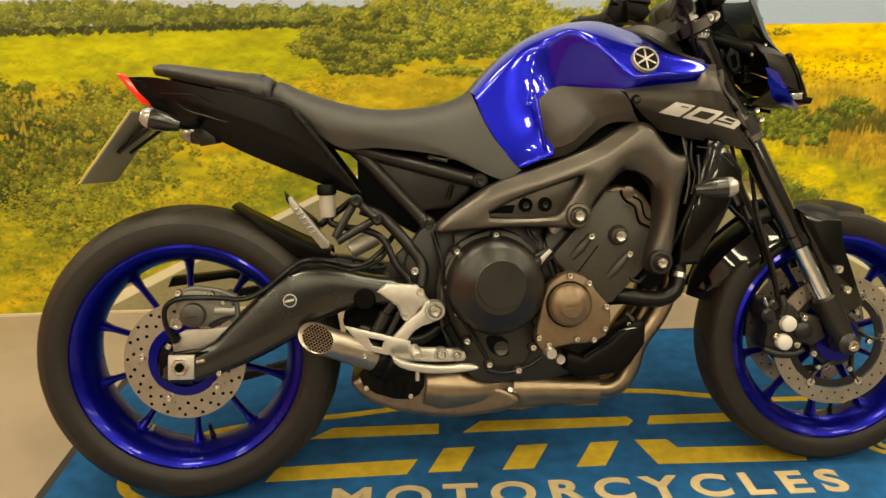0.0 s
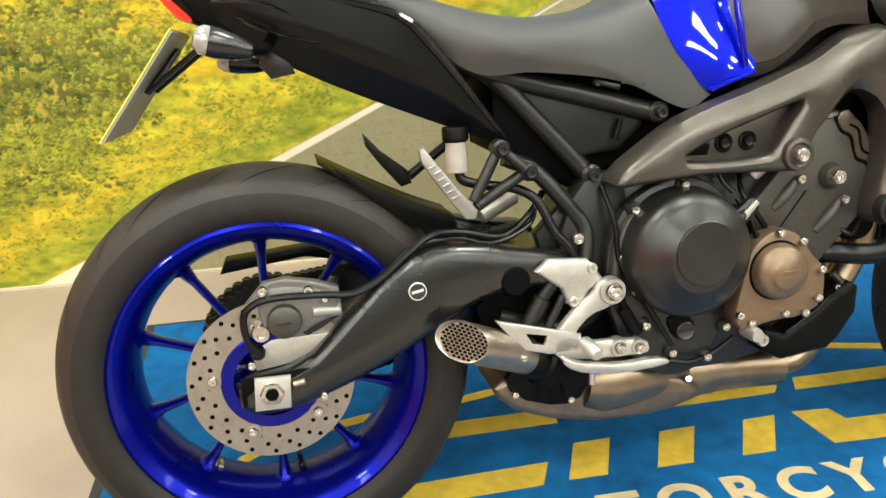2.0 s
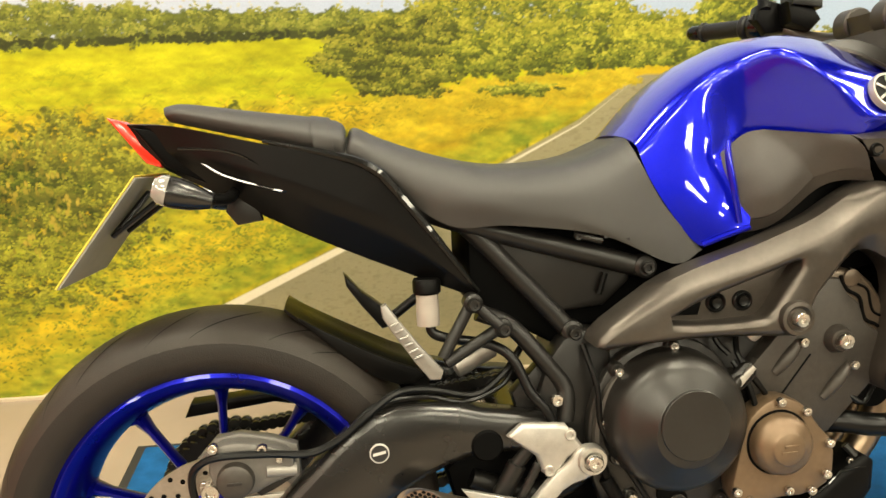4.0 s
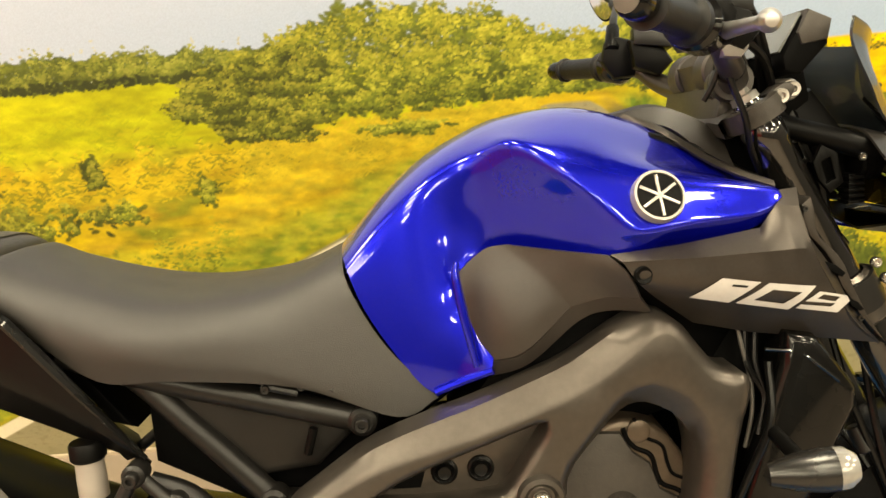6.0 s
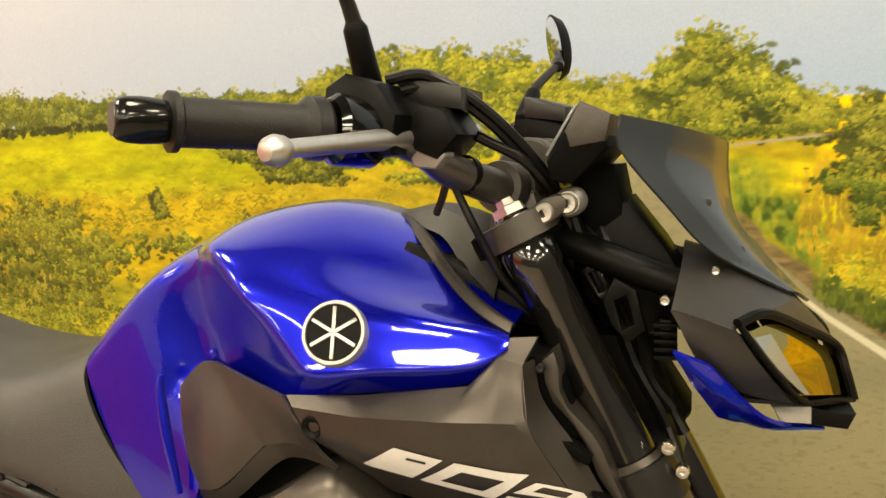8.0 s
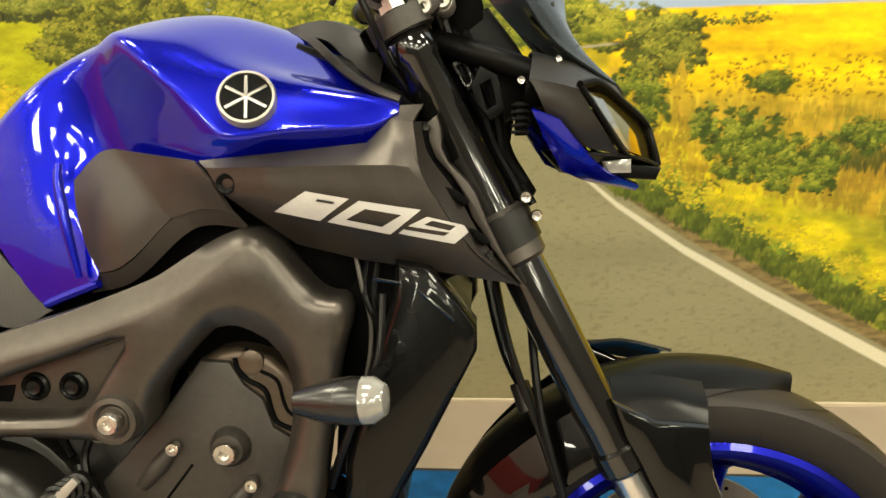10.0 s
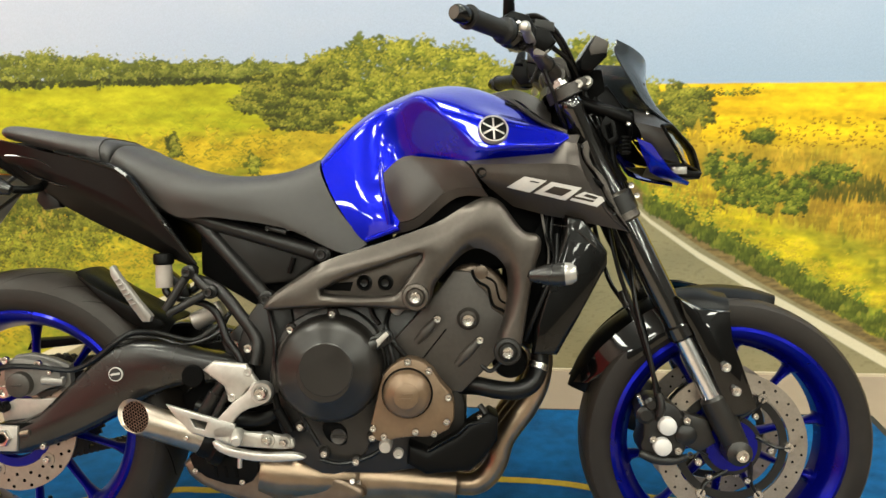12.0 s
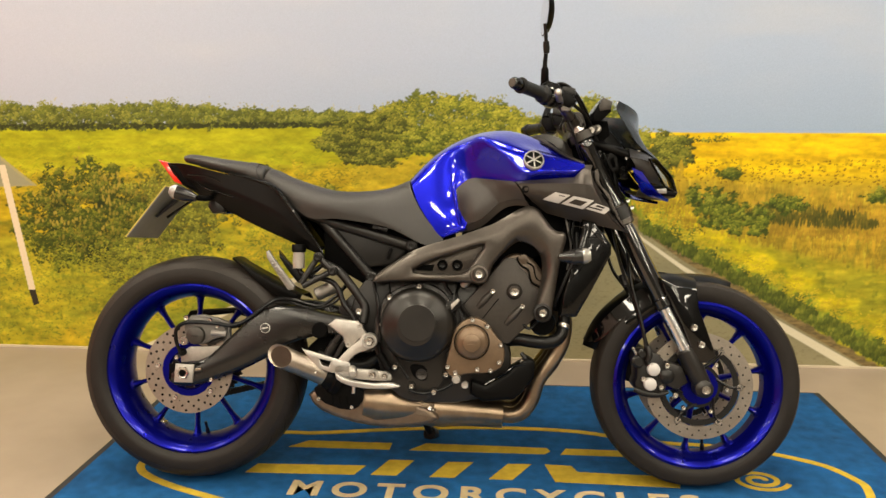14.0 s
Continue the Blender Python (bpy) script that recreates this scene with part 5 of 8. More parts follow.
for bx, bz in ((0.627, 0.551), (0.546, 0.521), (0.524, 0.446), (0.543, 0.393), (0.562, 0.333), (0.607, 0.281), (0.668, 0.266), (0.700, 0.313), (0.712, 0.366), (0.722, 0.496), (0.722, 0.430)):
    part("bolt_boss", lathe([(0, -0.154), (0.0095, -0.154), (0.0115, -0.151), (0.012, -0.14), (0, -0.14)], bx, bz, 16), ENGINE, cc)
    bolt(bx, -0.158, bz, 0.0072, cc)
part("clutch_snout", turned([(0.017, 0), (0.015, 0.3), (0.010, 0.7), (0.010, 1), (0, 1)], (0.682, -0.195, 0.485), (0.722, -0.170, 0.505), 18), ENGINE, cc)
part("clutch_arm", prism([(0.704, 0.486), (0.716, 0.492), (0.738, 0.516), (0.732, 0.522), (0.712, 0.505)], -0.186, -0.178, 0.002), ALU_CAST, cc, "pale clutch release arm")
for k in range(4):
    part("cable_thread", lathe([(0.010, -0.006), (0.0135, -0.004), (0.0135, 0.004), (0.010, 0.006)], 0.712 + 0.006 * k, 0.500 + 0.003 * k, 14, y=-0.180 + 0.003 * k), BLACK_MATT, cc)
GOLDP = [(0.722, 0.437), (0.745, 0.462), (0.775, 0.474), (0.812, 0.458), (0.832, 0.425), (0.858, 0.398), (0.856, 0.342), (0.82, 0.322), (0.76, 0.322), (0.715, 0.308), (0.698, 0.335), (0.708, 0.375)]
gc = part("pickup_cover", prism(GOLDP, -0.186, -0.148, 0.005, 2, smooth=1), BRONZE, eng, "bronze painted side cover")
part("pickup_dome", lathe([(0, -0.217), (0.022, -0.217), (0.024, -0.2155), (0.026, -0.213), (0.034, -0.211), (0.041, -0.206), (0.044, -0.198), (0.045, -0.18), (0, -0.18)], 0.770, 0.406, 56), BRONZE, gc)
part("pickup_groove", lathe([(0.0445, -0.187), (0.048, -0.187), (0.048, -0.1855), (0.0445, -0.1855)], 0.770, 0.406, 48, closed=True), DARK_VOID, gc)
for k, (zz, x0_, x1_) in enumerate(((0.411, 0.762, 0.784), (0.402, 0.757, 0.780))):
    part("cast_mark", box(x0_, x1_, -0.2185, -0.2165, zz - 0.0016, zz + 0.0016, 0.0004), BRONZE, gc)
for bx, bz in ((0.772, 0.466), (0.811, 0.449), (0.847, 0.399), (0.843, 0.353), (0.785, 0.334), (0.820, 0.331), (0.726, 0.325), (0.706, 0.340)):
    bolt(bx, -0.189, bz, 0.0068, gc)
part("oil_filler", lathe([(0, -0.205), (0.010, -0.205), (0.012, -0.198), (0.012, -0.17), (0, -0.17)], 0.729, 0.308, 18), ALU_CAST, eng)
bolt(0.752, -0.178, 0.290, 0.010, eng, ALU_CAST)
CYL = [(0.742, 0.500), (0.760, 0.452), (0.835, 0.400), (0.871, 0.397), (0.956, 0.483), (0.960, 0.517), (0.952, 0.546), (0.930, 0.560), (0.920, 0.591), (0.901, 0.606), (0.888, 0.630), (0.856, 0.632), (0.812, 0.575)]
cy = part("cylinder_block", prism(CYL, -0.149, 0.149, 0.006, 2), ENGINE_GREY, eng, "charcoal inclined cylinder block")
for (ax, az), (bx, bz) in (((0.824, 0.539), (0.786, 0.496)), ((0.904, 0.499), (0.862, 0.452))):
    part("rib", tube([(ax, -0.149, az), (0.5 * ax + 0.5 * bx, -0.151, 0.5 * az + 0.5 * bz), (bx, -0.147, bz)], [0.0075, 0.0095, 0.007], 12), ENGINE_GREY, cy)
part("gasket_line", tube([(0.842, -0.149, 0.520), (0.796, -0.149, 0.462)], 0.0016, 6, smooth=False), DARK_VOID, cy)
part("boss", lathe([(0, -0.162), (0.016, -0.162), (0.020, -0.156), (0.022, -0.148), (0, -0.148)], 0.884, 0.540, 24), ENGINE_GREY, cy)
bolt(0.884, -0.164, 0.540, 0.0125, cy)
bolt(0.826, -0.156, 0.541, 0.0075, cy)
bolt(0.906, -0.156, 0.501, 0.0075, cy)
hc = part("head_cover", prism([(0.850, 0.620), (0.866, 0.640), (0.901, 0.644), (0.938, 0.628), (0.963, 0.590), (0.973, 0.545), (0.968, 0.506), (0.940, 0.500), (0.890, 0.550)], -0.143, 0.143, 0.009, 3, smooth=1), HEAD_PAINT, eng, "brown-grey cylinder head cover")
for off, r in ((0.0035, 0.0028), (0.0165, 0.0020)):
    step_line = [(0.888, 0.630), (0.892, 0.617), (0.901, 0.606), (0.914, 0.599), (0.920, 0.591), (0.924, 0.572), (0.930, 0.560), (0.946, 0.552), (0.953, 0.544), (0.959, 0.520)]
    part("head_groove", tube([(x + off, -0.1440, z + off * 0.8) for x, z in step_line], r, 8), DARK_VOID, hc, "dark joint between head and cover")
part("cam_cap", lathe([(0, -0.147), (0.010, -0.147), (0.013, -0.1455), (0.0135, -0.138), (0, -0.138)], 0.909, 0.628, 24), HEAD_PAINT, hc)
# pipes, hoses and wires round the engine
part("coolant_hose", tube([(0.86, -0.10, 0.40), (0.90, -0.135, 0.408), (0.94, -0.15, 0.404), (0.978, -0.15, 0.403), (1.008, -0.142, 0.418), (1.020, -0.130, 0.452), (1.02, -0.125, 0.48)], 0.0175, 14), HOSE, bike, "thick black coolant hose")
part("hose_clamp", turned([(0.0178, 0), (0.0195, 0.1), (0.0195, 0.9), (0.0178, 1)], (1.016, -0.135, 0.440), (1.020, -0.131, 0.452), 18), BOLT_STEEL, bike)
lc = part("lower_cowl", prism([(0.769, 0.301), (0.806, 0.286), (0.862, 0.318), (0.882, 0.337), (0.923, 0.362), (0.940, 0.352), (0.938, 0.308), (0.907, 0.266), (0.886, 0.249), (0.802, 0.241), (0.765, 0.262)], -0.160, -0.095, 0.006, 2, dome=(0.012, 0.003)), BLACK_PLASTIC, bike, "angular black plastic lower engine cowl")
part("cowl_edge", tube([(0.806, -0.161, 0.288), (0.862, -0.161, 0.320), (0.884, -0.161, 0.340), (0.924, -0.161, 0.345)], 0.0022, 6, smooth=False), COVER_BLACK, lc)
part("cowl_bracket", tube([(0.905, -0.140, 0.372), (0.918, -0.148, 0.355), (0.921, -0.150, 0.335)], 0.006, 8), BLACK_MATT, lc)
bolt(0.905, -0.152, 0.352, 0.005, lc)
part("sensor", join(rod((0.745, -0.15, 0.555), (0.770, -0.17, 0.585), 0.012), rod((0.765, -0.165, 0.580), (0.79, -0.16, 0.595), 0.009)), ALU_CAST, bike)
part("throttle_body", rod((0.70, -0.06, 0.60), (0.80, -0.06, 0.585), 0.03), DARK_VOID, bike)
for k, pts in enumerate([[(0.72, -0.15, 0.52), (0.735, -0.165, 0.49), (0.745, -0.17, 0.455)], [(0.735, -0.13, 0.56), (0.728, -0.15, 0.53), (0.742, -0.165, 0.50), (0.765, -0.16, 0.47)],
                         [(0.69, -0.13, 0.59), (0.70, -0.14, 0.55), (0.715, -0.15, 0.53)], [(0.88, -0.12, 0.44), (0.90, -0.14, 0.455), (0.925, -0.15, 0.44), (0.95, -0.14, 0.46)],
                         [(0.99, -0.16, 0.50), (1.0, -0.17, 0.53), (1.02, -0.175, 0.58), (1.045, -0.175, 0.64), (1.05, -0.16, 0.70)], [(0.50, -0.14, 0.56), (0.515, -0.155, 0.50), (0.52, -0.16, 0.44), (0.56, -0.17, 0.37), (0.60, -0.17, 0.30)],
                         [(0.60, -0.16, 0.27), (0.64, -0.16, 0.262), (0.69, -0.15, 0.272), (0.72, -0.15, 0.29)]]):
    part("wire", tube(pts, 0.0045, 8), HOSE, bike)
part("horn", lathe([(0, -0.12), (0.03, -0.12), (0.035, -0.10), (0.03, -0.07), (0, -0.07)], 0.965, 0.45, 28), DARK_VOID, bike)

# main frame: cast spars with a window
SPAR = [(0.500, 0.560, 0.008, 0.008), (0.512, 0.586, 0.008, 0.008), (0.560, 0.618, 0.012, 0.012), (0.606, 0.648, 0.018, 0.015), (0.655, 0.666, 0.022, 0.017), (0.735, 0.689, 0.025, 0.018),
        (0.785, 0.707, 0.026, 0.018), (0.827, 0.722, 0.026, 0.020), (0.858, 0.741, 0.026, 0.020), (0.891, 0.761, 0.022, 0.020), (0.921, 0.772, 0.015, 0.016), (0.945, 0.763, 0.012, 0.014),
        (0.963, 0.737, 0.012, 0.014), (0.982, 0.711, 0.012, 0.012), (0.996, 0.702, 0.010, 0.010), (1.014, 0.701, 0.008, 0.008), (1.020, 0.682, 0.008, 0.008), (1.006, 0.640, 0.008, 0.008),
        (0.997, 0.590, 0.008, 0.008), (0.985, 0.510, 0.008, 0.008), (0.976, 0.468, 0.006, 0.006), (0.952, 0.458, 0.006, 0.006), (0.934, 0.474, 0.006, 0.006), (0.940, 0.510, 0.010, 0.012),
        (0.958, 0.570, 0.016, 0.020), (0.960, 0.625, 0.020, 0.020), (0.944, 0.656, 0.026, 0.020), (0.914, 0.674, 0.028, 0.020), (0.894, 0.676, 0.022, 0.018), (0.876, 0.667, 0.014, 0.016),
        (0.850, 0.642, 0.010, 0.012), (0.820, 0.607, 0.010, 0.012), (0.816, 0.578, 0.008, 0.008), (0.800, 0.560, 0.008, 0.008), (0.776, 0.562, 0.008, 0.008), (0.660, 0.570, 0.006, 0.006), (0.560, 0.566, 0.006, 0.006)]
WINDOW = [(0.596, 0.592), (0.655, 0.622), (0.728, 0.645), (0.785, 0.664), (0.806, 0.668), (0.778, 0.628), (0.756, 0.594), (0.740, 0.587), (0.660, 0.586)]


def casting(rim, hole, near, far, lip=(0.006, 0.008)):
    """A cast plate: each rim point is (x, z, width and depth of its sloped margin); the hole's margin is lip."""
    bm = bmesh.new()
    inner = []
    for loop in (rim, [(x, z, *lip) for x, z in hole]):
        pts = [Vector(p) for p in chaikin([Vector(p) for p in loop], 1)]
        turn = sum(a.x * b.y - b.x * a.y for a, b in zip(pts, pts[1:] + pts[:1]))
        side = (1 if turn > 0 else -1) * (1 if loop is rim else -1)
        n = len(pts)
        rings = [[] for _ in range(4)]
        for i, p in enumerate(pts):
            e = pts[(i + 1) % n] - pts[i - 1]
            inward = Vector((-e.y, e.x)).normalized() * side
            for ring, w, d in zip(rings, (0, 0, 0.86 * p.z, p.z + 0.004), (far - near, p.w, 0.13 * p.w, 0)):
                ring.append(bm.verts.new((p.x + inward.x * w, near + d, p.y + inward.y * w)))
        for a, b in zip(rings, rings[1:]):
            for i in range(n):
                bm.faces.new((a[i], a[(i + 1) % n], b[(i + 1) % n], b[i]))
        inner += [bm.edges.get((rings[3][i], rings[3][(i + 1) % n])) for i in range(n)]
    bmesh.ops.triangle_fill(bm, edges=inner, use_beauty=True)
    return bm


fm = part("frame", join(casting(SPAR, WINDOW, -0.198, -0.135), flip(casting(SPAR, WINDOW, -0.196, -0.135))), FRAME_GREY, bike, "matt grey cast aluminium frame", 48)
part("frame_plate", prism([(0.585, 0.586), (0.650, 0.628), (0.728, 0.652), (0.812, 0.674), (0.785, 0.625), (0.760, 0.585), (0.66, 0.580)], -0.160, -0.148, 0.003), FRAME_GREY, fm)
# near-black patch laid on the plate as a shaded opening
part("frame_dark_patch", prism([(0.610, 0.596), (0.636, 0.610), (0.668, 0.612), (0.662, 0.594)], -0.1615, -0.159, 0.0008), DARK_VOID, fm, "dark patch standing in for a shaded opening in the frame")
part("frame_rib", tube([(0.606, -0.161, 0.600), (0.66, -0.1615, 0.628), (0.735, -0.1615, 0.648), (0.790, -0.160, 0.664)], 0.004, 8), FRAME_GREY, fm)
for px in (0.689, 0.729):
    part("rubber_plug", lathe([(0, -0.164), (0.007, -0.166), (0.009, -0.162), (0.012, -0.165), (0.0145, -0.163), (0.0155, -0.157), (0, -0.157)], px, 0.610, 24), HOSE, fm)
for px, pz, r in ((0.788, 0.588, 0.0185), (0.956, 0.487, 0.0185)):
    part("boss", lathe([(0, -0.203), (r - 0.004, -0.203), (r, -0.207), (r + 0.005, -0.206), (r + 0.007, -0.200), (r + 0.007, -0.190), (0, -0.190)], px, pz, 32), FRAME_GREY if px < 0.9 else BLACK_MATT, fm)
    bolt(px, -0.208, pz, 0.0110, fm)
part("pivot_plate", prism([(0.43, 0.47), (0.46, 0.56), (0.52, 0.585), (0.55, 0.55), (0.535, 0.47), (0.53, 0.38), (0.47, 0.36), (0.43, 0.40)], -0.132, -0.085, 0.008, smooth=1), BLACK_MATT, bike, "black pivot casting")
# rear subframe
part("subframe_tube", tube([(0.492, -0.108, 0.572), (0.41, -0.105, 0.665), (0.335, -0.10, 0.742), (0.24, -0.095, 0.79), (0.10, -0.08, 0.835)], 0.0145, 14), BLACK_MATT, bike, "black subframe tube")
part("subframe_tube", tube([(0.598, -0.108, 0.660), (0.50, -0.108, 0.690), (0.36, -0.105, 0.732), (0.27, -0.10, 0.765)], 0.0155, 14), BLACK_MATT, bike, "black subframe tube")
part("subframe_tube", flip(join(tube([(0.492, -0.108, 0.572), (0.41, -0.105, 0.665), (0.335, -0.10, 0.742), (0.10, -0.08, 0.835)], 0.0145, 10), tube([(0.598, -0.108, 0.660), (0.36, -0.105, 0.732)], 0.0155, 10))), BLACK_MATT, bike)
for px, pz in ((0.492, 0.574), (0.602, 0.661)):
    part("lug", lathe([(0, -0.128), (0.012, -0.128), (0.0165, -0.124), (0.0165, -0.100), (0, -0.100)], px, pz, 24), BLACK_MATT, bike)
    bolt(px, -0.131, pz, 0.009, bike, BLACK_MATT)
part("side_panel", prism([(0.335, 0.733), (0.44, 0.714), (0.592, 0.668), (0.584, 0.640), (0.545, 0.606), (0.475, 0.600), (0.440, 0.620), (0.385, 0.676)], -0.103, -0.080, 0.004, dome=(0.01, 0.002)), BLACK_MATT, bike, "black plastic side panel under the seat")
part("side_panel_strap", tube([(0.545, -0.112, 0.655), (0.535, -0.112, 0.625)], 0.005, 8, smooth=False), BLACK_PLASTIC, bike)
for px in (0.505, 0.545):
    part("bracket", tube([(px - 0.01, -0.128, 0.715), (px + 0.03, -0.13, 0.704)], 0.0045, 8, smooth=False), BLACK_MATT, bike)
    bolt(px - 0.005, -0.132, 0.712, 0.005, bike, BLACK_MATT)
# added near-black block that darkens the see-through gap below seat and tank
part("seat_gap_fill", prism([(0.35, 0.62), (0.47, 0.55), (0.60, 0.60), (0.72, 0.68), (0.72, 0.73), (0.60, 0.80), (0.35, 0.78)], -0.084, 0.084, 0.01), DARK_VOID, bike)
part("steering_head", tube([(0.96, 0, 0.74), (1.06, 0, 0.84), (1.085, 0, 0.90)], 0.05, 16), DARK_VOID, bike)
# added dark blocks that close bright gaps where only shade shows
part("headstock_fill", prism([(1.020, 0.900), (1.040, 0.945), (1.080, 0.962), (1.112, 0.900), (1.095, 0.860), (1.050, 0.870)], -0.058, 0.058, 0.008), DARK_VOID, bike, "dark filler standing in for shade between the fork legs")
part("lamp_gap_fill", prism([(1.115, 0.870), (1.172, 0.868), (1.196, 0.810), (1.176, 0.745), (1.130, 0.760)], -0.050, 0.050, 0.012), DARK_VOID, bike, "dark filler standing in for shade behind the headlight")
# dark filler: keeps the space behind the frame arch black
part("under_tank_fill", prism([(0.70, 0.64), (0.745, 0.70), (0.80, 0.765), (0.95, 0.80), (1.06, 0.82), (1.04, 0.72), (0.98, 0.64), (0.84, 0.60)], -0.115, 0.115, 0.02), DARK_VOID, bike)

# foot peg hangers
rs = part("rearset_plate", prism([(0.380, 0.446), (0.401, 0.463), (0.463, 0.457), (0.488, 0.422), (0.465, 0.408), (0.446, 0.383), (0.428, 0.390), (0.420, 0.415)], -0.174, -0.160, 0.004, 2, dome=(0.006, 0.002)), ALU_CAST, bike, "pale cast foot rest plate")
part("rearset_arm", prism([(0.476, 0.424), (0.500, 0.428), (0.516, 0.412), (0.516, 0.394), (0.493, 0.380), (0.461, 0.372), (0.436, 0.346), (0.424, 0.316), (0.400, 0.320), (0.402, 0.346), (0.424, 0.370), (0.443, 0.390), (0.467, 0.405)], -0.184, -0.168, 0.004, 2, smooth=1), ALU_CAST, rs, "cast alloy hanger arm")
part("rearset_foot", prism([(0.400, 0.340), (0.432, 0.346), (0.459, 0.330), (0.491, 0.329), (0.552, 0.322), (0.558, 0.300), (0.537, 0.297), (0.495, 0.299), (0.453, 0.302), (0.417, 0.305), (0.399, 0.319)], -0.186, -0.172, 0.004, 2, smooth=1), ALU_CAST, rs, "cast alloy pedal bracket")
part("heel_guard", prism([(0.312, 0.383), (0.335, 0.377), (0.400, 0.358), (0.445, 0.345), (0.439, 0.318), (0.394, 0.319), (0.354, 0.331), (0.334, 0.353)], -0.186, -0.178, 0.002, 2, holes=[[(0.359, 0.356), (0.391, 0.349), (0.386, 0.335), (0.368, 0.339)]]), ALU, rs, "polished heel guard")
for px, pz, r in ((0.496, 0.406, 0.021), (0.505, 0.315, 0.0145), (0.537, 0.312, 0.0125)):
    part("pivot_ring", lathe([(0, -0.186), (r * 0.62, -0.186), (r * 0.68, -0.190), (r * 0.92, -0.190), (r, -0.186), (r, -0.172), (0, -0.172)], px, pz, 28), ALU, bike)
    bolt(px, -0.192, pz, r * 0.55, bike)
bolt(0.437, -0.174, 0.394, 0.008, bike, ALU_CAST)
bolt(0.468, -0.174, 0.443, 0.008, bike, ALU_CAST)
part("brake_pedal", prism([(0.404, 0.322), (0.432, 0.306), (0.500, 0.294), (0.556, 0.298), (0.584, 0.289), (0.570, 0.282), (0.500, 0.279), (0.445, 0.287), (0.412, 0.301)], -0.206, -0.190, 0.003, 2, smooth=1), ALU, bike, "forged alloy brake pedal")
part("pedal_stop", rod((0.456, -0.196, 0.292), (0.455, -0.198, 0.266), 0.0045), ALU, bike)
part("brake_spring", turned([(0.006, 0), (0.007, 0.1), (0.006, 0.2), (0.007, 0.3), (0.006, 0.4), (0.007, 0.5), (0.006, 0.6), (0.007, 0.7), (0.006, 0.8), (0.007, 0.9), (0.006, 1)], (0.398, -0.165, 0.352), (0.425, -0.165, 0.402), 12), BLACK_MATT, bike)
part("foot_peg_rubber", turned([(0, 0), (0.009, 0.02), (0.011, 0.1), (0.011, 0.9), (0.008, 1), (0, 1)], (0.450, -0.18, 0.330), (0.456, -0.222, 0.322), 16), ALU_CAST, bike)
part("master_cylinder", join(rod((0.395, -0.150, 0.395), (0.432, -0.156, 0.440), 0.010), rod((0.372, -0.15, 0.352), (0.398, -0.15, 0.398), 0.014)), BLACK_MATT, bike)
part("brake_switch", join(rod((0.520, -0.165, 0.37), (0.545, -0.165, 0.325), 0.010), rod((0.515, -0.165, 0.40), (0.525, -0.165, 0.36), 0.006)), BLACK_PLASTIC, bike)
# pillion hangers
for (ax, az), (bx, bz), r in (((0.345, 0.630), (0.300, 0.556), 0.0085), ((0.386, 0.592), (0.304, 0.548), 0.0085), ((0.345, 0.630), (0.386, 0.592), 0.008)):
    part("hanger_bar", tube([(ax, -0.132, az), (bx, -0.142, bz)], r, 10, smooth=False), BLACK_MATT, bike)
for px, pz in ((0.346, 0.629), (0.387, 0.591)):
    part("lug", lathe([(0, -0.146), (0.010, -0.146), (0.0135, -0.142), (0.0135, -0.12), (0, -0.12)], px, pz, 20), BLACK_MATT, bike)
    bolt(px, -0.149, pz, 0.0085, bike, BLACK_MATT)
part("hanger_tube", tube([(0.355, -0.118, 0.612), (0.40, -0.118, 0.590), (0.44, -0.125, 0.545), (0.470, -0.13, 0.505), (0.476, -0.135, 0.48), (0.472, -0.14, 0.45)], 0.0125, 12), BLACK_MATT, bike, "bent black hanger tube")
pp = part("pillion_peg", prism([(0.216, 0.643), (0.223, 0.647), (0.238, 0.624), (0.268, 0.584), (0.294, 0.552), (0.290, 0.541), (0.276, 0.541), (0.256, 0.568), (0.231, 0.606), (0.218, 0.628)], -0.194, -0.178, 0.003, 2), CALIPER, bike, "folded alloy pillion foot peg")
for k in range(6):
    q = 0.12 + 0.11 * k
    part("peg_rib", rod((0.221 + 0.052 * q, -0.198, 0.628 - 0.082 * q), (0.230 + 0.056 * q, -0.198, 0.632 - 0.082 * q), 0.0018, 8), CALIPER, pp)
part("pillion_peg", prism([(0.172, 0.645), (0.200, 0.612), (0.245, 0.575), (0.252, 0.55), (0.232, 0.545), (0.200, 0.585), (0.175, 0.622)], 0.12, 0.15, 0.004), BLACK_MATT, bike, "folded dark pillion foot peg")
part("hanger_bar", flip(tube([(0.345, -0.132, 0.630), (0.250, -0.142, 0.560)], 0.0085, 10, smooth=False)), BLACK_MATT, bike)
rv = part("fluid_reservoir", lathe([(0, -0.02), (0.0155, -0.02), (0.0165, 0.0), (0.0165, 0.025), (0, 0.025)], 0, 0, 24), RESERVOIR, bike, "milky brake fluid reservoir")
rv.matrix_basis = pose(0.286, -0.108, 0.622, -90, 0, 0)
part("cap", lathe([(0.0, -0.042), (0.018, -0.042), (0.020, -0.039), (0.020, -0.023), (0.0175, -0.020), (0, -0.020)], 0, 0, 28), BLACK_PLASTIC, rv, "black screw cap")
part("reservoir_hose", tube([(0.288, -0.108, 0.605), (0.292, -0.11, 0.585), (0.32, -0.115, 0.575), (0.37, -0.12, 0.565), (0.40, -0.135, 0.545), (0.42, -0.145, 0.50), (0.44, -0.15, 0.475), (0.45, -0.152, 0.455)], 0.0075, 10), HOSE, bike)
part("shock_reservoir", rod((0.325, -0.06, 0.520), (0.385, -0.055, 0.548), 0.019, 20), ALU_CAST, bike, "alloy shock absorber body")
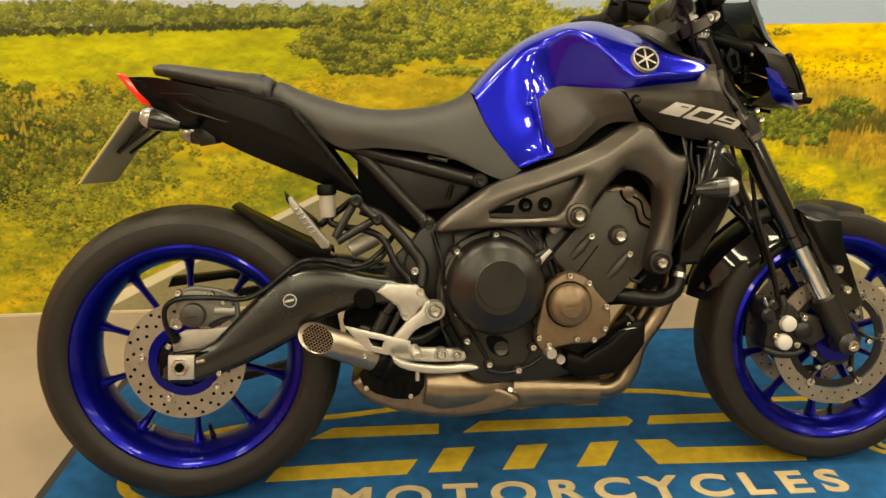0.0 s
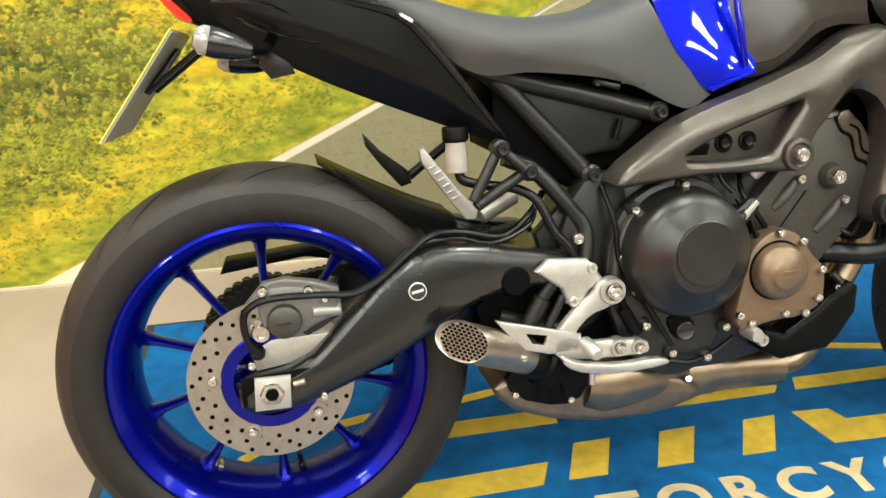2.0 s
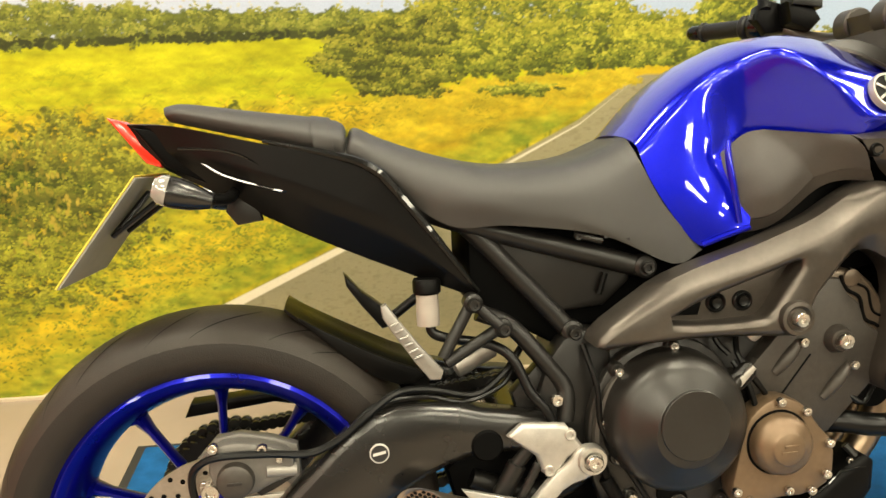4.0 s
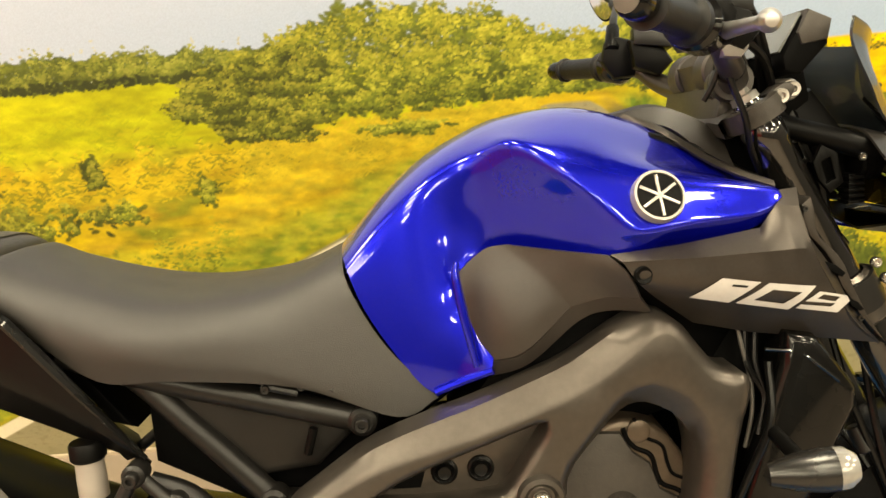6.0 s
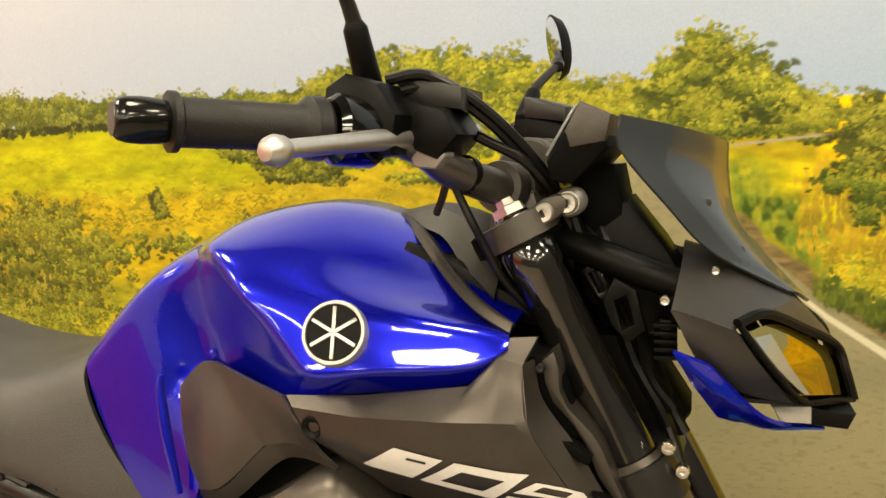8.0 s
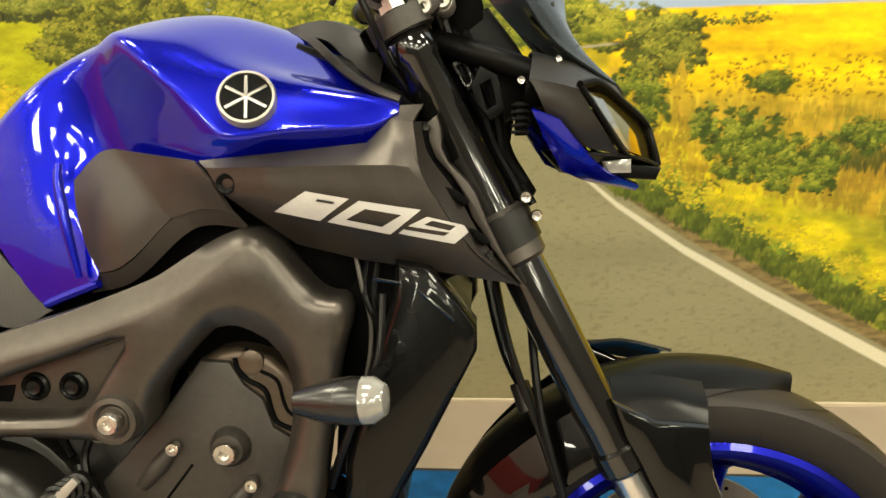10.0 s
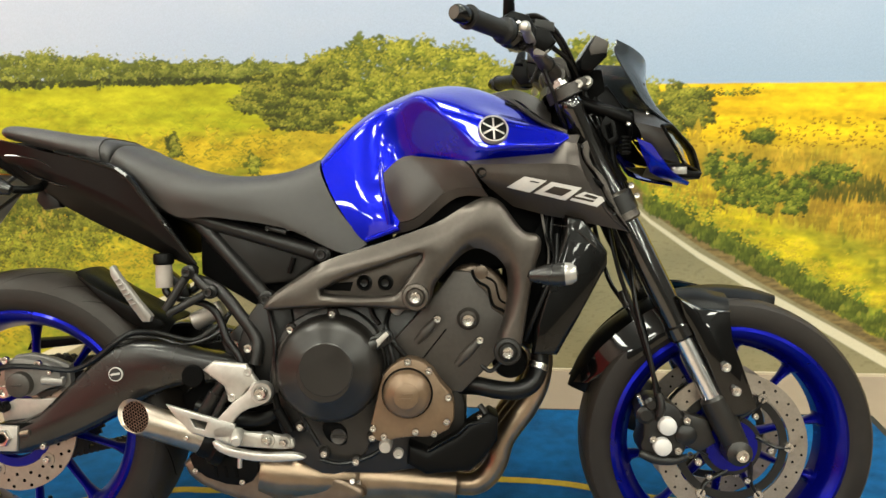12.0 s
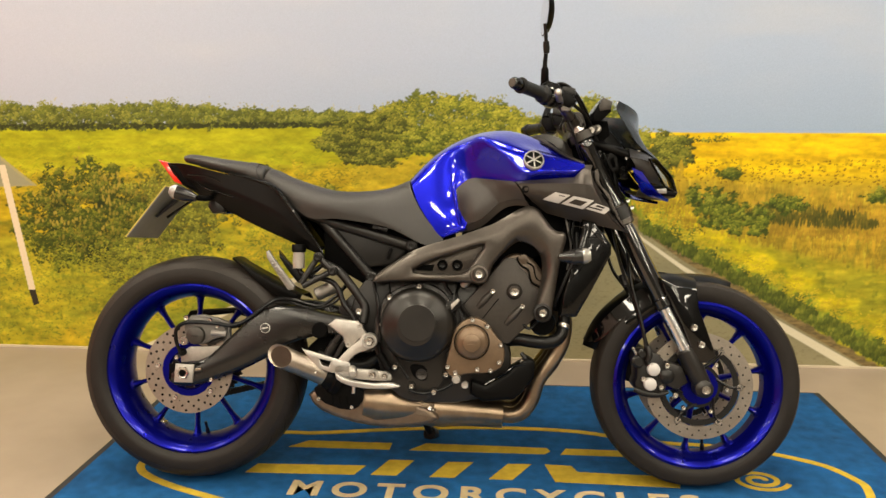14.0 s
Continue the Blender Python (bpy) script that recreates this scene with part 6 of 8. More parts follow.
part("linkage", prism([(0.40, 0.49), (0.44, 0.53), (0.47, 0.50), (0.455, 0.455), (0.41, 0.455)], -0.118, -0.09, 0.006), BLACK_MATT, bike)
bolt(0.430, -0.122, 0.487, 0.009, bike)
bolt(0.460, -0.140, 0.482, 0.009, bike)

# seat
SEAT = [
    [(0.598, 0, 0.850), (0.594, -0.07, 0.846), (0.600, -0.108, 0.816), (0.634, -0.117, 0.748), (0.690, -0.119, 0.680)],
    [(0.530, 0, 0.826), (0.530, -0.09, 0.820), (0.534, -0.126, 0.790), (0.572, -0.132, 0.728), (0.642, -0.126, 0.664)],
    [(0.450, 0, 0.817), (0.450, -0.10, 0.811), (0.450, -0.140, 0.786), (0.458, -0.146, 0.753), (0.535, -0.136, 0.712)],
    [(0.380, 0, 0.820), (0.380, -0.10, 0.814), (0.376, -0.140, 0.793), (0.374, -0.150, 0.766), (0.405, -0.144, 0.734)],
    [(0.310, 0, 0.837), (0.310, -0.09, 0.831), (0.306, -0.125, 0.810), (0.302, -0.134, 0.780), (0.318, -0.130, 0.738)],
    [(0.240, 0, 0.862), (0.240, -0.08, 0.857), (0.236, -0.114, 0.840), (0.234, -0.120, 0.818), (0.240, -0.114, 0.795)],
    [(0.200, 0, 0.880), (0.200, -0.075, 0.876), (0.196, -0.106, 0.862), (0.192, -0.111, 0.846), (0.192, -0.105, 0.828)],
    [(0.187, 0, 0.866), (0.187, -0.074, 0.863), (0.185, -0.101, 0.850), (0.183, -0.104, 0.838), (0.183, -0.100, 0.828)],
    [(0.174, 0, 0.890), (0.174, -0.076, 0.887), (0.172, -0.108, 0.870), (0.166, -0.110, 0.852), (0.166, -0.102, 0.840)],
    [(0.060, 0, 0.908), (0.060, -0.075, 0.905), (0.060, -0.100, 0.891), (0.060, -0.102, 0.880), (0.060, -0.094, 0.868)],
    [(-0.030, 0, 0.922), (-0.030, -0.060, 0.919), (-0.030, -0.082, 0.909), (-0.030, -0.083, 0.900), (-0.028, -0.076, 0.890)],
    [(-0.060, 0, 0.920), (-0.060, -0.045, 0.917), (-0.058, -0.060, 0.908), (-0.056, -0.060, 0.902), (-0.052, -0.055, 0.896)],
]
part("seat", thicken(whole(skin(SEAT, 6, 4)), 0.006), SEAT_VINYL, bike, "black vinyl two-part seat", 60)
# near-black filler, stands in for shade under the seat
part("seat_base_fill", prism([(0.20, 0.80), (0.32, 0.745), (0.50, 0.735), (0.61, 0.69), (0.58, 0.76), (0.40, 0.79)], -0.095, 0.095, 0.006), DARK_VOID, bike)

# tail
TAIL = [
    [(-0.116, -0.042, 0.897), (-0.092, -0.048, 0.868), (-0.062, -0.046, 0.833)],
    [(-0.046, -0.082, 0.890), (-0.030, -0.080, 0.850), (-0.010, -0.060, 0.806)],
    [(0.051, -0.103, 0.866), (0.050, -0.102, 0.822), (0.068, -0.070, 0.764)],
    [(0.120, -0.113, 0.850), (0.118, -0.112, 0.795), (0.130, -0.078, 0.732)],
    [(0.185, -0.120, 0.832), (0.182, -0.119, 0.765), (0.195, -0.085, 0.702)],
    [(0.236, -0.127, 0.800), (0.238, -0.124, 0.735), (0.255, -0.092, 0.676)],
    [(0.285, -0.128, 0.738), (0.290, -0.125, 0.698), (0.305, -0.102, 0.655)],
    [(0.356, -0.122, 0.646), (0.356, -0.120, 0.642), (0.358, -0.112, 0.634)],
]
tail_rows = skin(TAIL, 5, 4, breaks=(1,))
tb_ = grid_mesh(tail_rows)
part("tail_cowl", thicken(mirrored(tb_), 0.004), TAIL_BLACK, bike, "angular black tail cowl")
# near-black filler for the shaded hollow under the tail
part("tail_underside_fill", prism([(-0.06, 0.835), (0.06, 0.775), (0.25, 0.685), (0.33, 0.66), (0.28, 0.73), (0.20, 0.82), (0.0, 0.875), (-0.10, 0.89)], -0.072, 0.072, 0.006), DARK_VOID, bike)
for sgn in (-1, 1):
    part("tail_trim", tube([(0.075, sgn * 0.1075, 0.864), (0.185, sgn * 0.124, 0.836), (0.222, sgn * 0.129, 0.818), (0.240, sgn * 0.131, 0.800), (0.288, sgn * 0.132, 0.738), (0.357, sgn * 0.126, 0.643)], [0.003, 0.006, 0.007, 0.007, 0.006, 0.003], 8), COVER_BLACK, bike, "gloss black trim strip")
part("tail_crease", tube([(-0.039, -0.0835, 0.859), (0.004, -0.0955, 0.856), (0.044, -0.1045, 0.847), (0.088, -0.1095, 0.819), (0.105, -0.1105, 0.803), (0.096, -0.1085, 0.796), (0.060, -0.1025, 0.806), (0.016, -0.0945, 0.822), (-0.022, -0.0825, 0.848)], 0.0022, 6), BLACK_GLOSS, bike, "glossy crease round the tail recess")
part("tail_light", prism([(-0.138, 0.906), (-0.116, 0.900), (-0.064, 0.852), (-0.070, 0.834), (-0.090, 0.841)], -0.051, 0.051, 0.004, 2), RED_LENS, bike, "red tail light lens")
part("seat_strap", thicken(whole(skin([[(x, 0, 0.897 - 0.16 * (x - 0.15)), (x, -0.078, 0.894 - 0.16 * (x - 0.15)), (x, -0.111, 0.876 - 0.16 * (x - 0.15)), (x + 0.002, -0.115, 0.856 - 0.16 * (x - 0.15)), (x + 0.004, -0.107, 0.834 - 0.16 * (x - 0.15))] for x in (0.140, 0.153, 0.166)], 3, 4)), 0.003), SEAT_VINYL, bike, "black seat strap across the step", 60)
np_ = part("number_plate", prism([(-0.09, -0.11), (0.09, -0.11), (0.09, 0.11), (-0.09, 0.11)], -0.0015, 0.0015, 0.0008, 1), PLATE_GREY, bike, "number plate seen from its grey back")
np_.matrix_basis = Matrix(((0.615, 0.788, 0.0, -0.147), (0.0, 0.0, 1.0, 0.0), (0.788, -0.615, 0.0, 0.752), (0, 0, 0, 1)))
face = part("plate_face", prism([(-0.0915, -0.111), (0.0915, -0.111), (0.0915, 0.111), (-0.0915, 0.111)], -0.0040, -0.0018, 0.0005, 1), PLATE_EDGE, np_, "yellow plate front")
for a, b in (((-0.030, 0.05, 0.825), (-0.145, 0.04, 0.742)), ((-0.030, -0.05, 0.825), (-0.145, -0.04, 0.742)), ((-0.145, -0.04, 0.742), (-0.10, 0.0, 0.80))):
    part("plate_bracket", tube([a, b], 0.007, 8, smooth=False, flat=(1, 0.6)), BLACK_MATT, bike)


def indicator(a, b, stem, parent):
    """A bullet-shaped lamp from its dark tip a to its clear end b."""
    body = part("indicator", turned([(0, 0), (0.010, 0.06), (0.0175, 0.35), (0.0205, 0.62), (0.020, 0.75), (0, 0.75)], a, b, 24), SATIN_BLACK, parent, "bullet-shaped black indicator")
    part("indicator_lens", turned([(0.0200, 0.75), (0.0195, 0.86), (0.013, 0.97), (0, 1)], a, b, 24), CLEAR_LENS, body, "clear indicator lens")
    part("indicator_stem", tube(stem, 0.008, 10), BLACK_PLASTIC, body)


indicator((0.014, -0.148, 0.787), (-0.063, -0.155, 0.811), [(0.0, -0.148, 0.791), (0.025, -0.11, 0.79), (0.03, -0.06, 0.80)], bike)
indicator((0.036, 0.150, 0.770), (-0.058, 0.165, 0.785), [(0.01, 0.15, 0.778), (0.025, 0.11, 0.785), (0.03, 0.06, 0.80)], bike)
part("tail_lock", prism([(0.025, 0.80), (0.055, 0.79), (0.065, 0.755), (0.03, 0.75), (0.015, 0.77)], -0.075, -0.05, 0.004), BLACK_MATT, bike)
indicator((0.985, -0.290, 0.634), (1.070, -0.302, 0.640), [(1.03, -0.29, 0.634), (1.040, -0.24, 0.628), (1.05, -0.15, 0.625)], bike)
indicator((0.975, 0.245, 0.632), (1.072, 0.250, 0.638), [(1.03, 0.24, 0.63), (1.045, 0.20, 0.628), (1.05, 0.15, 0.625)], bike)

# tank
TANK = [
    [(0.590, 0, 0.852), (0.592, -0.060, 0.848), (0.598, -0.096, 0.838), (0.603, -0.105, 0.822), (0.618, -0.110, 0.782), (0.650, -0.117, 0.728), (0.686, -0.122, 0.686)],
    [(0.645, 0, 0.908), (0.645, -0.055, 0.904), (0.646, -0.092, 0.892), (0.648, -0.106, 0.874), (0.660, -0.112, 0.828), (0.686, -0.120, 0.762), (0.716, -0.129, 0.699)],
    [(0.700, 0, 0.950), (0.700, -0.055, 0.945), (0.698, -0.092, 0.932), (0.697, -0.107, 0.917), (0.706, -0.110, 0.862), (0.719, -0.112, 0.815), (0.752, -0.140, 0.716)],
    [(0.750, 0, 0.974), (0.750, -0.060, 0.968), (0.748, -0.100, 0.952), (0.748, -0.109, 0.932), (0.744, -0.102, 0.885), (0.745, -0.103, 0.838), (0.765, -0.110, 0.800)],
    [(0.780, 0, 0.985), (0.780, -0.065, 0.979), (0.782, -0.118, 0.966), (0.786, -0.139, 0.952), (0.779, -0.120, 0.895), (0.774, -0.106, 0.849), (0.790, -0.105, 0.815)],
    [(0.825, 0, 0.992), (0.826, -0.070, 0.986), (0.827, -0.135, 0.963), (0.829, -0.165, 0.937), (0.860, -0.175, 0.900), (0.902, -0.187, 0.857), (0.880, -0.170, 0.834)],
    [(0.885, 0, 0.991), (0.885, -0.065, 0.984), (0.885, -0.130, 0.952), (0.890, -0.163, 0.926), (0.915, -0.1780, 0.893), (0.940, -0.1875, 0.859), (0.935, -0.169, 0.837)],
    [(0.950, 0, 0.970), (0.950, -0.060, 0.963), (0.945, -0.120, 0.930), (0.953, -0.162, 0.912), (0.9655, -0.1748, 0.8877), (0.978, -0.1835, 0.863), (0.980, -0.167, 0.841)],
    [(1.005, 0, 0.944), (1.005, -0.055, 0.938), (1.005, -0.115, 0.909), (1.014, -0.155, 0.9006), (1.0245, -0.1655, 0.8823), (1.035, -0.172, 0.864), (1.038, -0.160, 0.848)],
    [(1.045, 0, 0.918), (1.045, -0.050, 0.914), (1.045, -0.115, 0.893), (1.0535, -0.147, 0.892), (1.057, -0.1575, 0.8818), (1.060, -0.163, 0.871), (1.058, -0.156, 0.861)],
    [(1.072, 0, 0.901), (1.072, -0.050, 0.899), (1.066, -0.120, 0.885), (1.070, -0.142, 0.8865), (1.0712, -0.1515, 0.8825), (1.071, -0.157, 0.878), (1.070, -0.153, 0.873)],
]


def panelled(rows, level, crease, name):
    """A smooth sheet that passes through the cage's points, with folds along the edges that crease(edge ends) names; mirrored on the middle plane."""
    h, w = len(rows), len(rows[0])
    pts = [Vector(p) for row in rows for p in row]
    far = [Vector((p[0], -p[1], p[2])) for row in rows for p in row[1:]]
    aim = np.array([p.to_tuple() for p in pts + far])
    at = lambda i, j, side: i * w + j if (not side or j == 0) else h * w + i * (w - 1) + j - 1
    faces, folds = [], {}
    for side in (0, 1):
        for i in range(h):
            for j in range(w):
                if i + 1 < h and j + 1 < w:
                    f = (at(i, j, side), at(i + 1, j, side), at(i + 1, j + 1, side), at(i, j + 1, side))
                    faces.append(f if not side else f[::-1])
                for k in ((i + 1, j), (i, j + 1)):
                    if k[0] < h and k[1] < w and crease((i, j), k):
                        folds[frozenset((at(i, j, side), at(*k, side)))] = crease((i, j), k)
    me = bpy.data.meshes.new(name + "_cage")
    me.from_pydata([tuple(p) for p in aim], [], faces)
    att = me.attributes.new("crease_edge", "FLOAT", "EDGE")
    att.data.foreach_set("value", [folds.get(frozenset(e.vertices), 0.0) for e in me.edges])
    ob = new(name + "_cage", me)
    sub = ob.modifiers.new("round", "SUBSURF")
    sub.levels = sub.render_levels = level
    cage = aim.copy()
    for _ in range(6):
        me.vertices.foreach_set("co", cage.astype(np.float32).ravel())
        me.update()
        deps = bpy.context.evaluated_depsgraph_get()
        deps.update()
        fine = bpy.data.meshes.new_from_object(ob.evaluated_get(deps))
        got = np.empty(len(fine.vertices) * 3, np.float32)
        fine.vertices.foreach_get("co", got)
        cage = cage + 0.8 * (aim - got.reshape(-1, 3)[:len(aim)])
    bm = bmesh.new()
    bm.from_mesh(fine)
    bpy.data.objects.remove(ob)
    return bm


def tank_fold(a, b):
    (i, j), (k, l) = sorted((a, b))
    if i == k:
        return {5: 0.62, 4: 0.45}.get(i, 0) * (3 <= j < 5) + 0.45 * (i == 2 and j >= 4)
    if j == 5:
        return 0.85 if i >= 5 else 0.55 if i >= 2 else 0.0
    return 0.42 if j == 3 and i < 3 else 0.2 if j == 2 and i > 4 else 0.0


tank = part("tank", thicken(panelled(TANK, 3, tank_fold, "tank"), 0.004), BLUE, bike, "glossy blue fuel tank", 70)
# dark core added to keep the tank's underside black
part("tank_dark_fill", prism([(0.66, 0.82), (0.71, 0.73), (0.80, 0.78), (0.92, 0.83), (1.04, 0.86), (0.95, 0.90), (0.78, 0.92)], -0.075, 0.075, 0.01), DARK_VOID, tank)
part("tank_lower_edge", tube([(0.688, -0.1235, 0.688), (0.719, -0.1300, 0.700), (0.753, -0.1380, 0.712)], 0.005, 8), BLUE, tank)
part("tank_rim", tube([(0.722, -0.138, 0.836), (0.720, -0.139, 0.817), (0.726, -0.142, 0.772), (0.735, -0.143, 0.719)], [0.003, 0.005, 0.0055, 0.004], 10), BLUE, tank)
part("filler_cap", lathe([(0, 0.018), (0.02, 0.018), (0.026, 0.014), (0.034, 0.013), (0.038, 0.008), (0.038, -0.01), (0, -0.01)], 0, 0, 32), BLACK_GLOSS, tank, "black fuel filler cap")
bpy.data.objects["filler_cap"].matrix_basis = Matrix.Translation((0.900, 0.0, 0.962)) @ Matrix.Rotation(radians(-90), 4, "X") @ Matrix.Rotation(radians(0), 4, "Z")
badge = part("tank_badge", lathe([(0.0, -0.0040), (0.0240, -0.0040), (0.0243, -0.0062), (0.0268, -0.0062), (0.0280, -0.003), (0.0280, 0.004), (0, 0.004)], 0, 0, 40), ALU_CAST, tank, "round chrome emblem on the tank")
badge.matrix_basis = Matrix.Translation((0.9315, -0.1815, 0.892)) @ Matrix.Rotation(radians(7), 4, "Z") @ Matrix.Rotation(radians(-24), 4, "X")
part("emblem_field", lathe([(0, -0.0046), (0.0239, -0.0046), (0.0239, -0.004), (0, -0.004)], 0, 0, 36), BLACK_PLASTIC, badge)
for k in range(3):
    a = math.radians(90 + 60 * k)
    u, v = Vector((math.cos(a), math.sin(a))), Vector((-math.sin(a), math.cos(a)))
    q = [u * 0.022 + v * 0.0016, u * 0.022 - v * 0.0016, -u * 0.022 - v * 0.0016, -u * 0.022 + v * 0.0016]
    part("emblem_bar", prism([(p.x, p.y) for p in q], -0.0062, -0.0044, 0.0004), ALU, badge)


def lay_on(rows, x, z):
    """The sheet's y at a place, by its four nearest points."""
    near = sorted(((p.x - x) ** 2 + (p.z - z) ** 2, p.y) for row in rows for p in row)[:3]
    w = [1 / (d + 1e-7) for d, _ in near]
    return sum(a * y for a, (_, y) in zip(w, near)) / sum(w)


# grey side cover below the tank and the shroud with its number
COVER = [
    [(0.715, -0.105, 0.809), (0.722, -0.112, 0.786), (0.733, -0.122, 0.746), (0.743, -0.128, 0.721)],
    [(0.754, -0.116, 0.842), (0.765, -0.136, 0.799), (0.778, -0.147, 0.761), (0.787, -0.146, 0.733)],
    [(0.779, -0.127, 0.849), (0.810, -0.145, 0.816), (0.827, -0.151, 0.797), (0.841, -0.151, 0.780)],
    [(0.832, -0.156, 0.842), (0.852, -0.164, 0.823), (0.865, -0.164, 0.804), (0.878, -0.164, 0.790)],
    [(0.878, -0.178, 0.836), (0.893, -0.186, 0.821), (0.903, -0.184, 0.805), (0.910, -0.178, 0.789)],
]
FLANGE = [[(0.743, -0.128, 0.721), (0.738, -0.118, 0.700)], [(0.787, -0.146, 0.733), (0.790, -0.134, 0.716)], [(0.841, -0.151, 0.780), (0.847, -0.143, 0.761)], [(0.878, -0.164, 0.790), (0.880, -0.155, 0.774)], [(0.910, -0.178, 0.789), (0.922, -0.170, 0.772)]]


def knee_cover():
    return join(thicken(grid_mesh(skin(COVER, 6, 5, row_breaks=(2,))), 0.004), thicken(grid_mesh(skin(FLANGE, 6, 3)), 0.004))


part("knee_cover", flip(knee_cover()), PANEL_DARK, bike, "dark textured knee cover below the tank", 16)
part("knee_cover", knee_cover(), PANEL_DARK, bike, "dark textured knee cover below the tank", 16)
SHROUD = [
    [(0.880, -0.178, 0.836), (0.890, -0.188, 0.829), (0.905, -0.189, 0.806), (0.924, -0.178, 0.787)],
    [(0.950, -0.184, 0.841), (0.952, -0.203, 0.829), (0.958, -0.199, 0.795), (0.968, -0.164, 0.752)],
    [(1.041, -0.170, 0.849), (1.026, -0.203, 0.829), (1.026, -0.197, 0.785), (1.030, -0.160, 0.735)],
    [(1.063, -0.160, 0.871), (1.066, -0.195, 0.828), (1.074, -0.189, 0.775), (1.088, -0.156, 0.724)],
    [(1.085, -0.166, 0.867), (1.091, -0.182, 0.824), (1.126, -0.170, 0.762), (1.186, -0.140, 0.703)],
]
FLANK = [
    [(1.085, -0.166, 0.867), (1.092, -0.150, 0.868)], [(1.087, -0.175, 0.845), (1.095, -0.152, 0.846)], [(1.091, -0.182, 0.824), (1.102, -0.154, 0.830)], [(1.109, -0.177, 0.790), (1.125, -0.152, 0.797)],
    [(1.137, -0.166, 0.747), (1.146, -0.148, 0.757)], [(1.160, -0.153, 0.723), (1.168, -0.142, 0.724)], [(1.186, -0.140, 0.703), (1.187, -0.136, 0.706)],
]
CROWN = [[(1.063, -0.160, 0.871), (1.085, -0.166, 0.867)], [(1.068, -0.146, 0.884), (1.094, -0.142, 0.885)]]
shroud_rows = skin(SHROUD, 7, 6, breaks=(1,), row_breaks=(1, 2, 3))
fine_shroud = skin(SHROUD, 24, 22, breaks=(1,), row_breaks=(1, 2, 3))


def shroud():
    return join(thicken(grid_mesh(shroud_rows), 0.004), thicken(grid_mesh(skin(FLANK, 3, 3)), 0.003), thicken(grid_mesh(skin(CROWN, 3, 3)), 0.003))


part("shroud", flip(shroud()), GREY_PAINT, bike, "matt grey tank shroud", 22)
sh = part("shroud", shroud(), GREY_PAINT, bike, "matt grey tank shroud with a white number", 22)
# solid near-black block, the duct's inner shade put into its colour
part("duct", prism([(1.06, 0.87), (1.105, 0.868), (1.128, 0.80), (1.160, 0.735), (1.12, 0.73), (1.06, 0.76)], -0.138, -0.09, 0.006), DARK_VOID, sh, "solid dark block standing in for the shaded air duct")
part("duct_moulding", prism([(1.097, 0.866), (1.107, 0.874), (1.111, 0.860), (1.111, 0.842), (1.117, 0.828), (1.136, 0.808), (1.144, 0.795), (1.154, 0.768), (1.169, 0.736), (1.190, 0.702), (1.178, 0.716), (1.157, 0.743),
                             (1.150, 0.757), (1.140, 0.772), (1.131, 0.797), (1.121, 0.814), (1.105, 0.832), (1.099, 0.848)], -0.147, -0.110, 0.003, 2), GREY_PAINT, sh, "grey duct moulding beside the shroud")
# slots are near-black pieces, their shade is colour
for poly in ([(1.112, 0.806), (1.126, 0.800), (1.137, 0.790), (1.133, 0.786), (1.121, 0.793)], [(1.137, 0.764), (1.150, 0.757), (1.157, 0.748), (1.152, 0.747), (1.143, 0.753)]):
    part("duct_slot", prism(poly, -0.1605, -0.140, 0.0005), DARK_VOID, sh)
for x, y, z in ((1.097, -0.153, 0.862), (1.156, -0.153, 0.737)):
    bolt(x, y, z, 0.0035, sh, BLACK_MATT)
part("cover_screw", lathe([(0, -0.186), (0.0035, -0.186), (0.0045, -0.1925), (0.0085, -0.1945), (0.0100, -0.1925), (0.0100, -0.180), (0, -0.180)], 0.910, 0.814, 24), BLACK_PLASTIC, sh, "sunk black cover screw")


def decal(name, poly, mat, holes=(), lift=0.0012):
    bm = bmesh.new()
    es = []
    for lp in [poly, *holes]:
        fine = []
        for (ax, az), (bx, bz) in zip(lp, lp[1:] + lp[:1]):
            fine += [(ax + (bx - ax) * k / 5, az + (bz - az) * k / 5) for k in range(5)]
        vs = [bm.verts.new((x, lay_on(fine_shroud, x, z) - lift, z)) for x, z in fine]
        es += [bm.edges.new((vs[i], vs[(i + 1) % len(vs)])) for i in range(len(vs))]
    bmesh.ops.triangle_fill(bm, edges=es, use_beauty=True)
    bmesh.ops.subdivide_edges(bm, edges=[e for e in bm.edges if e.calc_length() > 0.004], cuts=3, use_grid_fill=True)
    for v in bm.verts:
        v.co.y = lay_on(fine_shroud, v.co.x, v.co.z) - lift
    part(name, bm, mat, sh, "white painted marking")


decal("marking", [(0.955, 0.787), (0.987, 0.806), (1.027, 0.798), (0.997, 0.777)], WHITE_DECAL)
decal("marking", [(1.004, 0.776), (1.036, 0.796), (1.092, 0.785), (1.062, 0.762)], WHITE_DECAL, holes=[[(1.022, 0.778), (1.041, 0.788), (1.074, 0.781), (1.055, 0.770)]])
decal("marking", [(1.070, 0.763), (1.122, 0.750), (1.136, 0.761), (1.132, 0.768), (1.097, 0.778), (1.079, 0.770), (1.118, 0.7615), (1.112, 0.7585), (1.075, 0.767)], WHITE_DECAL,
      holes=[[(1.094, 0.7705), (1.102, 0.774), (1.124, 0.7675), (1.118, 0.7635)]])
decal("marking", [(0.998, 0.7985), (1.014, 0.7955), (1.012, 0.7935), (0.996, 0.7965)], BLACK_DECAL, lift=0.0022)

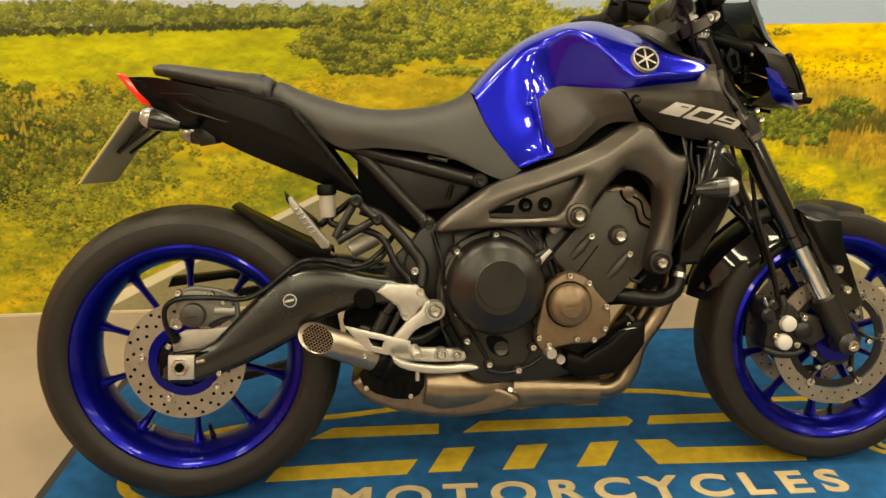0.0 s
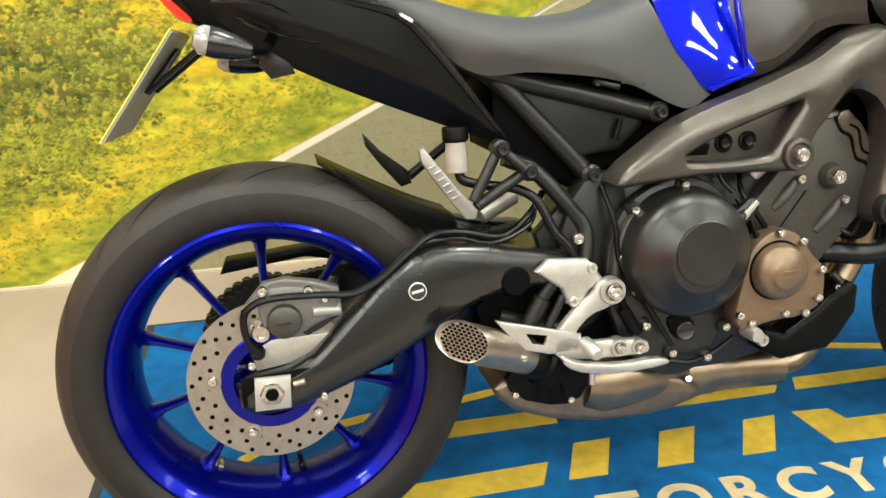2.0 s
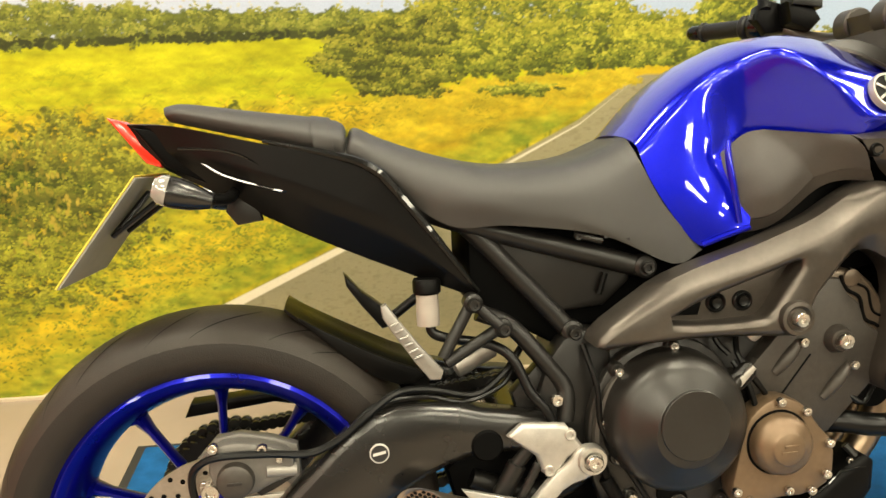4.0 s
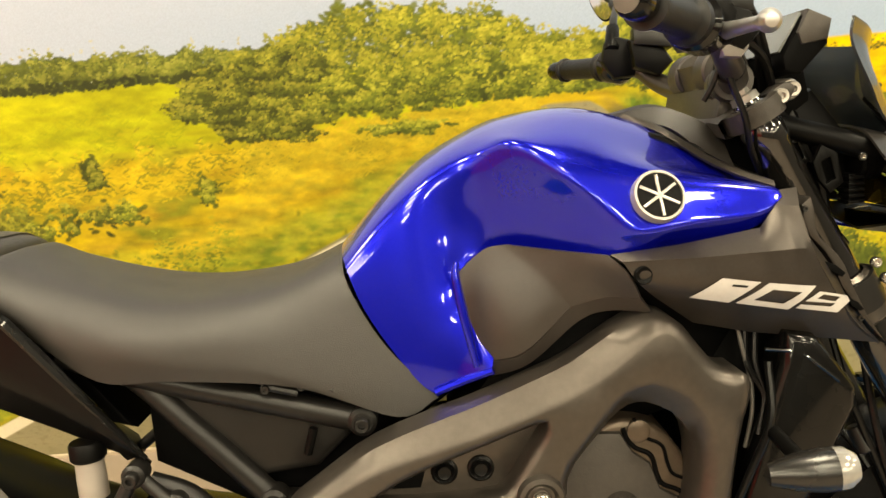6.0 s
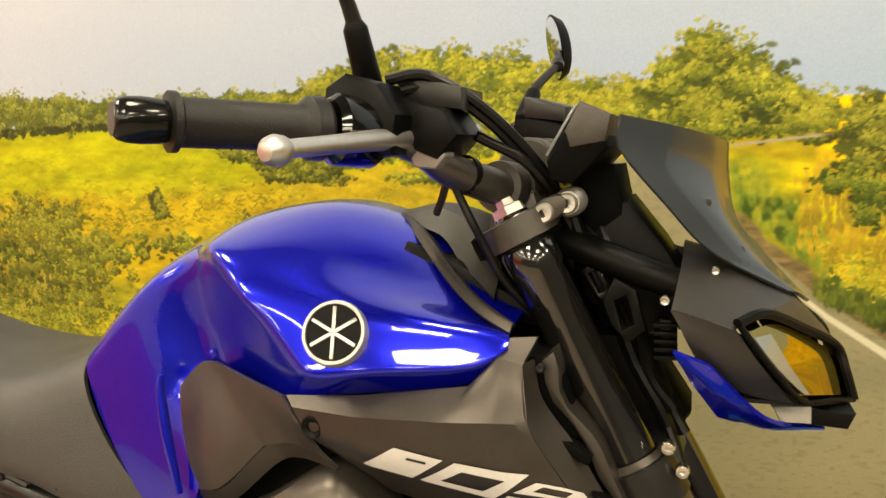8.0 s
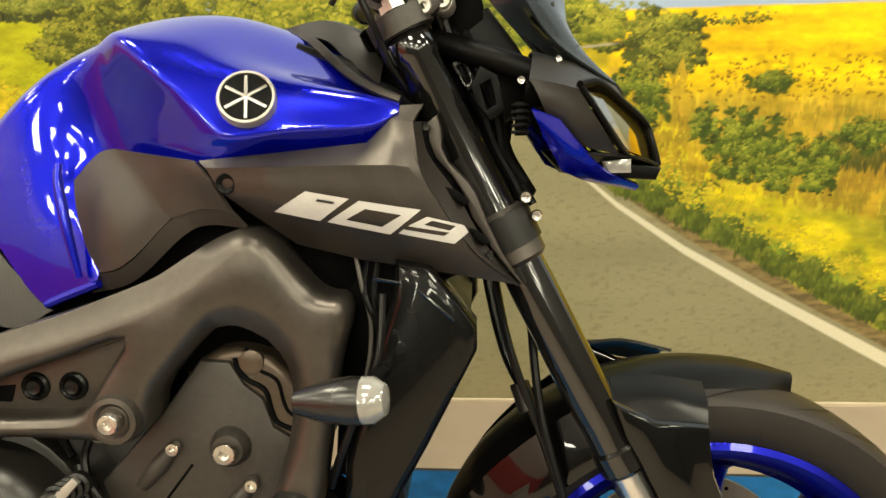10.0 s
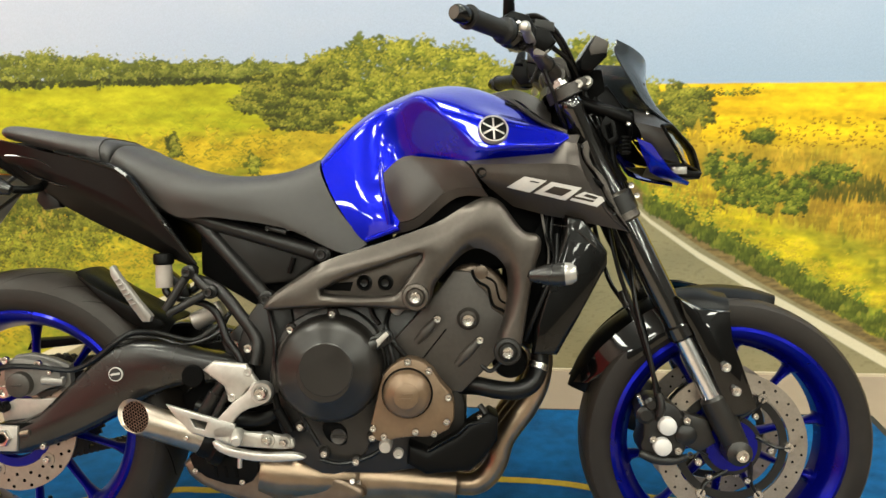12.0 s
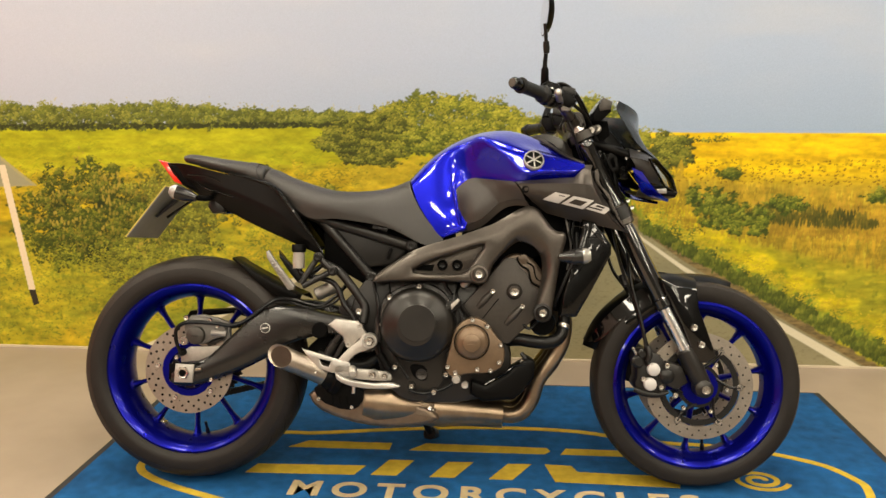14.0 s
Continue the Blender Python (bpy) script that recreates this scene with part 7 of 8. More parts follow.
# radiator
ra = part("radiator_cover", prism([(1.064, 0.736), (1.098, 0.728), (1.142, 0.668), (1.142, 0.644), (1.090, 0.545), (1.050, 0.474), (1.002, 0.474), (1.008, 0.535), (1.044, 0.655), (1.060, 0.70)], -0.172, -0.120, 0.008, 2, dome=(0.010, 0.004)), COVER_BLACK, bike, "gloss black radiator side cover")
part("radiator", prism([(1.085, 0.715), (1.135, 0.66), (1.06, 0.50), (1.02, 0.50)], -0.125, 0.125, 0.004), BLACK_MATT, bike, "black radiator core")
# added near-black filler, shade between frame and radiator made solid
part("radiator_gap_fill", prism([(0.996, 0.690), (1.030, 0.752), (1.100, 0.768), (1.132, 0.712), (1.072, 0.690), (1.050, 0.560), (1.020, 0.478), (0.984, 0.490), (0.992, 0.600)], -0.112, 0.112, 0.010), DARK_VOID, bike, "dark filler for the shaded gap behind the radiator")
part("radiator_cover", flip(prism([(1.064, 0.736), (1.098, 0.728), (1.142, 0.668), (1.142, 0.644), (1.090, 0.545), (1.050, 0.474), (1.002, 0.474), (1.008, 0.535), (1.044, 0.655), (1.060, 0.70)], -0.172, -0.120, 0.008, 2)), COVER_BLACK, bike)
part("radiator_trim", tube([(1.042, -0.172, 0.718), (1.078, -0.174, 0.711), (1.100, -0.176, 0.694), (1.120, -0.176, 0.676)], 0.0018, 6), FORK_BLACK, ra)
part("cable", tube([(1.022, -0.148, 0.740), (1.028, -0.150, 0.706), (1.035, -0.150, 0.672), (1.034, -0.152, 0.640), (1.026, -0.150, 0.600)], 0.0024, 8), CALIPER_DARK, bike, "grey control cable")
for k in range(2):
    part("wire", tube([(1.035 + 0.012 * k, -0.14, 0.745), (1.03 + 0.01 * k, -0.15, 0.70), (1.045, -0.16, 0.66), (1.035, -0.165, 0.62)], 0.0032, 6), HOSE, bike)

# ---- front end ----
front = wheel("front_wheel", FX, FZ, 0.229, 0.050, 0.2880, 0.060, -0.010, 0.20, "blue ten-spoke cast front wheel")
front.location.y = WHEEL_Y
for sgn in (-1, 1):
    d = brake_disc(front, FX, FZ, 0.112, 0.147, sgn * 0.064, [(0.3, 0.0), (0.7, 0.5)], 24, "drilled floating front brake disc")
    for k in range(6):
        a = 2 * math.pi * k / 6 - 0.03
        ca, sa_ = math.cos(a), math.sin(a)
        part("disc_arm", tube([(FX + 0.045 * ca - 0.02 * sa_, sgn * 0.062, FZ + 0.045 * sa_ + 0.02 * ca), (FX + 0.085 * ca, sgn * 0.062, FZ + 0.085 * sa_), (FX + 0.113 * ca, sgn * 0.062, FZ + 0.113 * sa_)], [0.010, 0.008, 0.010], 8, flat=(1, 0.5)), BLACK_MATT, d)
        part("disc_button", lathe([(0, -0.006), (0.009, -0.006), (0.0105, -0.003), (0.0105, 0.004), (0, 0.004)], FX + 0.111 * ca, FZ + 0.111 * sa_, 16, y=sgn * 0.064), BOLT_STEEL, d)
        a -= 0.08
        bolt(FX + 0.074 * math.cos(a), sgn * 0.064 - 0.006, FZ + 0.074 * math.sin(a), 0.0065, d)
    part("disc_carrier", ring_plate(FX, FZ, 0.045, 0.060, sgn * 0.060, 0.006), BLACK_MATT, d)
    part("disc_carrier", ring_plate(FX, FZ, 0.094, 0.1095, sgn * 0.062, 0.004), BLACK_MATT, d, "black carrier of the floating disc")
    part("hub_ring", ring_plate(FX, FZ, 0.026, 0.050, sgn * 0.066, 0.006), BLUE_RIM, d, "blue wheel hub behind the axle")

FORK_Y = 0.098
FT, FB = Vector((1.0700, 0, 0.966)), Vector((1.3960, 0, 0.292))
fd = (FB - FT).normalized()


def along(s, y):
    p = FT.lerp(FB, s)
    return Vector((p.x, y + 0.006 - 0.032 * s, p.z))


for sgn in (-1, 1):
    y = sgn * FORK_Y
    leg = part("fork_leg", turned([(0, -0.022), (0.016, -0.022), (0.017, -0.018), (0.0235, -0.016), (0.0235, 0.018), (0.0250, 0.022), (0.0250, 0.048), (0.0225, 0.054), (0.0225, 0.30), (0.0250, 0.40), (0.0255, 0.58),
                                   (0.0235, 0.62), (0.0235, 0.655), (0.0265, 0.660), (0.0265, 0.690), (0.022, 0.697), (0.0, 0.697)], along(0, y), along(1, y), 28), FORK_BLACK, bike, "black upside-down fork tube")
    part("stanchion", turned([(0.0195, 0.68), (0.0195, 0.90)], along(0, y), along(1, y), 28), CHROME, leg, "chromed fork slider")
    part("fork_foot", turned([(0.020, 0.86), (0.0255, 0.868), (0.0265, 0.93), (0.024, 1.0), (0.020, 1.03), (0, 1.03)], along(0, y), along(1, y), 24), ENGINE, leg, "dark cast fork foot")
    part("axle_clamp", lathe([(0, -0.030), (0.014, -0.030), (0.024, -0.024), (0.026, 0.0), (0.024, 0.022), (0, 0.022)], FX, FZ, 28, y=y - 0.026), ENGINE, leg)
    part("axle_nut", lathe([(0, -0.032), (0.0065, -0.032), (0.0075, -0.040), (0.0115, -0.040), (0.0125, -0.037), (0.0125, -0.026), (0, -0.026)], FX, FZ, 24, y=y - 0.026) if sgn < 0 else rod((FX, y, FZ), (FX, y + 0.04, FZ), 0.014), BOLT_STEEL, leg)
    part("fork_cap", turned([(0, -0.044), (0.008, -0.044), (0.009, -0.034), (0.015, -0.032), (0.016, -0.020), (0.0, -0.020)], along(0, y), along(1, y), 6), ALU, leg, "pale fork cap nut")
    # radial caliper with its two round pistons
    cal = part("front_caliper", prism([(1.206, 0.372), (1.222, 0.318), (1.210, 0.282), (1.235, 0.262), (1.285, 0.258), (1.305, 0.285), (1.305, 0.330), (1.288, 0.365), (1.250, 0.386)], *((-0.130, -0.050) if sgn < 0 else (0.050, 0.130)), 0.010, 2, smooth=1), BLACK_MATT, bike, "black four-piston front brake caliper")
    if sgn < 0:
        for px, pz in ((1.263, 0.331), (1.254, 0.291)):
            part("piston_cap", lathe([(0, -0.146), (0.012, -0.146), (0.0165, -0.143), (0.0175, -0.138), (0.0175, -0.12), (0, -0.12)], px, pz, 28), WHITE_DECAL, cal, "pale round piston cap")
        for px, pz in ((1.284, 0.283), (1.322, 0.262), (1.236, 0.305), (1.30, 0.342)):
            bolt(px, -0.134, pz, 0.0075, cal)
        part("caliper_rib", tube([(1.212, -0.130, 0.276), (1.240, -0.134, 0.266), (1.275, -0.132, 0.262), (1.304, -0.124, 0.268)], [0.007, 0.009, 0.008, 0.006], 10), BLACK_MATT, cal)
        part("caliper_bracket", prism([(1.290, 0.292), (1.300, 0.352), (1.345, 0.338), (1.362, 0.292), (1.330, 0.272)], -0.118, -0.080, 0.006, 2), ENGINE, cal)
        for px, pz, hz in ((1.222, 0.352, 0.018), (1.300, 0.312, 0.020), (1.232, 0.372, 0.014)):
            part("caliper_boss", lathe([(0, -0.140), (hz * 0.6, -0.140), (hz, -0.134), (hz, -0.11), (0, -0.11)], px, pz, 16), BLACK_MATT, cal)
        part("bleed_nipple", rod((1.216, -0.135, 0.372), (1.206, -0.140, 0.392), 0.0045), BOLT_STEEL, cal)
        part("hose_end", tube([(1.246, -0.138, 0.395), (1.250, -0.142, 0.37), (1.246, -0.142, 0.352)], [0.007, 0.008, 0.007], 10), BLACK_MATT, cal)
    part("fender_arm", prism([(1.279, 0.580), (1.325, 0.558), (1.378, 0.552), (1.384, 0.498), (1.401, 0.454), (1.432, 0.367), (1.408, 0.351), (1.381, 0.350), (1.359, 0.400), (1.337, 0.454), (1.310, 0.508), (1.292, 0.541)],
                             *((-0.140, -0.120) if sgn < 0 else (0.090, 0.110)), 0.006, 2, dome=None), BLACK_GLOSS, bike, "gloss black mudguard stay")
    if sgn < 0:
        for px, pz in ((1.369, 0.447), (1.389, 0.401)):
            bolt(px, -0.143, pz, 0.0095, bike)
        part("stay_clip", tube([(1.355, -0.128, 0.530), (1.36, -0.13, 0.50), (1.372, -0.13, 0.475)], 0.006, 8), BLACK_GLOSS, bike)

part("front_axle", rod((FX, -0.125, FZ), (FX, 0.125, FZ), 0.011), BOLT_STEEL, bike)

# mudguard
FEND = []
for deg, rr, hw in ((161, 0.338, 0.030), (152, 0.342, 0.058), (140, 0.340, 0.070), (125, 0.333, 0.078), (110, 0.326, 0.080), (96, 0.320, 0.076), (82, 0.316, 0.060), (71, 0.313, 0.020)):
    a = math.radians(deg)
    row = []
    for q in (0.0, 0.45, 0.8, 1.0):
        r2 = rr - (0.004 + 0.030 * (1 if deg > 90 else 0.75)) * q ** 2.2
        row.append((1.409 + r2 * math.cos(a), -hw * q, 0.270 + r2 * math.sin(a)))
    FEND.append(row)
part("front_mudguard", thicken(whole(skin(FEND, 6, 4)), 0.003), TAIL_BLACK, bike, "gloss black front mudguard")
for turn_side in (lambda b_: b_, flip):
    part("mudguard_side", turn_side(thicken(grid_mesh(skin([[(1.285, -0.078, 0.588), (1.283, -0.108, 0.582), (1.279, -0.130, 0.572)], [(1.330, -0.078, 0.590), (1.330, -0.110, 0.578), (1.328, -0.132, 0.556)],
                                                      [(1.388, -0.068, 0.578), (1.384, -0.106, 0.568), (1.378, -0.132, 0.548)]], 5, 5)), 0.004)), TAIL_BLACK, bike)
for turn_side in (lambda b_: b_, flip):
    part("mudguard_skirt", turn_side(thicken(grid_mesh(skin([[(1.098, -0.034, 0.392), (1.115, -0.050, 0.395), (1.125, -0.052, 0.40)], [(1.150, -0.062, 0.470), (1.185, -0.082, 0.445), (1.200, -0.084, 0.44)],
                                                        [(1.220, -0.076, 0.532), (1.250, -0.094, 0.500), (1.265, -0.096, 0.49)], [(1.285, -0.080, 0.570), (1.310, -0.100, 0.535), (1.325, -0.104, 0.52)]], 5, 4)), 0.003)), BLACK_GLOSS, bike)

# yokes
def yoke(s, th, name):
    p = FT.lerp(FB, s)
    ring = [turned([(0.025, 0), (0.034, 0.05), (0.034, 0.95), (0.025, 1)], along(s, sg * FORK_Y) - fd * th / 2, along(s, sg * FORK_Y) + fd * th / 2, 24) for sg in (-1, 1)]
    bar = bmesh.new()
    fwd = Vector((-fd.z, 0, fd.x))
    pts = [(-FORK_Y, 0.030), (-0.06, 0.026), (0, 0.030), (0.06, 0.026), (FORK_Y, 0.030)]
    loops = []
    for yy, hw in pts:
        c0 = Vector((p.x, yy, p.z)) - fwd * 0.006
        loops.append([bar.verts.new(c0 + fwd * a * hw + fd * b * th / 2) for a, b in ((-1.2, -0.8), (-1, -1), (1, -1), (1.2, -0.8), (1.2, 0.8), (1, 1), (-1, 1), (-1.2, 0.8))])
    for a, b in zip(loops, loops[1:]):
        for k in range(8):
            bar.faces.new((a[k], a[(k + 1) % 8], b[(k + 1) % 8], b[k]))
    return part(name, join(*ring, bar), ENGINE_GREY if name == "top_yoke" else BLACK_MATT, bike, "grey cast fork yoke")


ty_ = yoke(-0.002, 0.024, "top_yoke")
ly_ = yoke(0.315, 0.040, "lower_yoke")
part("yoke_clamp", prism([(1.080, 0.962), (1.108, 0.978), (1.116, 0.992), (1.106, 1.000), (1.088, 0.992), (1.074, 0.976)], -0.104, -0.076, 0.004, smooth=1), ENGINE_GREY, ty_)
bolt(1.095, -0.106, 0.983, 0.0085, ty_, ALU_CAST)
part("yoke_spigot", lathe([(0, -0.092), (0.010, -0.092), (0.0125, -0.088), (0.013, -0.06), (0, -0.06)], 1.113, 0.990, 24), ALU_CAST, ty_)
bolt(1.113, -0.094, 0.990, 0.009, ty_, ALU_CAST)
bolt(1.194, -0.118, 0.790, 0.006, ly_)
bolt(1.205, -0.118, 0.771, 0.006, ly_)
part("fork_clamp", turned([(0.0255, 0), (0.031, 0.08), (0.031, 0.92), (0.0255, 1)], along(0.285, -FORK_Y), along(0.365, -FORK_Y), 24), FRAME_GREY, ly_, "grey fork clamp")

# handlebar, grips, levers and switches
BAR = [(0.864, -0.345, 1.066), (0.950, -0.235, 1.058), (0.998, -0.175, 1.045), (1.025, -0.140, 1.022), (1.050, -0.09, 1.006), (1.062, -0.03, 1.000), (1.064, 0.04, 1.000)]
BAR_R = [0.011, 0.011, 0.0115, 0.0140, 0.0160, 0.0160, 0.0160]


# the steering is turned a little: the far half mirrors the near one across the turned middle line
STEER = Matrix.Translation((1.066, 0.04, 0)) @ Matrix.Rotation(radians(-5.7), 4, "Z")
OVER = STEER @ Matrix.Scale(-1, 4, (0, 1, 0)) @ STEER.inverted()


def hand(s, bm):
    """The near-side form as it is, or carried over to the far side."""
    if s > 0:
        bmesh.ops.transform(bm, matrix=OVER, verts=bm.verts[:])
        bmesh.ops.reverse_faces(bm, faces=bm.faces[:])
    return bm


far_bar = [(OVER @ Vector(p)).to_tuple() for p in BAR[-2::-1]]
hb = part("handlebar", tube(BAR + far_bar, BAR_R + BAR_R[-2::-1], 14), FRAME_GREY, bike, "grey tapered handlebar")
for q in (0.25, 0.75):
    a, b = Vector((1.050, -0.09, 1.006)).lerp(Vector((1.062, -0.03, 1.000)), q - 0.2), Vector((1.050, -0.09, 1.006)).lerp(Vector((1.062, -0.03, 1.000)), q + 0.2)
    part("bar_clamp", turned([(0.016, 0), (0.0225, 0.04), (0.0235, 0.2), (0.0235, 0.8), (0.0225, 0.96), (0.016, 1)], a, b, 28), ENGINE_GREY, hb, "dark handlebar clamp ring")
part("bar_riser", prism([(1.034, 0.955), (1.090, 0.965), (1.080, 1.000), (1.044, 1.000)], -0.070, 0.130, 0.006), ENGINE_GREY, hb, "dark clamp block on the yoke")
part("cable_tie", turned([(0.0150, 0), (0.0168, 0.1), (0.0168, 0.9), (0.0150, 1)], (1.031, -0.128, 1.0185), (1.034, -0.121, 1.0165), 20), BLACK_PLASTIC, hb)
for sgn in (-1, 1):
    g0, g1, g2 = Vector((0.866, -0.344, 1.066)), Vector((0.886, -0.319, 1.0640)), Vector((0.955, -0.228, 1.0575))
    e0 = g0 + (g0 - g1).normalized() * 0.001
    be = part("bar_end", hand(sgn, turned([(0, 0.14), (0.0065, 0.12), (0.0078, 0.02), (0.0105, 0.0), (0.0132, 0.06), (0.0150, 0.22), (0.0156, 0.5), (0.0150, 0.85), (0.0138, 1.0), (0, 1.0)], e0, g1, 28)), COVER_BLACK, hb, "gloss black bar end weight")
    part("bar_end_screw", hand(sgn, turned([(0, 0.10), (0.0065, 0.10), (0.0065, 0.3), (0, 0.3)], e0, g1, 16)), RED_DECAL, be)
    gp = part("grip", hand(sgn, turned([(0.0125, 0), (0.0205, 0.01), (0.0205, 0.05), (0.0170, 0.07), (0.0168, 0.80), (0.019, 0.84), (0.0235, 0.88), (0.0240, 0.97), (0.0215, 1.0), (0.0125, 1.0)], g1, g2, 28)), GRIP_RUBBER, hb, "worn black rubber grip")
    for k in range(5):
        q0 = g1.lerp(g2, 0.30 + 0.09 * k)
        part("grip_mark", hand(sgn, tube([q0 + Vector((0, -0.003, -0.0170)), q0 + Vector((-0.006, -0.014, -0.0085)), q0 + Vector((-0.004, -0.016, -0.001))], 0.0006, 5)), BLACK_PLASTIC, gp)
    s0, s1 = Vector((0.957, -0.226, 1.058)), Vector((0.982, -0.190, 1.053))
    sw = part("switch_housing", hand(sgn, turned([(0, 0), (0.022, 0.0), (0.027, 0.12), (0.027, 0.85), (0.022, 1.0), (0, 1.0)], s0, s1, 20)), BLACK_GLOSS, hb, "black switch housing")
    part("switch_block", hand(sgn, prism([(0.944, 1.062), (0.950, 1.090), (0.966, 1.099), (0.994, 1.090), (1.008, 1.066), (1.002, 1.036), (0.962, 1.034)], *sorted((-0.215, -0.160)), 0.007, 2)), BLACK_PLASTIC, hb, "black switch block")
    part("switch_button", hand(sgn, prism([(0.938, 1.066), (0.944, 1.078), (0.952, 1.076), (0.948, 1.062)], *sorted((-0.196, -0.182)), 0.002, 2)), RED_DECAL if sgn < 0 else BLACK_MATT, sw)
    mc = part("master_cylinder", hand(sgn, prism([(0.984, 1.086), (1.034, 1.070), (1.046, 1.050), (1.026, 1.030), (0.990, 1.046)], *sorted((-0.182, -0.106)), 0.007, 2)), BLACK_PLASTIC, hb, "black brake master cylinder")
    if sgn < 0:
        bolt(1.036, -0.108, 1.054, 0.008, mc)
    part("reservoir", hand(sgn, prism([(0.990, 1.103), (1.044, 1.087), (1.044, 1.069), (0.990, 1.078)], *sorted((-0.165, -0.098)), 0.003)), BLACK_MATT, mc, "black fluid reservoir")
    lv = part("lever", hand(sgn, tube([(0.979, -0.340, 1.041), (0.981, -0.328, 1.042), (0.985, -0.29, 1.044), (0.990, -0.25, 1.046), (0.995, -0.21, 1.048), (1.000, -0.168, 1.049)],
                          [0.006, 0.007, 0.0075, 0.0085, 0.010, 0.011], 12, flat=(1, 0.85))), ALU, hb, "bare alloy hand lever")
    part("lever_ball", hand(sgn, turned([(0, 0), (0.0055, 0.06), (0.0088, 0.25), (0.0100, 0.5), (0.0088, 0.78), (0.006, 1), (0, 1)], (0.976, -0.353, 1.040), (0.980, -0.331, 1.042), 20)), ALU, lv)
    part("lever_bracket", hand(sgn, prism([(1.002, 1.058), (1.030, 1.060), (1.033, 1.034), (1.024, 1.024), (1.006, 1.026), (1.000, 1.040)], *sorted((-0.178, -0.152)), 0.004, 2)), CALIPER, lv, "grey cast lever bracket")
    part("lever_pivot", hand(sgn, turned([(0, 0), (0.007, 0.0), (0.008, 0.1), (0.008, 0.9), (0.007, 1), (0, 1)], (1.013, -0.168, 1.026), (1.013, -0.168, 1.062), 14)), BLACK_MATT, lv)
    # mirror on its jointed stalk
    if sgn < 0:
        steps_ = [Vector(p) for p in ((0.962, -0.150, 1.088), (0.960, -0.176, 1.146), (0.960, -0.212, 1.186), (0.955, -0.232, 1.243))]
        hx = Vector((0.950, -0.238, 1.262))
    else:
        steps_ = [Vector(p) for p in ((1.003, 0.258, 1.078), (1.015, 0.290, 1.120), (1.036, 0.351, 1.156), (1.030, 0.385, 1.175))]
        hx = Vector((1.020, 0.400, 1.185))
    stalk = part("mirror_stalk", tube(steps_, [0.009, 0.0065, 0.0052, 0.0052], 12), BLACK_MATT, bike, "black mirror stalk")
    part("stalk_boot", turned([(0, 0), (0.0105, 0), (0.0118, 0.1), (0.0100, 0.9), (0.0065, 1), (0, 1)], steps_[0], steps_[0].lerp(steps_[1], 0.95), 16), BLACK_PLASTIC, stalk)
    part("stalk_joint", turned([(0, 0), (0.008, 0.1), (0.009, 0.5), (0.008, 0.9), (0, 1)], steps_[2] - (steps_[3] - steps_[2]) * 0.3, steps_[2] + (steps_[3] - steps_[2]) * 0.3, 14), BLACK_MATT, stalk)
    shell = bmesh.new()
    rows = []
    wide, high = (0.068, 0.036) if sgn < 0 else (0.050, 0.033)
    for i in range(7):
        q = i / 6
        rows.append([(0.020 * (1 - q ** 2) ** 0.5 + 0.006 if q < 1 else 0.004, wide * q * math.cos(b), high * q * (math.sin(b) if math.sin(b) > 0 else 0.85 * math.sin(b)) + 0.10 * wide * q * math.cos(b)) for b in (2 * math.pi * k / 28 for k in range(28))])
    vs = [[shell.verts.new(p) for p in row] for row in rows[1:]]
    c_ = shell.verts.new((0.026, 0, 0))
    for k in range(28):
        shell.faces.new((c_, vs[0][k], vs[0][(k + 1) % 28]))
    for a, b in zip(vs, vs[1:]):
        for k in range(28):
            shell.faces.new((a[k], b[k], b[(k + 1) % 28], a[(k + 1) % 28]))
    shell.faces.new(vs[-1][::-1])
    ms = part("mirror_shell", shell, BLACK_PLASTIC, stalk, "black mirror housing")
    ms.matrix_basis = Matrix.Translation(hx) @ Matrix.Rotation(radians(3 if sgn < 0 else 36), 4, "Z") @ Matrix.Rotation(radians(-38 if sgn < 0 else 62), 4, "X") @ Matrix.Rotation(radians(-8), 4, "Y")
    gl = bmesh.new()
    gl.faces.new([gl.verts.new((0.0028, wide * 0.93 * math.cos(b), high * 0.92 * (math.sin(b) if math.sin(b) > 0 else 0.85 * math.sin(b)) + 0.093 * wide * math.cos(b))) for b in (2 * math.pi * k / 28 for k in range(28))])
    part("mirror_glass", gl, MIRROR, ms, "mirror glass")
part("bar_clamp", join(turned([(0, 0), (0.026, 0), (0.029, 0.1), (0.029, 0.9), (0.026, 1), (0, 1)], (1.066, -0.030, 1.020), (1.066, 0.008, 1.020), 24),
                       turned([(0, 0), (0.026, 0), (0.029, 0.1), (0.029, 0.9), (0.026, 1), (0, 1)], (1.066, 0.066, 1.020), (1.066, 0.104, 1.020), 24),
                       prism([(1.040, 1.03), (1.076, 1.03), (1.090, 0.96), (1.060, 0.955)], -0.03, 0.10, 0.006)), ENGINE_GREY, bike, "grey handlebar clamp")
part("cable_tie", tube([(1.020, -0.130, 1.022), (1.012, -0.125, 1.00), (1.004, -0.12, 0.985)], 0.0035, 6), HOSE, bike)
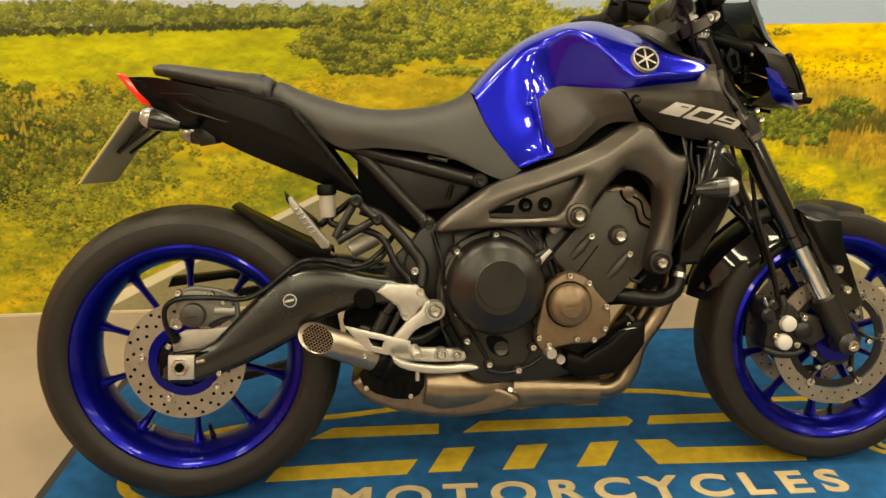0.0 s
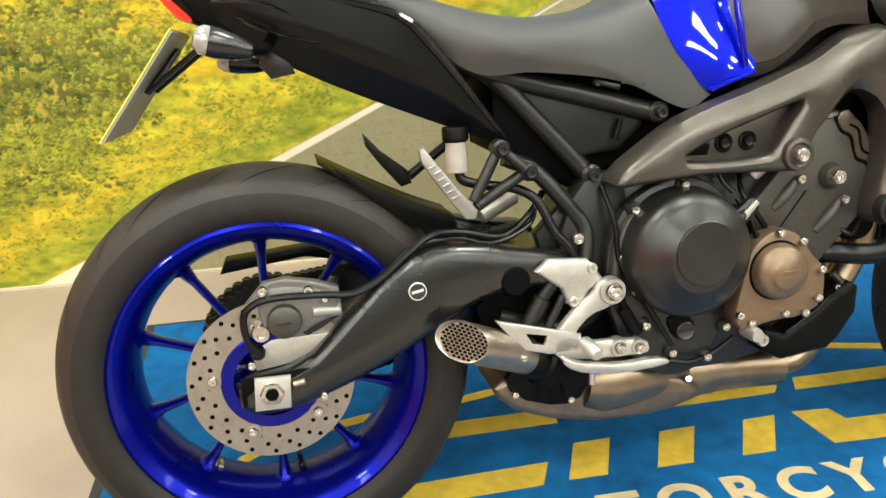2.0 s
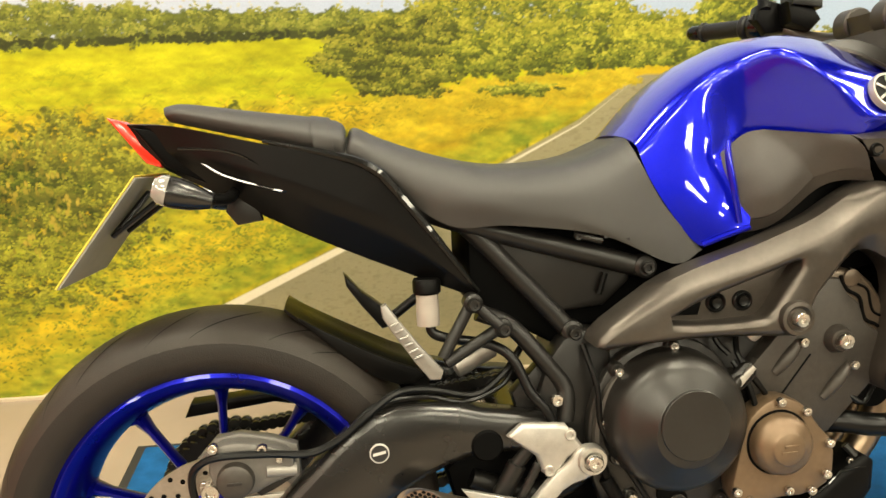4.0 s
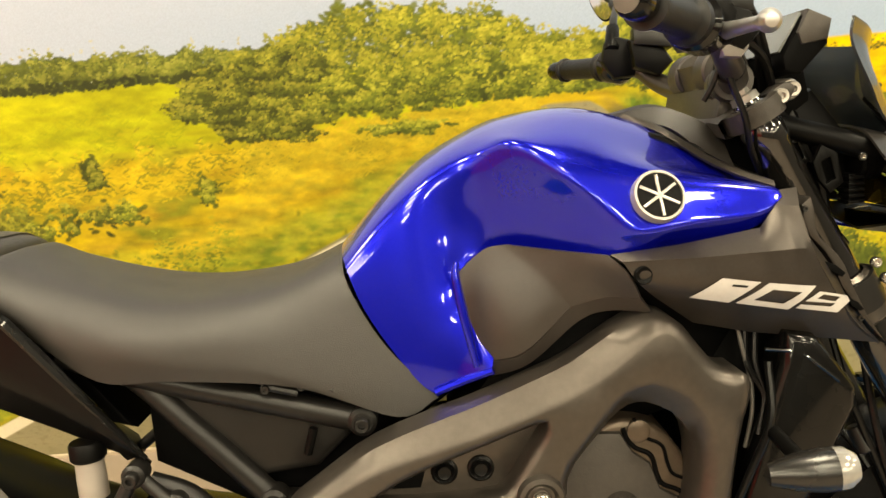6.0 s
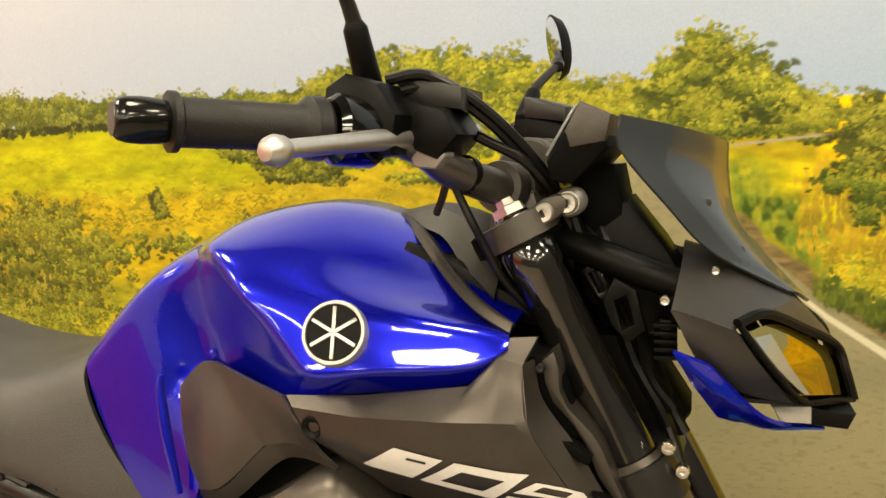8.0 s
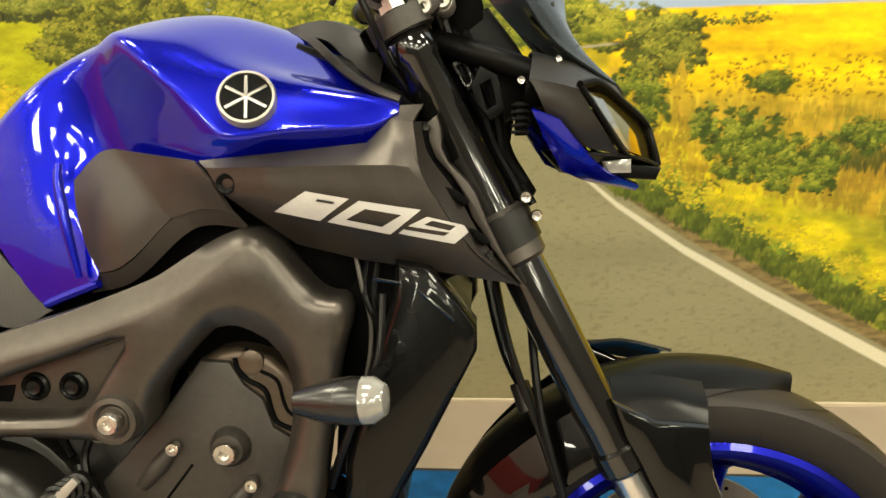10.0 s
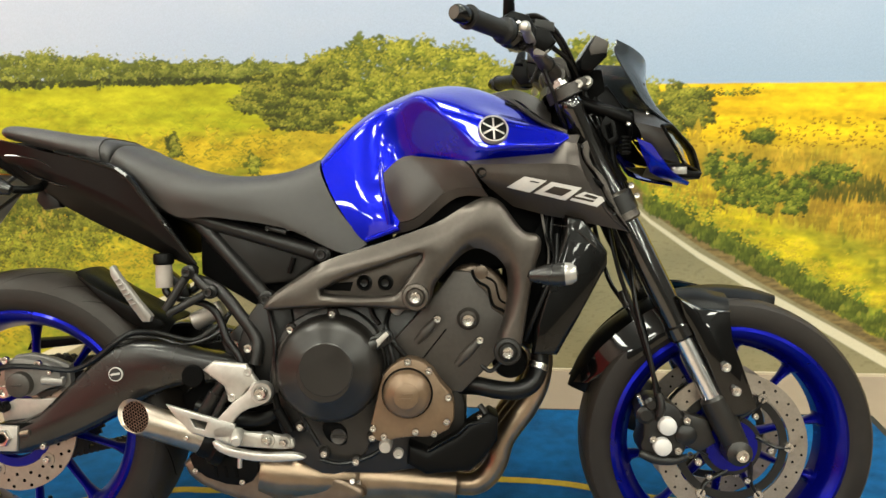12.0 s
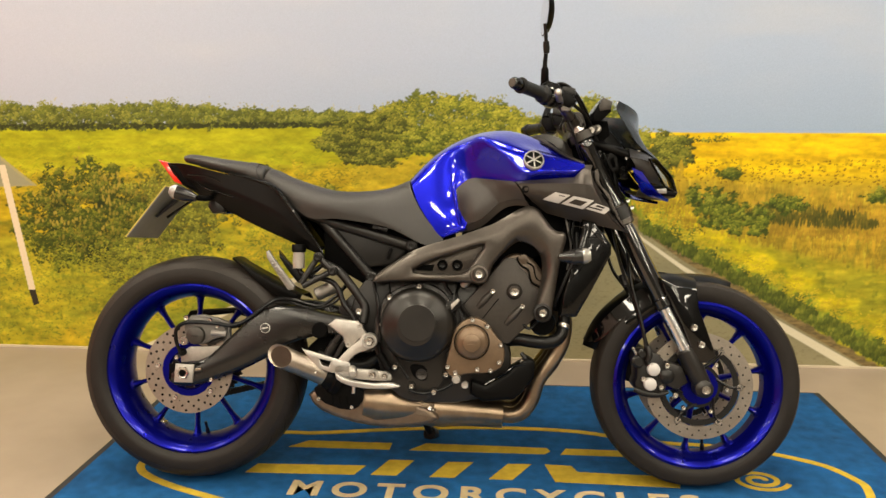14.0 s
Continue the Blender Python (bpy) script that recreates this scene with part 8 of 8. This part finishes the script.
for pts, r in (([(0.985, -0.175, 1.095), (1.015, -0.165, 1.098), (1.050, -0.140, 1.075), (1.082, -0.100, 1.035), (1.105, -0.060, 0.990), (1.125, -0.030, 0.940)], 0.0045),
               ([(0.985, -0.170, 1.085), (1.020, -0.155, 1.088), (1.056, -0.128, 1.060), (1.082, -0.085, 1.020), (1.100, -0.050, 0.980), (1.115, -0.020, 0.940)], 0.0045),
               ([(1.020, -0.140, 1.03), (1.030, -0.135, 1.00), (1.045, -0.13, 0.965), (1.060, -0.11, 0.925), (1.09, -0.08, 0.88)], 0.0038),
               ([(1.044, -0.125, 1.050), (1.085, -0.095, 1.020), (1.118, -0.052, 0.95), (1.150, -0.042, 0.88), (1.185, -0.048, 0.80), (1.204, -0.062, 0.74), (1.200, -0.085, 0.66), (1.208, -0.105, 0.56), (1.232, -0.12, 0.46), (1.243, -0.128, 0.39), (1.245, -0.13, 0.34)], 0.0048),
               ([(1.150, -0.06, 0.80), (1.162, -0.08, 0.70), (1.178, -0.095, 0.62), (1.212, -0.105, 0.52), (1.240, -0.11, 0.43), (1.26, -0.10, 0.37)], 0.0045),
               ([(1.135, 0.06, 0.80), (1.15, 0.03, 0.70), (1.172, -0.01, 0.60), (1.205, -0.06, 0.54), (1.232, -0.09, 0.47)], 0.0048)):
    part("cable", tube(pts, r, 8), HOSE, bike, "black control cable")
# near-black block added for the shaded space around the looms
part("loom_gap_fill", prism([(1.100, 0.960), (1.125, 0.955), (1.180, 0.915), (1.190, 0.885), (1.182, 0.840), (1.212, 0.790), (1.200, 0.770), (1.165, 0.785), (1.135, 0.860), (1.110, 0.910)], -0.030, 0.050, 0.010, 2), DARK_VOID, bike, "dark filler block for the shaded space behind the lamp")
for pts in ([(1.112, -0.06, 0.975), (1.129, -0.055, 0.924), (1.149, -0.05, 0.880), (1.163, -0.05, 0.842), (1.189, -0.05, 0.791), (1.20, -0.04, 0.75)], [(1.150, -0.03, 0.960), (1.163, -0.032, 0.904), (1.174, -0.034, 0.852), (1.186, -0.036, 0.813), (1.205, -0.04, 0.775)],
            [(1.135, -0.045, 0.965), (1.150, -0.052, 0.92), (1.168, -0.050, 0.875), (1.176, -0.05, 0.83), (1.196, -0.05, 0.80)]):
    part("loom", tube(pts, 0.0065, 8), HOSE, bike, "black wiring loom")
part("loom_clip", prism([(1.119, 0.928), (1.132, 0.938), (1.148, 0.906), (1.136, 0.900)], -0.068, -0.060, 0.002, holes=[[(1.126, 0.926), (1.132, 0.929), (1.140, 0.910), (1.135, 0.908)]]), COVER_BLACK, bike)
part("hose_joint", rod((1.186, -0.085, 0.585), (1.196, -0.095, 0.555), 0.011), BLACK_MATT, bike)
PAD = [
    [(0.930, 0, 0.981), (0.931, -0.012, 0.979), (0.940, -0.026, 0.970)], [(0.980, 0, 0.988), (0.980, -0.030, 0.984), (0.984, -0.050, 0.960)],
    [(1.024, 0, 0.972), (1.024, -0.050, 0.964), (1.012, -0.074, 0.934)], [(1.050, 0, 0.948), (1.048, -0.060, 0.938), (1.046, -0.096, 0.908)],
]
EDGING = [
    [(0.936, -0.018, 0.974), (0.942, -0.024, 0.979), (0.944, -0.018, 0.974)], [(0.965, -0.062, 0.958), (0.971, -0.055, 0.964), (0.975, -0.044, 0.957)], [(0.985, -0.083, 0.941), (0.990, -0.075, 0.948), (0.993, -0.064, 0.942)],
    [(1.011, -0.106, 0.919), (1.015, -0.096, 0.926), (1.017, -0.084, 0.920)], [(1.040, -0.129, 0.901), (1.043, -0.118, 0.908), (1.043, -0.104, 0.902)], [(1.070, -0.144, 0.888), (1.072, -0.135, 0.894), (1.071, -0.122, 0.890)],
]
part("cover_base", prism([(0.944, 0.940), (0.958, 0.956), (1.010, 0.938), (1.046, 0.916), (1.084, 0.896), (1.085, 0.875), (1.000, 0.905)], -0.080, 0.080, 0.008, 2), BLACK_PLASTIC, bike)
for turn_side in (lambda b_: b_, flip):
    part("cover_rim", turn_side(thicken(grid_mesh(skin(EDGING, 4, 3)), 0.003)), GREY_PAINT, bike, "grey rim strip of the cover")
part("ignition_cover", thicken(whole(skin(PAD, 5, 4, breaks=(1,))), 0.004), LAMP_SHELL, bike, "matt black ignition cover in front of the tank")
# dash
ds = part("dash", prism([(1.098, 1.026), (1.126, 1.072), (1.148, 1.060), (1.150, 1.036), (1.120, 1.006), (1.100, 1.010)], -0.108, 0.096, 0.005), DARK_VOID, bike, "black digital instrument housing")
part("dash_top", prism([(1.114, 1.050), (1.127, 1.0745), (1.153, 1.062), (1.148, 1.040), (1.118, 1.036)], -0.111, 0.099, 0.004), ENGINE_GREY, ds, "charcoal instrument bezel")
part("dash_screen", prism([(1.0985, 1.030), (1.1235, 1.0705), (1.1215, 1.0725), (1.0960, 1.0315)], -0.100, 0.088, 0.0005), LCD_AND_REFLECTION, ds, "pale grey liquid crystal display")
part("dash_shell", prism([(1.108, 1.014), (1.132, 1.020), (1.150, 1.020), (1.158, 0.975), (1.130, 0.955), (1.112, 0.978)], -0.052, 0.070, 0.008, 2), DARK_VOID, ds)
part("dash_stay", join(tube([(1.10, -0.055, 0.955), (1.17, -0.075, 0.930), (1.235, -0.078, 0.905)], 0.014, 10), flip(tube([(1.10, -0.055, 0.955), (1.17, -0.075, 0.930), (1.235, -0.078, 0.905)], 0.014, 10)),
                       prism([(1.11, 0.97), (1.16, 0.99), (1.19, 0.95), (1.22, 0.90), (1.17, 0.86), (1.12, 0.90)], -0.05, 0.05, 0.008)), BLACK_PLASTIC, bike, "black lamp stay")
part("lamp_bracket", prism([(1.140, 0.905), (1.150, 0.925), (1.168, 0.915), (1.176, 0.88), (1.160, 0.868), (1.146, 0.885)], -0.088, -0.080, 0.002, holes=[[(1.150, 0.905), (1.160, 0.910), (1.166, 0.885), (1.156, 0.880)]]), BLACK_PLASTIC, bike)

# headlight: a faceted shell with two lenses, and its small screen
HOOD = [
    [(1.207, 0, 0.946), (1.206, -0.072, 0.938), (1.198, -0.132, 0.907)],
    [(1.252, 0, 0.930), (1.250, -0.065, 0.926), (1.243, -0.143, 0.896)],
    [(1.300, 0, 0.898), (1.295, -0.050, 0.902), (1.268, -0.118, 0.903)],
    [(1.334, 0, 0.857), (1.331, -0.022, 0.860), (1.329, -0.044, 0.863)],
]
CHEEK = [
    [(1.198, -0.132, 0.907), (1.208, -0.135, 0.888), (1.221, -0.128, 0.860)],
    [(1.222, -0.139, 0.902), (1.238, -0.138, 0.870), (1.250, -0.122, 0.842)],
    [(1.244, -0.144, 0.896), (1.266, -0.135, 0.862), (1.288, -0.112, 0.832)],
]
NOSE = [[(1.334, 0, 0.857), (1.329, -0.044, 0.863)], [(1.350, 0, 0.808), (1.342, -0.046, 0.817)]]
BELLY = [[(1.24, 0, 0.812), (1.228, -0.116, 0.834)], [(1.30, 0, 0.802), (1.296, -0.110, 0.831)], [(1.350, 0, 0.808), (1.342, -0.046, 0.817)]]
hl = part("headlight", thicken(whole(skin(HOOD, 5, 5, row_breaks=(1, 2))), 0.003), LAMP_SHELL, bike, "angular black headlight unit", 25)
for bit in (NOSE, BELLY):
    part("headlight_shell", thicken(whole(skin(bit, 4, 5)), 0.003), BLACK_PLASTIC, hl)
for sgn in (-1, 1):
    cheek = thicken(grid_mesh(skin(CHEEK, 4, 5)), 0.003)
    part("cheek", cheek if sgn < 0 else flip(cheek), LAMP_SHELL, hl)
    rim = tube([(1.246, sgn * 0.142, 0.899), (1.268, sgn * 0.116, 0.902), (1.298, sgn * 0.078, 0.884), (1.328, sgn * 0.045, 0.862), (1.336, sgn * 0.046, 0.840), (1.342, sgn * 0.047, 0.816)], 0.0042, 8)
    part("lens_rim", rim, BLACK_PLASTIC, hl)
    part("lens_rim", tube([(1.342, sgn * 0.047, 0.816), (1.322, sgn * 0.076, 0.823), (1.296, sgn * 0.109, 0.831), (1.271, sgn * 0.133, 0.863), (1.248, sgn * 0.142, 0.897)], 0.0026, 8), BLACK_PLASTIC, hl)
    lens = thicken(grid_mesh(skin([[(1.254, sgn * 0.137, 0.892), (1.274, sgn * 0.128, 0.862), (1.294, sgn * 0.107, 0.835)],
                                   [(1.280, sgn * 0.095, 0.889), (1.298, sgn * 0.090, 0.860), (1.314, sgn * 0.082, 0.829)],
                                   [(1.321, sgn * 0.046, 0.860), (1.328, sgn * 0.048, 0.842), (1.332, sgn * 0.052, 0.821)]], 5, 5)), 0.003)
    part("lens", lens, LENS_DARK, hl, "smooth glossy lamp lens coloured with a yellow reflection")
    # grey strip over the lens, a reflection put into colour
    part("lens_reflection", thicken(grid_mesh(skin([[(1.258, sgn * 0.1395, 0.888), (1.276, sgn * 0.1315, 0.862), (1.296, sgn * 0.1090, 0.837)], [(1.272, sgn * 0.116, 0.886), (1.286, sgn * 0.114, 0.860), (1.302, sgn * 0.101, 0.834)]], 4, 4)), 0.0015), LCD_AND_REFLECTION, hl, "pale grey strip standing in for a reflection on the lens")
    part("position_light", prism([(1.274, 0.824), (1.303, 0.826), (1.303, 0.811), (1.280, 0.811)], *sorted((sgn * 0.104, sgn * 0.075)), 0.002), CLEAR_LENS, hl, "pale position light strip")
    part("headlight_fin", thicken(grid_mesh(skin([[(1.199, sgn * 0.146, 0.876), (1.203, sgn * 0.142, 0.868), (1.207, sgn * 0.137, 0.860), (1.211, sgn * 0.131, 0.850)],
                                                  [(1.226, sgn * 0.145, 0.866), (1.228, sgn * 0.138, 0.848), (1.229, sgn * 0.125, 0.832), (1.232, sgn * 0.110, 0.815)],
                                                  [(1.268, sgn * 0.122, 0.818), (1.268, sgn * 0.114, 0.811), (1.266, sgn * 0.104, 0.805), (1.262, sgn * 0.090, 0.802)],
                                                  [(1.318, sgn * 0.066, 0.796), (1.318, sgn * 0.064, 0.794), (1.317, sgn * 0.061, 0.792), (1.316, sgn * 0.058, 0.790)]], 5, 4, row_breaks=(1,))), 0.004), BLUE, hl, "blue painted lamp fin")
part("headlight_chin", prism([(1.268, 0.826), (1.338, 0.815), (1.332, 0.802), (1.285, 0.806)], -0.088, 0.088, 0.004), BLACK_PLASTIC, hl)
part("lamp_motor", join(*[turned([(0, 0), (0.020 + 0.002 * (k % 2), 0), (0.020 + 0.002 * (k % 2), 1), (0, 1)], (1.196 + 0.006 * k, -0.07, 0.900 - 0.0 * k), (1.202 + 0.006 * k, -0.07, 0.900), 20) for k in range(4)]), DARK_VOID, bike)
rg = part("regulator", box(1.186, 1.200, -0.078, -0.055, 0.852, 0.888, 0.004), BLACK_PLASTIC, bike, "finned black lamp regulator")
for k in range(5):
    part("regulator_fin", box(1.182, 1.201, -0.086, -0.060, 0.854 + 0.007 * k, 0.8575 + 0.007 * k, 0.001), BLACK_PLASTIC, rg)
bolt(1.232, -0.078, 0.930, 0.0035, bike)
bolt(1.192, -0.096, 0.908, 0.0045, bike)
SCREEN = [
    [(1.246, 0, 1.036), (1.230, -0.050, 1.042), (1.200, -0.098, 1.051), (1.163, -0.136, 1.060)],
    [(1.246, 0, 1.008), (1.228, -0.050, 1.014), (1.198, -0.098, 1.024), (1.162, -0.134, 1.034)],
    [(1.252, 0, 0.970), (1.240, -0.048, 0.976), (1.222, -0.082, 0.984), (1.195, -0.110, 0.988)],
    [(1.276, 0, 0.936), (1.264, -0.040, 0.940), (1.250, -0.062, 0.946), (1.230, -0.082, 0.946)],
    [(1.314, 0, 0.892), (1.308, -0.022, 0.898), (1.300, -0.036, 0.905), (1.292, -0.046, 0.908)],
]
sc_ob = part("screen", thicken(whole(skin(SCREEN, 6, 5)), 0.003), SMOKE, bike, "small smoked fly screen")
for px, py, pz in ((1.226, -0.070, 0.986), (1.253, -0.053, 0.944)):
    part("screen_screw", lathe([(0, -0.003), (0.003, -0.0025), (0.0036, 0.0), (0.0036, 0.004), (0, 0.004)], px, pz, 14, y=py), BLACK_MATT, sc_ob)
part("screen_bracket", thicken(grid_mesh(skin([[(1.205, -0.078, 0.975), (1.225, -0.072, 0.955)], [(1.235, -0.072, 0.945), (1.262, -0.060, 0.925)], [(1.27, -0.055, 0.915), (1.30, -0.04, 0.895)]], 4, 3)), 0.004), BLACK_PLASTIC, bike)
part("screen_bracket", flip(thicken(grid_mesh(skin([[(1.205, -0.078, 0.975), (1.225, -0.072, 0.955)], [(1.235, -0.072, 0.945), (1.262, -0.060, 0.925)], [(1.27, -0.055, 0.915), (1.30, -0.04, 0.895)]], 4, 3)), 0.004)), BLACK_PLASTIC, bike)

# side stand on the far side
part("side_stand", tube([(0.58, 0.10, 0.25), (0.61, 0.17, 0.15), (0.640, 0.245, 0.055)], [0.014, 0.012, 0.010], 12), BLACK_MATT, bike, "black side stand")
part("stand_foot", rod((0.635, 0.235, 0.062), (0.648, 0.262, 0.050), 0.022, 16), BLACK_MATT, bike)
